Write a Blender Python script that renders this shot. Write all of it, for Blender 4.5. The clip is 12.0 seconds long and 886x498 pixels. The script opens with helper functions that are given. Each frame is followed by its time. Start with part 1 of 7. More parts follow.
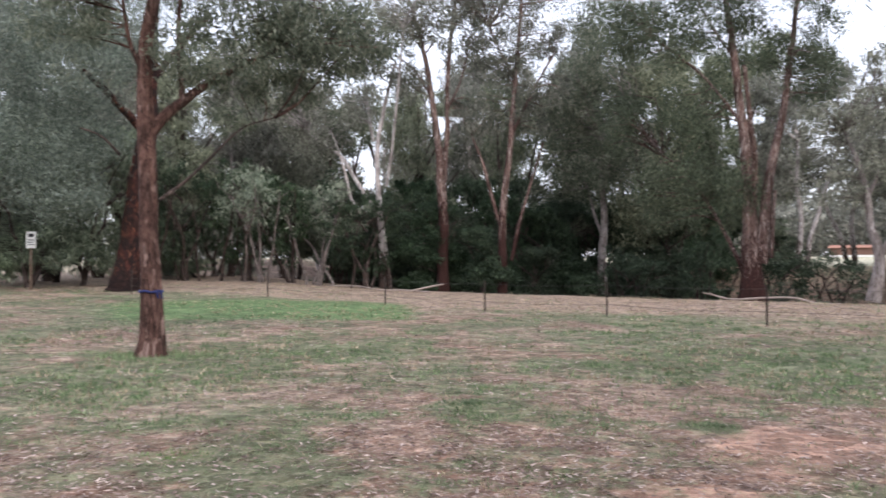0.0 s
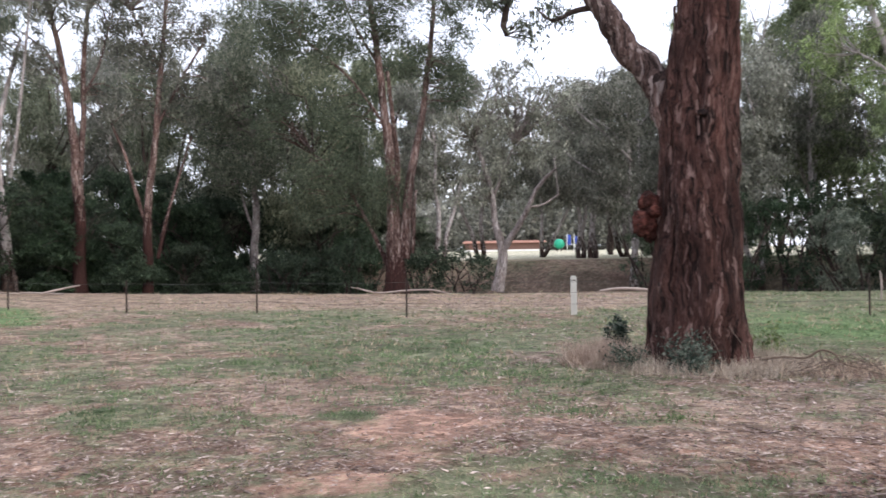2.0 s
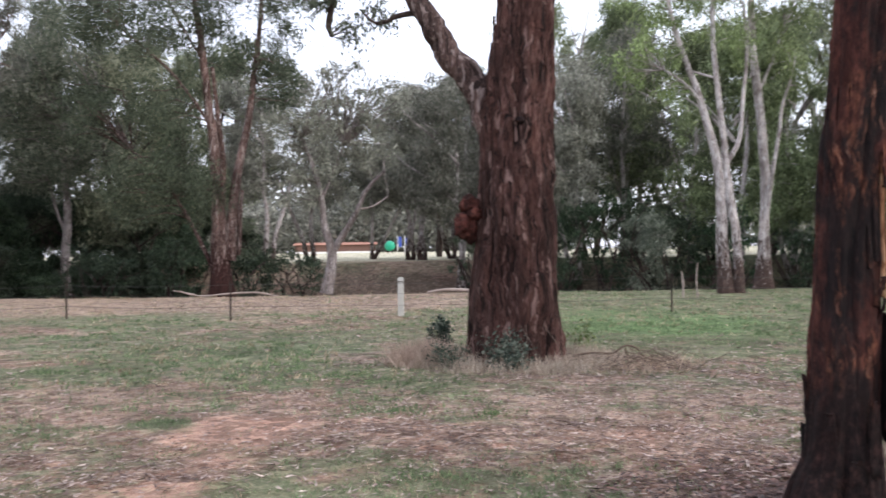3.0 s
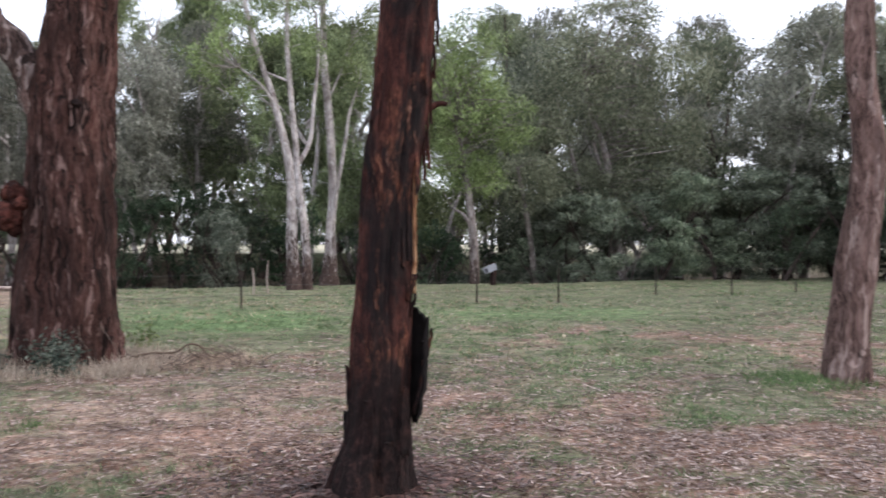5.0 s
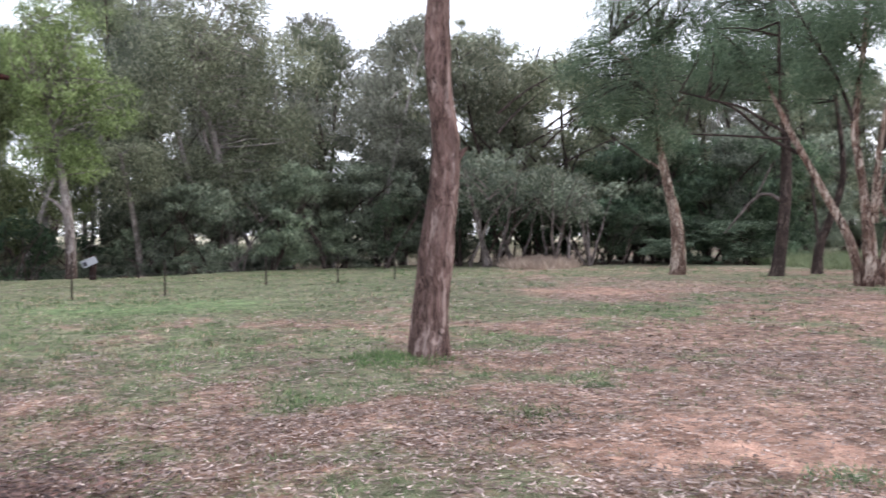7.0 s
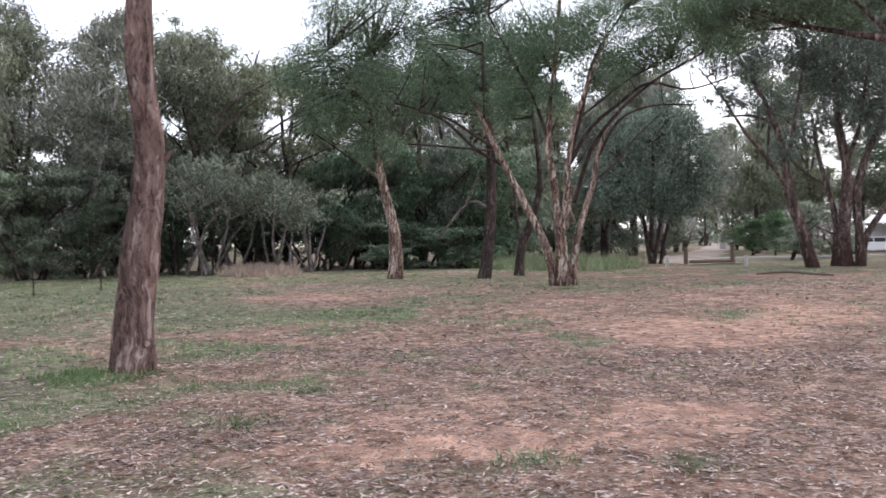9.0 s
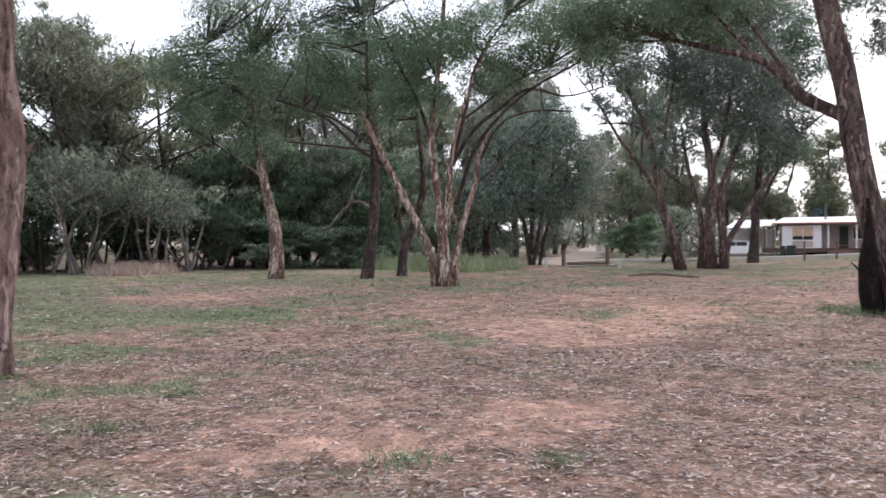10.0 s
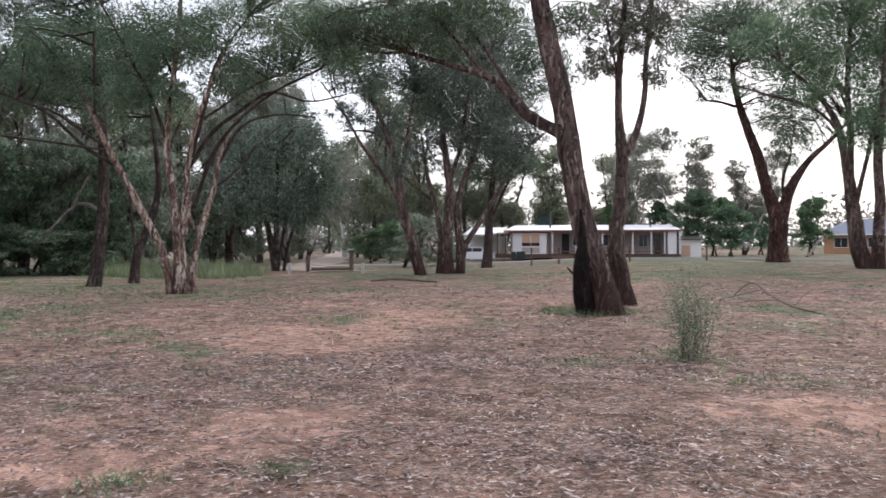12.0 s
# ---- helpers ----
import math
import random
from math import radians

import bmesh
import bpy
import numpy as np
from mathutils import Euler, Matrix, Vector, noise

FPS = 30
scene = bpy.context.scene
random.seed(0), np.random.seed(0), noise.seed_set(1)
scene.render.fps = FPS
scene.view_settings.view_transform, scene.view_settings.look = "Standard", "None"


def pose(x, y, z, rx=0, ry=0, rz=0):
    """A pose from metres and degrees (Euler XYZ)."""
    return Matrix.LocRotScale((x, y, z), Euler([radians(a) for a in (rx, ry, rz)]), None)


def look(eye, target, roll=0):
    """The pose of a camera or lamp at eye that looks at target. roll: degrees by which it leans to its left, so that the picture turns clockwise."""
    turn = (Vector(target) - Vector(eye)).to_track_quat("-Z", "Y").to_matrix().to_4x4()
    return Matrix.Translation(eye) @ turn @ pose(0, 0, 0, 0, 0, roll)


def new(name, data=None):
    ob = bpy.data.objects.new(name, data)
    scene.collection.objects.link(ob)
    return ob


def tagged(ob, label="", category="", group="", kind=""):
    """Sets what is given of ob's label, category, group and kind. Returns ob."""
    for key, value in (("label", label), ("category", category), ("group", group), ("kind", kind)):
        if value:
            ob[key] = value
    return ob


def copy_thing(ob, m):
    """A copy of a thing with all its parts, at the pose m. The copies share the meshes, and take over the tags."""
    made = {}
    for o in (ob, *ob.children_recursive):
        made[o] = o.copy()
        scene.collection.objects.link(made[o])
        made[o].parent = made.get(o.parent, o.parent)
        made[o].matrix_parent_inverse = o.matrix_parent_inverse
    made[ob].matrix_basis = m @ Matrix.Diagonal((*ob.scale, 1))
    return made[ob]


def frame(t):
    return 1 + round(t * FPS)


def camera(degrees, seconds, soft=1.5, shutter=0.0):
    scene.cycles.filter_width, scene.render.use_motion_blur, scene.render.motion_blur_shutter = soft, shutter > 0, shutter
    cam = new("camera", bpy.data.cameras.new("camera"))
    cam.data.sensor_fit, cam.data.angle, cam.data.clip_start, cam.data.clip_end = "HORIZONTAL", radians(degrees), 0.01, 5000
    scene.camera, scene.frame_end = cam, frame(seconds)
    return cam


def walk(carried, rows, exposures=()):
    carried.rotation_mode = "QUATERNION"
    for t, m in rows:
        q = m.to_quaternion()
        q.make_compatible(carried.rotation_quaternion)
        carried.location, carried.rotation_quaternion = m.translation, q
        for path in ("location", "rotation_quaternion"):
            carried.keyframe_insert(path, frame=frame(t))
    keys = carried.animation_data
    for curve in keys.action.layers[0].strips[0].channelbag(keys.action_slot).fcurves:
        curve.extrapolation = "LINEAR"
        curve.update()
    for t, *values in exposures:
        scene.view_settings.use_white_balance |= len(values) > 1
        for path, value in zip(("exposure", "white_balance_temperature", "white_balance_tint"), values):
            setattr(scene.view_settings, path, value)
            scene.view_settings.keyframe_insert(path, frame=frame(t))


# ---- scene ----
# camera: a slow hand-held turn on the spot, drifting about half a metre
cam = camera(55.34, 12.0, soft=1.5, shutter=0.34)
walk(cam, [
    (0.0, pose(-0.000, 0.000, 1.600, 90.93, 0.20, 3.90)),
    (0.5, pose(-0.003, 0.020, 1.610, 90.62, 0.30, -2.89)),
    (1.0, pose(0.022, 0.020, 1.598, 90.59, 0.72, -9.06)),
    (1.5, pose(0.073, 0.001, 1.599, 90.41, 1.03, -14.41)),
    (2.0, pose(0.139, -0.027, 1.595, 90.49, 0.91, -19.20)),
    (2.5, pose(0.206, -0.081, 1.593, 90.41, 0.95, -24.17)),
    (2.7, pose(0.217, -0.083, 1.590, 90.39, 0.91, -26.68)),
    (4.3, pose(0.304, -0.131, 1.578, 90.27, 0.44, -48.29)),
    (4.5, pose(0.315, -0.135, 1.591, 90.06, 0.01, -51.23)),
    (5.0, pose(0.339, -0.163, 1.587, 90.01, -0.01, -58.78)),
    (5.5, pose(0.364, -0.187, 1.590, 89.85, -0.03, -65.58)),
    (6.0, pose(0.388, -0.218, 1.586, 89.40, 0.14, -71.00)),
    (6.5, pose(0.401, -0.276, 1.583, 89.15, 0.46, -77.31)),
    (7.0, pose(0.390, -0.328, 1.575, 89.30, 0.44, -84.44)),
    (7.5, pose(0.476, -0.332, 1.556, 89.59, 0.51, -90.72)),
    (7.7, pose(0.480, -0.312, 1.546, 89.70, 0.61, -92.74)),
    (9.3, pose(0.374, -0.509, 1.564, 89.38, 0.78, -105.24)),
    (9.5, pose(0.372, -0.518, 1.564, 89.30, 0.61, -106.83)),
    (10.0, pose(0.339, -0.541, 1.572, 89.46, 0.33, -110.79)),
    (10.5, pose(0.323, -0.550, 1.585, 89.55, 0.08, -114.65)),
    (11.0, pose(0.311, -0.579, 1.591, 89.40, 0.06, -119.01)),
    (11.5, pose(0.300, -0.622, 1.611, 89.65, 0.03, -123.89)),
    (12.0, pose(0.291, -0.685, 1.587, 89.76, 0.10, -127.83)),
], exposures=[(0, 0.0), (5.5, 0.05), (6.5, 0.36), (7.5, 0.24), (9.5, 0.05), (10.5, 0.03), (11.0, -0.2), (12.0, -0.25)])

# ---- world: bright overcast evening sky ----
SUN_AZ, SUN_EL = -150.0, 38.0
world = bpy.data.worlds.new("overcast_sky")
scene.world = world
world.use_nodes = True
wn = world.node_tree.nodes
wl = world.node_tree.links
wn.clear()
w_out = wn.new("ShaderNodeOutputWorld")
w_sky = wn.new("ShaderNodeTexSky")
w_sky.sky_type = "NISHITA"
w_sky.sun_disc = False
w_sky.sun_elevation = radians(SUN_EL)
w_sky.sun_rotation = radians(-SUN_AZ)
w_sky.air_density, w_sky.dust_density = 1.0, 3.0
w_bg1 = wn.new("ShaderNodeBackground")
w_bg1.inputs[1].default_value = 0.07
w_bg2 = wn.new("ShaderNodeBackground")
w_bg2.inputs[0].default_value = (0.91, 0.93, 1.06, 1)
w_bg2.inputs[1].default_value = 1.55
w_add = wn.new("ShaderNodeAddShader")
wl.new(w_sky.outputs[0], w_bg1.inputs[0])
wl.new(w_bg1.outputs[0], w_add.inputs[0])
wl.new(w_bg2.outputs[0], w_add.inputs[1])
wl.new(w_add.outputs[0], w_out.inputs[0])
sun = new("sun", bpy.data.lights.new("sun", "SUN"))
sun.data.energy, sun.data.angle, sun.data.color = 1.3, radians(25), (1.0, 0.94, 0.88)
sun.matrix_world = look((0, 0, 60), (60 * math.sin(radians(SUN_AZ)) * math.cos(radians(SUN_EL)),
                                     -60 * math.cos(radians(SUN_AZ)) * math.cos(radians(SUN_EL)),
                                     60 - 60 * math.sin(radians(SUN_EL))))


# ---- materials ----
def mat(name):
    m = bpy.data.materials.new(name)
    m.use_nodes = True
    nt = m.node_tree
    nt.nodes.clear()
    out = nt.nodes.new("ShaderNodeOutputMaterial")
    return m, nt, out


def ramp(nt, fac, stops):
    r = nt.nodes.new("ShaderNodeValToRGB")
    els = r.color_ramp.elements
    while len(els) < len(stops):
        els.new(0.5)
    for e, (p, c) in zip(els, stops):
        e.position, e.color = p, (*c, 1) if len(c) == 3 else c
    nt.links.new(fac, r.inputs[0])
    return r.outputs[0]


def mixc(nt, fac, a, b, blend="MIX"):
    m = nt.nodes.new("ShaderNodeMix")
    m.data_type, m.blend_type = "RGBA", blend
    for value, i in ((fac, 0), (a, 6), (b, 7)):
        if hasattr(value, "is_linked"):
            nt.links.new(value, m.inputs[i])
        else:
            m.inputs[i].default_value = value if i == 0 else (*value, 1)
    return m.outputs[2]


def calc(nt, op, a, b=0.0, clamp=False):
    m = nt.nodes.new("ShaderNodeMath")
    m.operation, m.use_clamp = op, clamp
    for value, i in ((a, 0), (b, 1)):
        if hasattr(value, "is_linked"):
            nt.links.new(value, m.inputs[i])
        else:
            m.inputs[i].default_value = value
    return m.outputs[0]


def mapped(nt, scale, source="Object"):
    tc = nt.nodes.new("ShaderNodeTexCoord")
    mp = nt.nodes.new("ShaderNodeMapping")
    mp.inputs["Scale"].default_value = scale
    nt.links.new(tc.outputs[source], mp.inputs[0])
    return mp.outputs[0]


def noise_tex(nt, vec, scale, detail=4.0, rough=0.6):
    n = nt.nodes.new("ShaderNodeTexNoise")
    n.inputs["Scale"].default_value, n.inputs["Detail"].default_value, n.inputs["Roughness"].default_value = scale, detail, rough
    nt.links.new(vec, n.inputs["Vector"])
    return n.outputs[0]


def finish(nt, out, color, rough=0.9, bump=None, strength=0.5, dist=0.02, metal=0.0, spec=0.3):
    b = nt.nodes.new("ShaderNodeBsdfPrincipled")
    b.inputs["Roughness"].default_value, b.inputs["Metallic"].default_value = rough, metal
    b.inputs["Specular IOR Level"].default_value = spec
    if hasattr(color, "is_linked"):
        nt.links.new(color, b.inputs["Base Color"])
    else:
        b.inputs["Base Color"].default_value = (*color, 1)
    if bump is not None:
        k = nt.nodes.new("ShaderNodeBump")
        k.inputs["Strength"].default_value, k.inputs["Distance"].default_value = strength, dist
        nt.links.new(bump, k.inputs["Height"])
        nt.links.new(k.outputs[0], b.inputs["Normal"])
    nt.links.new(b.outputs[0], out.inputs[0])
    return b


def plain(name, color, rough=0.7, metal=0.0, vary=0.12, scale=6.0, spec=0.3):
    m, nt, out = mat(name)
    v = mapped(nt, (1, 1, 1))
    n = noise_tex(nt, v, scale)
    g = noise_tex(nt, v, scale * 14, 2)
    c = ramp(nt, calc(nt, "ADD", calc(nt, "MULTIPLY", n, 0.7), calc(nt, "MULTIPLY", g, 0.3)),
             [(0.3, tuple(x * (1 - vary) for x in color)), (0.7, tuple(min(1, x * (1 + vary)) for x in color))])
    finish(nt, out, c, rough, g, 0.15, 0.005, metal, spec)
    return m


def warped(nt, amount):
    """Object coordinates bent at two scales, so that no fibre runs dead straight."""
    v = mapped(nt, (1, 1, 1))
    for scale, k in ((1.6, amount), (7.0, amount * 0.22)):
        n = nt.nodes.new("ShaderNodeTexNoise")
        n.inputs["Scale"].default_value, n.inputs["Detail"].default_value = scale, 2
        nt.links.new(mapped(nt, (1, 1, 1)), n.inputs["Vector"])
        bend = nt.nodes.new("ShaderNodeVectorMath")
        bend.operation = "MULTIPLY_ADD"
        bend.inputs[1].default_value = (k, k, k * 0.5)
        nt.links.new(n.outputs["Color"], bend.inputs[0])
        nt.links.new(v, bend.inputs[2])
        v = bend.outputs[0]
    return v


def bark(name, dark, mid, pale, fibre=1.0, pale_at=0.62, stocking=None, patch=None, grain=1.0, flake_at=0.57):
    """Stringy or smooth bark: long upright fibres, blotches, and a rough stocking below a given height where it has one."""
    m, nt, out = mat(name)
    shift = warped(nt, 0.3)

    def stretched(x, z):
        mp = nt.nodes.new("ShaderNodeMapping")
        mp.inputs["Scale"].default_value = (x / grain ** 0.3, x / grain ** 0.3, z * grain)
        nt.links.new(shift, mp.inputs[0])
        return mp.outputs[0]
    fine = noise_tex(nt, stretched(34, 6.5), 1.0, 6, 0.75)
    wide = noise_tex(nt, stretched(11, 2.2), 1.0, 5, 0.7)
    blot = noise_tex(nt, stretched(2.4, 1.0), 1.0, 4, 0.6)
    k = calc(nt, "ADD", calc(nt, "MULTIPLY", fine, 0.5), calc(nt, "MULTIPLY", wide, 0.5))
    c = ramp(nt, k, [(0.41, dark), (0.5, mid), (pale_at, tuple(0.65 * a + 0.35 * b for a, b in zip(mid, pale))), (0.7, pale)])
    c = mixc(nt, calc(nt, "MULTIPLY", ramp(nt, blot, [(0.42, (0, 0, 0)), (0.62, (1, 1, 1))]), 0.5), c, dark)
    cloud = noise_tex(nt, stretched(1.6, 0.9), 1.0, 5, 0.65)
    c = mixc(nt, 1.0, c, ramp(nt, cloud, [(0.34, (0.5, 0.47, 0.46)), (0.5, (1, 1, 1)), (0.66, (1.45, 1.42, 1.4))]), "MULTIPLY")
    flake = ramp(nt, noise_tex(nt, stretched(9, 1.6), 1.0, 3, 0.6), [(flake_at, (0, 0, 0)), (flake_at + 0.07, (1, 1, 1))])
    c = mixc(nt, calc(nt, "MULTIPLY", calc(nt, "MULTIPLY", flake, wide), 1.3, True), c, pale)
    crack = ramp(nt, noise_tex(nt, stretched(17, 1.5), 1.0, 2, 0.5), [(0.36, (1, 1, 1)), (0.43, (0, 0, 0))])
    c = mixc(nt, calc(nt, "MULTIPLY", crack, 0.75 * fibre / grain), c, tuple(x * 0.6 for x in dark))
    k = calc(nt, "SUBTRACT", calc(nt, "ADD", k, calc(nt, "MULTIPLY", flake, 0.3)), calc(nt, "MULTIPLY", crack, 0.4))
    if patch:
        spots = ramp(nt, noise_tex(nt, stretched(9, 1.8), 1.0, 5, 0.65), [(0.56, (0, 0, 0)), (0.68, (1, 1, 1))])
        c = mixc(nt, calc(nt, "MULTIPLY", calc(nt, "MULTIPLY", spots, fine), 1.3, True), c, patch)
    if stocking:
        top, col, soft = stocking
        sep = nt.nodes.new("ShaderNodeSeparateXYZ")
        nt.links.new(mapped(nt, (1, 1, 1)), sep.inputs[0])
        edge = calc(nt, "ADD", sep.outputs[2], calc(nt, "MULTIPLY", calc(nt, "SUBTRACT", wide, 0.5), soft))
        f = nt.nodes.new("ShaderNodeMapRange")
        f.inputs[1].default_value, f.inputs[2].default_value, f.inputs[3].default_value, f.inputs[4].default_value = top - 0.5, top + 0.5, 1, 0
        nt.links.new(edge, f.inputs[0])
        c = mixc(nt, f.outputs[0], c, ramp(nt, k, [(0.36, tuple(x * 0.45 for x in col)), (0.62, col), (0.8, tuple(x * 1.5 for x in col))]))
    finish(nt, out, c, 0.92, k, 1.0 * fibre, 0.05, 0, 0.2)
    return m


def charred_bark():
    """Fire-blackened stringy bark: char, red-brown fibre between, and scorched orange and cream streaks."""
    m, nt, out = mat("burnt_bark")
    bent = warped(nt, 0.22)

    def stretched(x, z):
        mp = nt.nodes.new("ShaderNodeMapping")
        mp.inputs["Scale"].default_value = (x, x, z)
        nt.links.new(bent, mp.inputs[0])
        return mp.outputs[0]
    fine = noise_tex(nt, stretched(40, 8.0), 1.0, 6, 0.75)
    wide = noise_tex(nt, stretched(13, 2.8), 1.0, 5, 0.7)
    blot = noise_tex(nt, stretched(3.4, 1.5), 1.0, 5, 0.65)
    hot = noise_tex(nt, stretched(6.5, 2.6), 1.0, 4, 0.6)
    flake = noise_tex(nt, mapped(nt, (16, 16, 14)), 1.0, 4, 0.7)
    k = calc(nt, "ADD", calc(nt, "MULTIPLY", fine, 0.5), calc(nt, "MULTIPLY", wide, 0.5))
    c = ramp(nt, k, [(0.4, (0.006, 0.004, 0.004)), (0.5, (0.045, 0.015, 0.012)), (0.58, (0.11, 0.038, 0.028)), (0.68, (0.2, 0.095, 0.075))])
    c = mixc(nt, ramp(nt, calc(nt, "ADD", blot, calc(nt, "MULTIPLY", calc(nt, "SUBTRACT", fine, 0.5), 0.35)), [(0.44, (0, 0, 0)), (0.53, (0.92, 0.92, 0.92))]), c,
             ramp(nt, k, [(0.4, (0.0035, 0.003, 0.0035)), (0.65, (0.024, 0.016, 0.016))]))
    streak = calc(nt, "MULTIPLY", ramp(nt, hot, [(0.53, (0, 0, 0)), (0.62, (1, 1, 1))]), ramp(nt, k, [(0.47, (0, 0, 0)), (0.57, (1, 1, 1))]))
    c = mixc(nt, calc(nt, "MULTIPLY", streak, 0.8), c, ramp(nt, fine, [(0.4, (0.13, 0.045, 0.026)), (0.58, (0.28, 0.11, 0.062)), (0.72, (0.5, 0.33, 0.26))]))
    sep = nt.nodes.new("ShaderNodeSeparateXYZ")
    nt.links.new(mapped(nt, (1, 1, 1)), sep.inputs[0])
    f = nt.nodes.new("ShaderNodeMapRange")
    f.inputs[1].default_value, f.inputs[2].default_value, f.inputs[3].default_value, f.inputs[4].default_value = 0.55, 1.15, 1, 0
    nt.links.new(calc(nt, "ADD", sep.outputs[2], calc(nt, "MULTIPLY", calc(nt, "SUBTRACT", wide, 0.5), 1.4)), f.inputs[0])
    char = ramp(nt, calc(nt, "ADD", calc(nt, "MULTIPLY", flake, 0.6), calc(nt, "MULTIPLY", fine, 0.4)), [(0.4, (0.003, 0.002, 0.002)), (0.53, (0.016, 0.008, 0.0075)), (0.66, (0.062, 0.031, 0.027))])
    c = mixc(nt, calc(nt, "MULTIPLY", f.outputs[0], 0.9), c, char)
    finish(nt, out, c, 0.88, calc(nt, "ADD", k, calc(nt, "MULTIPLY", flake, 0.4)), 1.0, 0.04, 0, 0.22)
    return m


def leafy(name, a, b, c, glow=0.42):
    m, nt, out = mat(name)
    geo = nt.nodes.new("ShaderNodeNewGeometry")
    info = nt.nodes.new("ShaderNodeObjectInfo")
    col = ramp(nt, geo.outputs["Random Per Island"], [(0.0, a), (0.5, b), (0.92, c), (1.0, tuple(x * 1.5 for x in c))])
    shift = calc(nt, "ADD", calc(nt, "MULTIPLY", info.outputs["Random"], 0.5), 0.75)
    clump = noise_tex(nt, mapped(nt, (0.6, 0.6, 0.6)), 1.0, 2)
    shift = calc(nt, "MULTIPLY", shift, calc(nt, "ADD", calc(nt, "MULTIPLY", clump, 1.5), 0.25))
    hsv = nt.nodes.new("ShaderNodeHueSaturation")
    nt.links.new(col, hsv.inputs["Color"])
    other = calc(nt, "FRACT", calc(nt, "MULTIPLY", info.outputs["Random"], 7.31))
    nt.links.new(calc(nt, "ADD", calc(nt, "MULTIPLY", other, -0.028), 0.517), hsv.inputs["Hue"])
    nt.links.new(calc(nt, "ADD", calc(nt, "MULTIPLY", calc(nt, "FRACT", calc(nt, "MULTIPLY", info.outputs["Random"], 23.7)), 0.35), 0.8), hsv.inputs["Saturation"])
    nt.links.new(shift, hsv.inputs["Value"])
    d = nt.nodes.new("ShaderNodeBsdfPrincipled")
    d.inputs["Roughness"].default_value = 0.55
    d.inputs["Specular IOR Level"].default_value = 0.3
    nt.links.new(hsv.outputs[0], d.inputs["Base Color"])
    t = nt.nodes.new("ShaderNodeBsdfTranslucent")
    nt.links.new(hsv.outputs[0], t.inputs[0])
    mx = nt.nodes.new("ShaderNodeMixShader")
    mx.inputs[0].default_value = glow
    nt.links.new(d.outputs[0], mx.inputs[1])
    nt.links.new(t.outputs[0], mx.inputs[2])
    nt.links.new(mx.outputs[0], out.inputs[0])
    return m


BARK_RED = bark("stringy_red_bark", (0.013, 0.007, 0.006), (0.072, 0.032, 0.026), (0.28, 0.185, 0.165), 0.9, grain=0.75, flake_at=0.58)
BARK_BROWN = bark("weathered_brown_bark", (0.034, 0.02, 0.017), (0.175, 0.112, 0.098), (0.4, 0.305, 0.275), 0.5, grain=0.9, flake_at=0.57)
BARK_BURNT = charred_bark()
BARK_LEAN = bark("grey_brown_bark", (0.022, 0.015, 0.013), (0.115, 0.078, 0.068), (0.36, 0.28, 0.25), 0.8, stocking=(1.3, (0.06, 0.034, 0.028), 4.5), grain=0.75, flake_at=0.55)
BARK_LIMB = bark("weathered_limb_bark", (0.03, 0.019, 0.017), (0.15, 0.095, 0.083), (0.46, 0.37, 0.345), 0.8, grain=0.7, flake_at=0.54)
# blackened wood and the dark of a hollow, both put into one colour
BARK_HOLLOW = bark("blackened_hollow_shade", (0.004, 0.003, 0.003), (0.016, 0.011, 0.01), (0.06, 0.036, 0.03), 0.9, grain=1.2, flake_at=0.6)
BARK_DARK = bark("dark_grey_bark", (0.018, 0.014, 0.013), (0.07, 0.05, 0.044), (0.2, 0.155, 0.14), 0.7)
BARK_PALE = bark("smooth_pale_bark", (0.2, 0.165, 0.155), (0.46, 0.42, 0.415), (0.68, 0.65, 0.65), 0.25, stocking=(1.7, (0.085, 0.056, 0.048), 9.0))
BARK_MID = bark("dull_grey_bark", (0.09, 0.072, 0.066), (0.27, 0.235, 0.225), (0.47, 0.43, 0.42), 0.35, stocking=(1.2, (0.09, 0.062, 0.054), 8.0))
BARK_GREY = bark("smooth_grey_bark", (0.07, 0.055, 0.05), (0.2, 0.17, 0.16), (0.36, 0.32, 0.31), 0.4)
BARK_TALL = bark("tall_gum_bark", (0.05, 0.03, 0.026), (0.145, 0.085, 0.072), (0.52, 0.44, 0.41), 0.6, 0.56, stocking=(5.0, (0.05, 0.022, 0.019), 9.0), grain=0.6)
BARK_RUST = bark("rusty_brown_bark", (0.024, 0.013, 0.011), (0.12, 0.064, 0.052), (0.34, 0.235, 0.205), 0.9, grain=1.1)
BARK_STRIPE = bark("streaked_bark", (0.042, 0.024, 0.019), (0.2, 0.118, 0.09), (0.72, 0.61, 0.52), 0.6, 0.54, stocking=(0.35, (0.075, 0.038, 0.03), 2.6), grain=0.5, flake_at=0.52)
LEAF_OLIVE = leafy("olive_gum_leaves", (0.053, 0.070, 0.046), (0.127, 0.155, 0.102), (0.242, 0.260, 0.185))
LEAF_GREEN = leafy("green_gum_leaves", (0.079, 0.095, 0.060), (0.182, 0.205, 0.136), (0.349, 0.365, 0.256))
LEAF_GREY = leafy("grey_green_gum_leaves", (0.094, 0.098, 0.080), (0.196, 0.202, 0.163), (0.349, 0.348, 0.292))
LEAF_DARK = leafy("dark_blue_green_leaves", (0.057, 0.075, 0.061), (0.126, 0.160, 0.128), (0.252, 0.297, 0.242))
LEAF_LIME = leafy("lime_gum_leaves", (0.084, 0.105, 0.041), (0.167, 0.212, 0.092), (0.313, 0.370, 0.179))
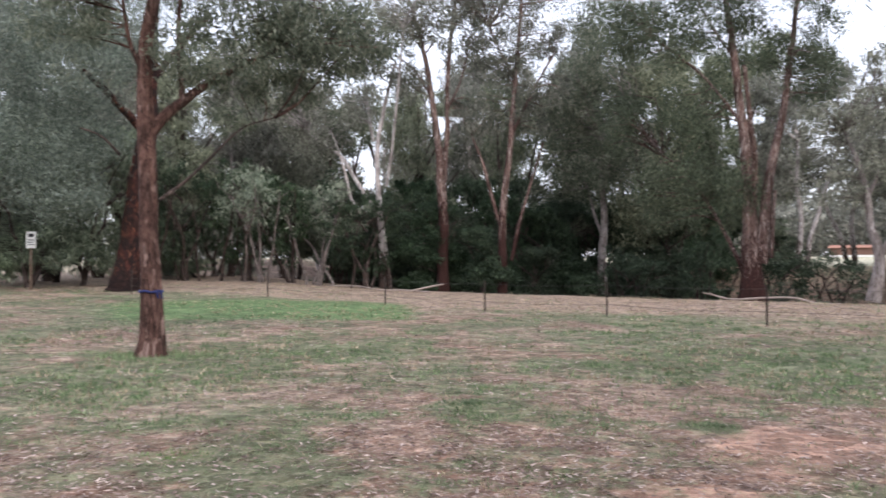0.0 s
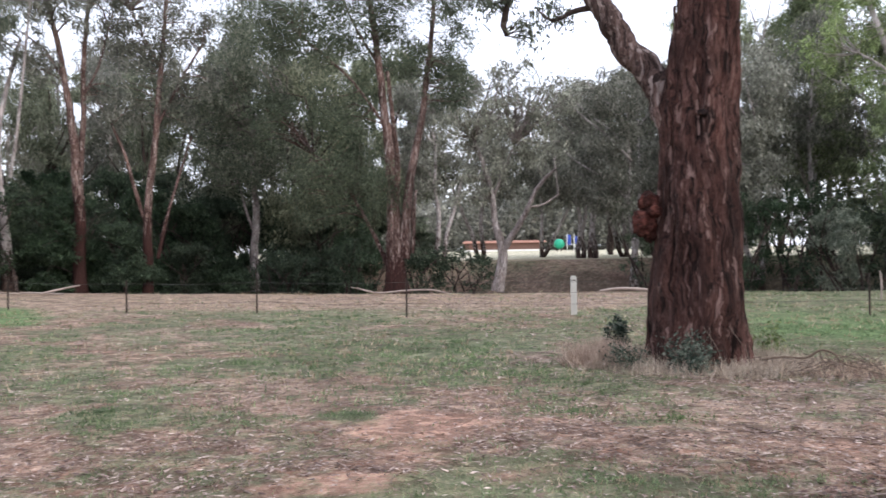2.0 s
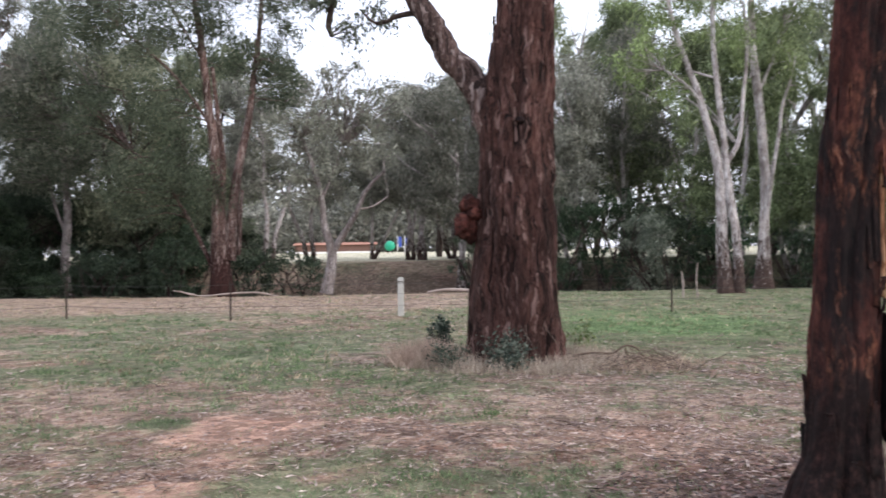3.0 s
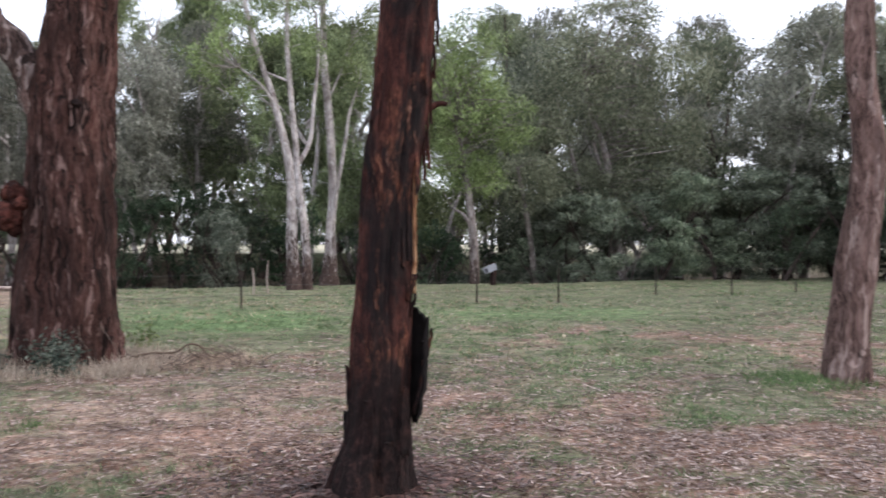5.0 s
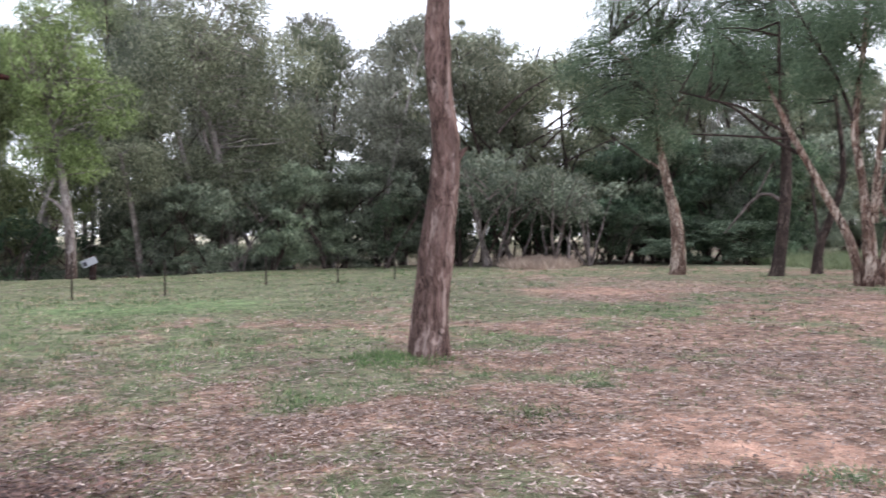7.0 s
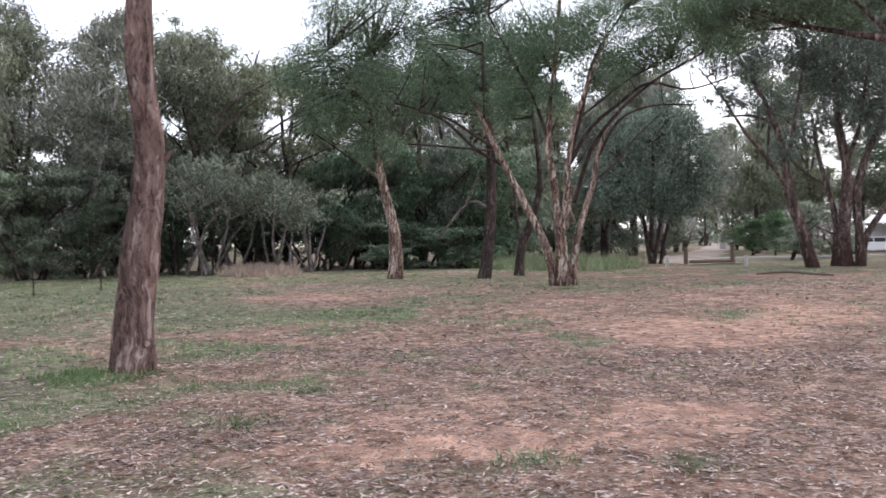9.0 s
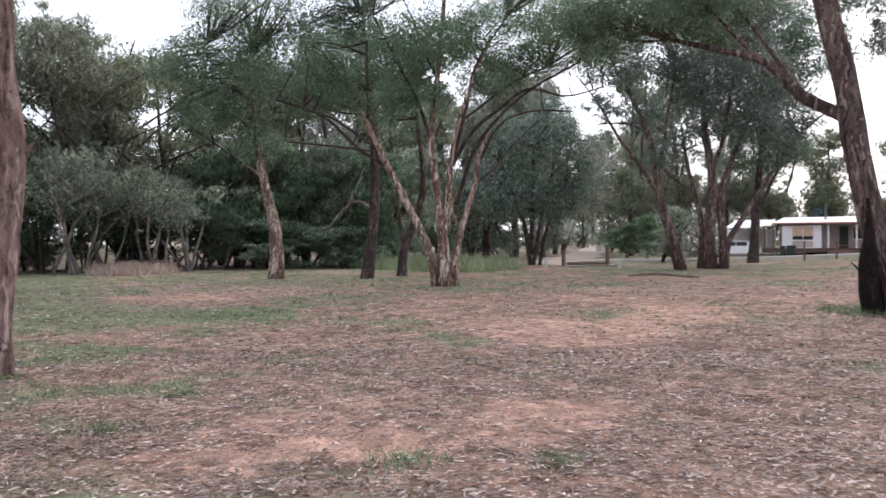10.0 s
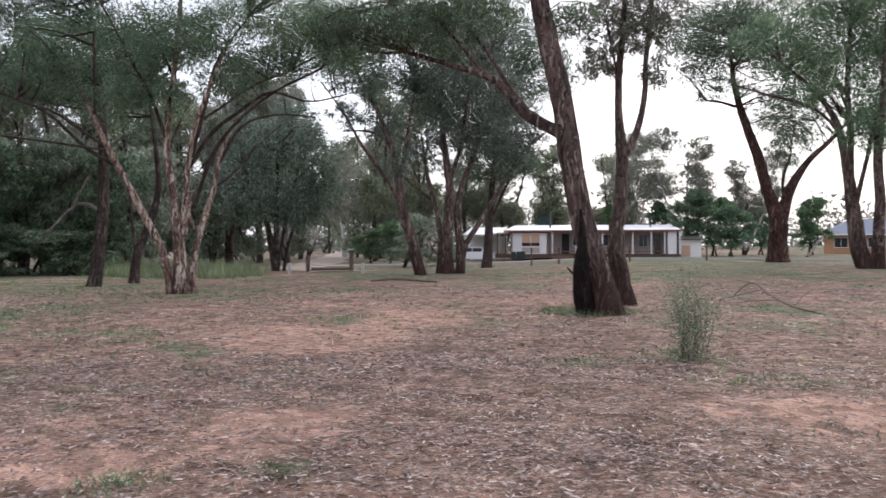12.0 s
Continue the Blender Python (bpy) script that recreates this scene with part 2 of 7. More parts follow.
LEAF_BUSH = leafy("dark_bush_leaves", (0.083, 0.107, 0.075), (0.188, 0.228, 0.163), (0.348, 0.388, 0.286))
BARK_LITTER = leafy("shed_bark_flakes", (0.02, 0.01, 0.008), (0.06, 0.026, 0.02), (0.14, 0.07, 0.055), 0.0)
LEAF_HEDGE = leafy("green_hedge_leaves", (0.041, 0.071, 0.043), (0.108, 0.162, 0.100), (0.235, 0.308, 0.199))
LEAF_FRESH = leafy("fresh_gum_leaves", (0.056, 0.088, 0.056), (0.125, 0.178, 0.118), (0.24, 0.3, 0.205))
# bush leaves taken much darker: understory shade put into the colour
LEAF_SHADE = leafy("shade_dark_bush_leaves", (0.02, 0.034, 0.02), (0.042, 0.066, 0.038), (0.085, 0.12, 0.07))
# char, blacker still to carry the shade of the bark shell's hollow
CHAR = plain("black_char_and_shade", (0.011, 0.009, 0.009), 0.9, 0, 0.5, 9.0, 0.15)
DARK_STEEL = plain("dark_rusty_steel", (0.045, 0.035, 0.03), 0.7, 0.4)
WIRE = plain("fence_wire", (0.09, 0.085, 0.08), 0.6, 0.6)
WHITE_PAINT = plain("weathered_white_paint", (0.46, 0.45, 0.42), 0.7)
POST_WOOD = plain("grey_brown_timber", (0.14, 0.1, 0.075), 0.9, 0, 0.35)
DEAD_WOOD = plain("bleached_dead_wood", (0.34, 0.28, 0.25), 0.9, 0, 0.3)
TWIG_WOOD = plain("grey_twig_bark", (0.16, 0.12, 0.1), 0.9, 0, 0.3)


# ---- ground shape and cover ----
def step(v, a, b):
    k = np.clip((v - a) / (b - a), 0, 1)
    return k * k * (3 - 2 * k)


def height(x, y):
    """Flat paddock, a little rise to the left and towards the road, and a creek with a far bank."""
    x, y = np.asarray(x, float), np.asarray(y, float)
    d, a, e = np.hypot(x, y), np.degrees(np.arctan2(-x, y)), 0.587 * x + 0.81 * y
    a = np.where(a > 100, a - 360, a)
    h = step(a, 3, 18) * np.clip((d - 18) * 0.019, 0, 0.8)
    h = h + step(-a, 128, 142) * np.clip((d - 24) * 0.0135, 0, 0.5)
    e = e + 0.8 * np.sin(x * 0.21) + 0.5 * np.sin(x * 0.53 + 1)
    h = h - step(e, 35.5, 41) * 3.0 + step(e, 47, 58) * 4.3 + np.clip(e - 64, 0, 110) * 0.012
    return h


def lattice(x, y, cell, seed):
    """Smooth value noise in 0..1."""
    r = np.random.RandomState(seed).rand(256, 256)
    u, v = np.asarray(x) / cell + 500, np.asarray(y) / cell + 500
    i, j = np.floor(u).astype(int), np.floor(v).astype(int)
    fu, fv = u - i, v - j
    fu, fv = fu * fu * (3 - 2 * fu), fv * fv * (3 - 2 * fv)
    i0, i1, j0, j1 = i % 256, (i + 1) % 256, j % 256, (j + 1) % 256
    return (r[i0, j0] * (1 - fu) + r[i1, j0] * fu) * (1 - fv) + (r[i0, j1] * (1 - fu) + r[i1, j1] * fu) * fv


def spot(x, y, cx, cy, rx, ry, turn=0.0):
    c, s = math.cos(radians(turn)), math.sin(radians(turn))
    u, v = (x - cx) * c + (y - cy) * s, -(x - cx) * s + (y - cy) * c
    return np.clip(1.3 - (u / rx) ** 2 - (v / ry) ** 2, 0, 1)


GREEN_SPOTS = [
    (-9.5, 29.9, 5.25, 6.22, 18), (-7.0, 13.5, 0.61, 1.10, 28), (-5.0, 12.1, 0.66, 1.02, 23),
    (-0.4, 9.8, 0.52, 1.43, 3), (5.3, 13.9, 1.25, 2.60, -21), (-2.6, 14.5, 1.28, 1.12, 10),
    (4.8, 12.4, 1.34, 2.66, -21), (-0.3, 9.6, 0.71, 1.12, 2), (2.1, 8.5, 0.44, 0.63, -14),
    (5.6, 14.1, 1.27, 1.47, -22), (5.5, 8.9, 0.31, 0.68, -32), (15.0, 15.7, 2.17, 4.83, -44),
    (11.8, 6.8, 0.55, 0.76, -60), (11.5, 1.6, 0.35, 0.92, -82), (9.4, 1.8, 0.96, 1.07, -79),
    (11.3, 1.5, 0.38, 0.64, -82), (18.1, -3.1, 0.92, 1.37, -100), (9.5, 0.1, 0.79, 1.06, -90),
    (17.8, -2.9, 0.97, 1.27, -99), (5.8, -3.5, 0.25, 0.33, -121), (7.7, -1.2, 0.26, 0.44, -99),
    (5.8, -3.5, 0.20, 0.32, -121), (11.1, -20.0, 1.92, 1.92, -151), (12.2, -16.1, 0.40, 2.35, -143),
    (42.6, -54.1, 6.91, 13.85, -142), (20.5, -5.8, 2.85, 6.39, -106), (12.3, -3.2, 1.11, 1.46, -105),
    (12.8, -5.5, 0.93, 1.47, -113), (26.6, -12.5, 4.92, 4.18, -115), (9.9, -0.7, 0.53, 1.08, -94),
    (8.3, -0.1, 0.45, 0.77, -91), (14.5, -0.7, 1.94, 2.09, -93), (14.7, 5.5, 1.58, 2.92, -69),
    (18.3, -1.9, 1.60, 2.08, -96), (3.1, 21.9, 3.69, 3.46, -8), (1.4, 13.0, 1.14, 1.57, -6),
    (2.1, 8.8, 0.91, 1.00, -13), (4.3, 10.9, 0.86, 1.57, -22), (5.7, 14.1, 1.53, 3.00, -22),
    (2.7, 12.1, 0.83, 1.30, -13)]
DIRT_SPOTS = [
    (1.5, 5.8, 0.66, 0.25, -15), (2.2, 7.1, 0.62, 0.69, -17), (2.7, 5.7, 0.42, 0.42, -25),
    (1.3, 5.7, 0.39, 0.29, -13), (2.5, 7.8, 0.95, 0.78, -18), (-2.5, 10.1, 1.05, 1.12, 14),
    (5.0, 3.3, 0.60, 0.34, -57), (7.2, 1.6, 0.37, 0.41, -78), (25.8, -0.9, 1.90, 3.08, -92),
    (6.7, -0.7, 0.68, 0.34, -96), (13.1, -8.0, 1.54, 2.86, -121), (15.2, -11.3, 1.27, 2.13, -127),
    (7.0, -3.8, 0.85, 0.94, -119), (13.8, -8.3, 1.61, 2.57, -121), (15.4, -12.2, 0.79, 2.30, -128),
    (7.2, -4.3, 0.73, 0.63, -121), (4.8, -8.4, 1.07, 1.11, -150), (6.9, -8.0, 0.53, 1.22, -139),
    (6.8, -2.3, 0.48, 0.44, -109), (26.1, -0.7, 1.74, 2.53, -92)]


LUSH_SPOTS = [
    (4.2, 21.9, 1.94, 1.61, -11), (5.1, 13.9, 0.89, 1.69, -20), (5.8, 13.5, 0.99, 1.18, -23),
    (14.0, 13.3, 2.46, 3.75, -46), (14.5, 15.2, 2.82, 4.43, -44), (11.8, 6.8, 0.55, 0.76, -60),
    (19.6, 8.2, 3.55, 2.73, -67), (42.1, -60.7, 12.35, 10.99, -145)]
BARE_SPOTS = [
    (25.7, -1.9, 2.84, 3.63, -94), (25.7, -1.9, 2.41, 2.77, -94), (1.3, 5.8, 0.60, 0.25, -13),
    (12.2, -7.8, 1.07, 2.08, -123), (7.1, -4.0, 0.66, 0.62, -120), (6.7, -2.4, 0.38, 0.28, -110),
    (7.2, -4.3, 0.62, 0.51, -121), (4.6, -8.2, 0.82, 0.89, -151), (4.8, 3.2, 0.43, 0.26, -56),
    (16.6, -11.9, 1.37, 2.00, -126), (14.8, -11.3, 1.00, 1.31, -127)]


def cover(x, y):
    """Shares of green grass, bare red dirt and dry straw at a place."""
    x, y = np.asarray(x, float), np.asarray(y, float)
    d, a = np.hypot(x, y), np.degrees(np.arctan2(-x, y))
    a = np.where(a > 100, a - 360, a)
    f = 0.447 * x + 0.894 * y
    e = 0.587 * x + 0.81 * y
    n = 0.34 * lattice(x, y, 2.6, 1) + 0.3 * lattice(x, y, 0.9, 2) + 0.22 * lattice(x, y, 0.4, 3) + 0.14 * lattice(x, y, 0.19, 9)
    m = 0.34 * lattice(x, y, 3.0, 4) + 0.3 * lattice(x, y, 1.1, 5) + 0.22 * lattice(x, y, 0.45, 6) + 0.14 * lattice(x, y, 0.2, 10)
    lush = step(-a, 33, 42) * (1 - step(-a, 78, 92)) * step(f, 10.5, 17) * 1.2
    bright = step(a, 4, 8) * (1 - step(a, 23, 28)) * step(d, 22.5, 24.5) * (1 - step(d, 30, 34))
    first, lush = lush, lush + 0.9 * bright
    right = step(-a, 88, 104)
    base = 0.4 + 0.085 * (1 - right) * (0.25 + 0.75 * step(-a, 8, 34)) + 0.06 * right - 0.30 * right * (1 - 0.75 * step(d, 12, 30)) + 0.26 * right * step(d, 28, 44) + 0.2 * step(d, 6, 14) * (1 - right)
    g = lush * (0.55 + 0.9 * n) + (n - 0.64 + base * 0.55) * 2.9
    for k in GREEN_SPOTS:
        g = g + spot(x, y, *k) * 1.7 * (n - 0.28)
    for k in LUSH_SPOTS:
        g = g + spot(x, y, *k) * (0.5 + n)
    g = np.clip(g, 0, 1)
    b = (m - 0.66 + 0.2 * right) * 2.8
    for k in DIRT_SPOTS:
        b = b + spot(x, y, *k) * 2.4 * (m - 0.27)
    bare = 0 * b
    for k in BARE_SPOTS:
        bare = bare + spot(x, y, *k) * (0.15 + 1.25 * m)
    b = np.clip(b + bare, 0, 1) * (1 - 0.6 * g * (1 - np.clip(bare, 0, 1)))
    g = g * (1 - 0.6 * np.clip(bare, 0, 1))
    straw = step(f, 22.5, 26) * (1 - step(-a, 33, 38)) * (1 - step(e, 36, 40))
    straw = straw + 0.22 * (1 - step(-a, 30, 60)) + 0.5 * step(-a, 78, 88) * (1 - step(-a, 104, 112)) * step(d, 16, 30) + 0.8 * step(d, 4, 13) * (1 - step(-a, 60, 90)) * lattice(x, y, 1.8, 8)
    straw = straw + (spot(x, y, 47, -1, 5, 2.2, 0) + spot(x, y, 44, -8.5, 2.2, 6.5, 0)) * 1.5 + step(e, 57, 60)
    g = g * (1 - 0.75 * np.clip(straw, 0, 1) * step(f, 23.5, 27) * (1 - step(-a, 30, 36)))
    pasture = step(e, 57.5, 59.5)
    fresh = (0.32 * np.clip(first, 0, 1) + 1.1 * bright) * (0.4 + 1.1 * n)
    for k in LUSH_SPOTS:
        fresh = fresh + spot(x, y, *k) * 0.5 * (0.1 + 0.9 * n)
    return g * (1 - pasture), b, np.clip(straw, 0, 1), pasture, np.clip(fresh, 0, 1)


def ground_material():
    m, nt, out = mat("paddock_ground")
    at = nt.nodes.new("ShaderNodeAttribute")
    at.attribute_name = "cover"
    sep = nt.nodes.new("ShaderNodeSeparateColor")
    nt.links.new(at.outputs["Color"], sep.inputs[0])
    v = mapped(nt, (1, 1, 1))
    fine = noise_tex(nt, v, 38, 3, 0.7)
    mid = noise_tex(nt, v, 7, 4, 0.65)
    big = noise_tex(nt, v, 0.7, 3, 0.6)
    vor = nt.nodes.new("ShaderNodeTexVoronoi")
    vor.inputs["Scale"].default_value = 34
    nt.links.new(v, vor.inputs["Vector"])
    vsep = nt.nodes.new("ShaderNodeSeparateColor")
    nt.links.new(vor.outputs["Color"], vsep.inputs[0])
    vor2 = nt.nodes.new("ShaderNodeTexVoronoi")
    vor2.inputs["Scale"].default_value = 17
    nt.links.new(mapped(nt, (1.6, 0.8, 1)), vor2.inputs["Vector"])
    v2 = nt.nodes.new("ShaderNodeSeparateColor")
    nt.links.new(vor2.outputs["Color"], v2.inputs[0])
    grain = calc(nt, "ADD", calc(nt, "MULTIPLY", vsep.outputs[0], 0.55), calc(nt, "MULTIPLY", v2.outputs[0], 0.45))
    litter = ramp(nt, grain, [(0.12, (0.085, 0.056, 0.044)), (0.45, (0.185, 0.128, 0.102)), (0.68, (0.26, 0.19, 0.158)), (0.88, (0.44, 0.35, 0.3))])
    litter = mixc(nt, calc(nt, "MULTIPLY", mid, 0.55), litter, (0.21, 0.122, 0.09))
    dirt = ramp(nt, calc(nt, "ADD", calc(nt, "MULTIPLY", fine, 0.5), calc(nt, "MULTIPLY", mid, 0.5)), [(0.3, (0.21, 0.118, 0.088)), (0.52, (0.375, 0.235, 0.18)), (0.72, (0.55, 0.395, 0.315))])
    grass = ramp(nt, calc(nt, "ADD", calc(nt, "MULTIPLY", fine, 0.7), calc(nt, "MULTIPLY", big, 0.3)), [(0.3, (0.049, 0.07, 0.039)), (0.52, (0.105, 0.147, 0.078)), (0.75, (0.196, 0.241, 0.148))])
    straw = ramp(nt, fine, [(0.3, (0.22, 0.165, 0.125)), (0.55, (0.36, 0.285, 0.225)), (0.75, (0.48, 0.4, 0.32))])
    ragged = noise_tex(nt, v, 4.0, 9, 0.78)
    jit = calc(nt, "MULTIPLY", calc(nt, "SUBTRACT", calc(nt, "ADD", calc(nt, "MULTIPLY", fine, 0.25), calc(nt, "MULTIPLY", ragged, 0.75)), 0.5), 3.0)
    drift = ramp(nt, noise_tex(nt, mapped(nt, (1, 1, 1)), 1.7, 8, 0.72), [(0.36, (0.55, 0.5, 0.48)), (0.5, (1.0, 1.0, 1.0)), (0.64, (1.4, 1.36, 1.34))])
    litter = mixc(nt, 1.0, litter, drift, "MULTIPLY")
    soil = ramp(nt, noise_tex(nt, mapped(nt, (1, 1, 1)), 2.9, 8, 0.75), [(0.5, (0, 0, 0)), (0.6, (1, 1, 1))])
    litter = mixc(nt, calc(nt, "MULTIPLY", soil, 0.55), litter, (0.23, 0.125, 0.088))
    pick = lambda ch: ramp(nt, calc(nt, "ADD", sep.outputs[ch], jit), [(0.25, (0, 0, 0)), (0.75, (1, 1, 1))])
    straw = mixc(nt, 1.0, straw, drift, "MULTIPLY")
    c = mixc(nt, calc(nt, "MULTIPLY", pick(2), 0.75), litter, straw)
    dirt = mixc(nt, 0.6, dirt, drift, "MULTIPLY")
    c = mixc(nt, calc(nt, "MULTIPLY", pick(1), 0.85), c, dirt)
    c = mixc(nt, calc(nt, "MULTIPLY", pick(0), 0.68), c, grass)
    fre = nt.nodes.new("ShaderNodeAttribute")
    fre.attribute_name = "fresh"
    vivid = ramp(nt, fine, [(0.3, (0.065, 0.115, 0.044)), (0.52, (0.127, 0.203, 0.085)), (0.75, (0.22, 0.295, 0.152))])
    c = mixc(nt, calc(nt, "MULTIPLY", ramp(nt, calc(nt, "ADD", fre.outputs["Fac"], jit), [(0.3, (0, 0, 0)), (0.75, (1, 1, 1))]), 0.85), c, vivid)
    # creek slope: shade under the trees, painted in as a darker litter colour
    shade_at = nt.nodes.new("ShaderNodeAttribute")
    shade_at.attribute_name = "bank_shade"
    c = mixc(nt, calc(nt, "MULTIPLY", shade_at.outputs["Fac"], 0.9), c, ramp(nt, fine, [(0.3, (0.045, 0.032, 0.026)), (0.55, (0.1, 0.072, 0.06)), (0.75, (0.19, 0.145, 0.12))]))
    past = nt.nodes.new("ShaderNodeAttribute")
    past.attribute_name = "pasture"
    c = mixc(nt, past.outputs["Fac"], c, ramp(nt, big, [(0.3, (0.42, 0.4, 0.28)), (0.7, (0.56, 0.53, 0.42))]))
    vor3 = nt.nodes.new("ShaderNodeTexVoronoi")
    vor3.inputs["Scale"].default_value = 6.5
    wob = nt.nodes.new("ShaderNodeVectorMath")
    wob.operation = "ADD"
    noisy = nt.nodes.new("ShaderNodeTexNoise")
    noisy.inputs["Scale"].default_value, noisy.inputs["Detail"].default_value = 9, 4
    nt.links.new(v, noisy.inputs["Vector"])
    small = nt.nodes.new("ShaderNodeVectorMath")
    small.operation = "SCALE"
    small.inputs[3].default_value = 0.22
    nt.links.new(noisy.outputs["Color"], small.inputs[0])
    nt.links.new(v, wob.inputs[0])
    nt.links.new(small.outputs[0], wob.inputs[1])
    nt.links.new(wob.outputs[0], vor3.inputs["Vector"])
    v3 = nt.nodes.new("ShaderNodeSeparateColor")
    nt.links.new(vor3.outputs["Color"], v3.inputs[0])
    c = mixc(nt, 1.0, c, ramp(nt, v3.outputs[0], [(0.0, (0.66, 0.65, 0.64)), (0.5, (0.98, 0.98, 0.98)), (1.0, (1.4, 1.38, 1.36))]), "MULTIPLY")
    c = mixc(nt, 1.0, c, ramp(nt, big, [(0.3, (0.85, 0.85, 0.85)), (0.7, (1.1, 1.1, 1.1))]), "MULTIPLY")
    finish(nt, out, c, 0.95, calc(nt, "ADD", vor.outputs["Distance"], fine), 0.8, 0.02, 0, 0.15)
    return m


GROUND = ground_material()


# ---- mesh helpers ----
def mesh_from(name, verts, faces, material=None, smooth=False):
    """A mesh from arrays; faces all have the same number of corners."""
    me = bpy.data.meshes.new(name)
    verts, faces = np.asarray(verts, np.float32), np.asarray(faces, np.int32)
    n, k = faces.shape
    me.vertices.add(len(verts))
    me.vertices.foreach_set("co", verts.ravel())
    me.loops.add(n * k)
    me.loops.foreach_set("vertex_index", faces.ravel())
    me.polygons.add(n)
    me.polygons.foreach_set("loop_start", np.arange(0, n * k, k, dtype=np.int32))
    me.polygons.foreach_set("use_smooth", np.full(n, smooth))
    me.update(calc_edges=True)
    me.validate()
    if material:
        me.materials.append(material)
    return me


def part(name, bm, material, parent, label=""):
    me = bpy.data.meshes.new(name)
    bm.to_mesh(me)
    bm.free()
    me.materials.append(material)
    ob = new(name, me)
    ob.parent = parent
    return tagged(ob, label)


def sub(name, me, parent, label=""):
    ob = new(name, me)
    ob.parent = parent
    return tagged(ob, label)


def thing(name, label, category, loc=(0, 0, 0), turn=0.0, group="", kind=""):
    ob = new(name)
    ob.matrix_basis = pose(*loc, 0, 0, turn)
    ob.empty_display_size = 0.2
    return tagged(ob, label, category, group, kind)


def box(bm, x0, x1, y0, y1, z0, z1, bevel=0.0):
    r = bmesh.ops.create_cube(bm, size=1.0, matrix=Matrix.Translation(((x0 + x1) / 2, (y0 + y1) / 2, (z0 + z1) / 2)) @ Matrix.Diagonal((x1 - x0, y1 - y0, z1 - z0, 1)))
    if bevel:
        es = list({e for v in r["verts"] for e in v.link_edges})
        bmesh.ops.bevel(bm, geom=es, offset=bevel, segments=2, affect="EDGES", profile=0.5)
    return bm


def boxed(*a, bevel=0.0):
    return box(bmesh.new(), *a, bevel=bevel)


def curve_points(pts, count):
    """Smooth interpolation through rows of numbers."""
    p = np.asarray(pts, float)
    if len(p) == 2:
        return p[0] + (p[1] - p[0]) * np.linspace(0, 1, count)[:, None]
    q = np.vstack([2 * p[0] - p[1], p, 2 * p[-1] - p[-2]])
    u = np.linspace(0, len(p) - 1 - 1e-6, count)
    i = u.astype(int)
    t = (u - i)[:, None]
    a, b, c, d = q[i], q[i + 1], q[i + 2], q[i + 3]
    return 0.5 * (2 * b + (c - a) * t + (2 * a - 5 * b + 4 * c - d) * t * t + (3 * b - 3 * c + d - a) * t ** 3)


def tube(points, radii, sides, rough=0.0, seed=0, flare=0.0, long=1.0):
    """Verts and quads of a tapered limb with a fibrous, uneven skin."""
    p, r = np.asarray(points, float), np.maximum(np.asarray(radii, float), 0.004)
    n = len(p)
    tan = np.gradient(p, axis=0)
    tan /= np.linalg.norm(tan, axis=1)[:, None] + 1e-9
    ref = np.array([0.31, 0.95, 0.05])
    u = np.cross(tan, ref)
    u /= np.linalg.norm(u, axis=1)[:, None] + 1e-9
    w = np.cross(tan, u)
    th = np.arange(sides) * 2 * math.pi / sides
    rad = np.repeat(r[:, None], sides, 1)
    if rough:
        s = np.concatenate([[0], np.cumsum(np.linalg.norm(np.diff(p, axis=0), axis=1))])
        T, S = np.meshgrid(th, s)
        rm = float(np.median(r))
        bumps = np.zeros_like(rad)
        for k, (cells, length, amp) in enumerate(((5, 1.6, 0.5), (14, 0.7, 0.4), (34, 0.35, 0.35), (60, 0.16, 0.25))):
            if cells * 2 > sides:
                continue
            g = np.random.RandomState(seed * 7 + k).rand(cells, 64)
            uu, vv = T / (2 * math.pi) * cells, S / (length * (1 if k == 0 else long))
            i, j = uu.astype(int), vv.astype(int)
            fu, fv = uu - i, vv - j
            fu, fv = fu * fu * (3 - 2 * fu), fv * fv * (3 - 2 * fv)
            a0, a1, b0, b1 = i % cells, (i + 1) % cells, j % 64, (j + 1) % 64
            bumps += amp * ((g[a0, b0] * (1 - fu) + g[a1, b0] * fu) * (1 - fv) + (g[a0, b1] * (1 - fu) + g[a1, b1] * fu) * fv - 0.5)
        rad = rad * (1 + rough * bumps)
        if flare:
            lobes = 0.5 + 0.5 * np.sin(T * 5 + seed) * np.cos(T * 2 + seed * 2)
            rad = rad * (1 + flare * lobes * np.exp(-np.maximum(S - 0.1, 0) / 0.35))
    v = p[:, None, :] + rad[:, :, None] * (np.cos(th)[None, :, None] * u[:, None, :] + np.sin(th)[None, :, None] * w[:, None, :])
    a = np.arange((n - 1) * sides)
    ring, k = a // sides, a % sides
    nxt = ring * sides + (k + 1) % sides
    f = np.stack([a, nxt, nxt + sides, a + sides], 1)
    return v.reshape(-1, 3), f


def joined(pieces):
    vs, fs, o = [], [], 0
    for v, f in pieces:
        vs.append(v)
        fs.append(np.asarray(f) + o)
        o += len(v)
    return np.vstack(vs), np.vstack(fs)


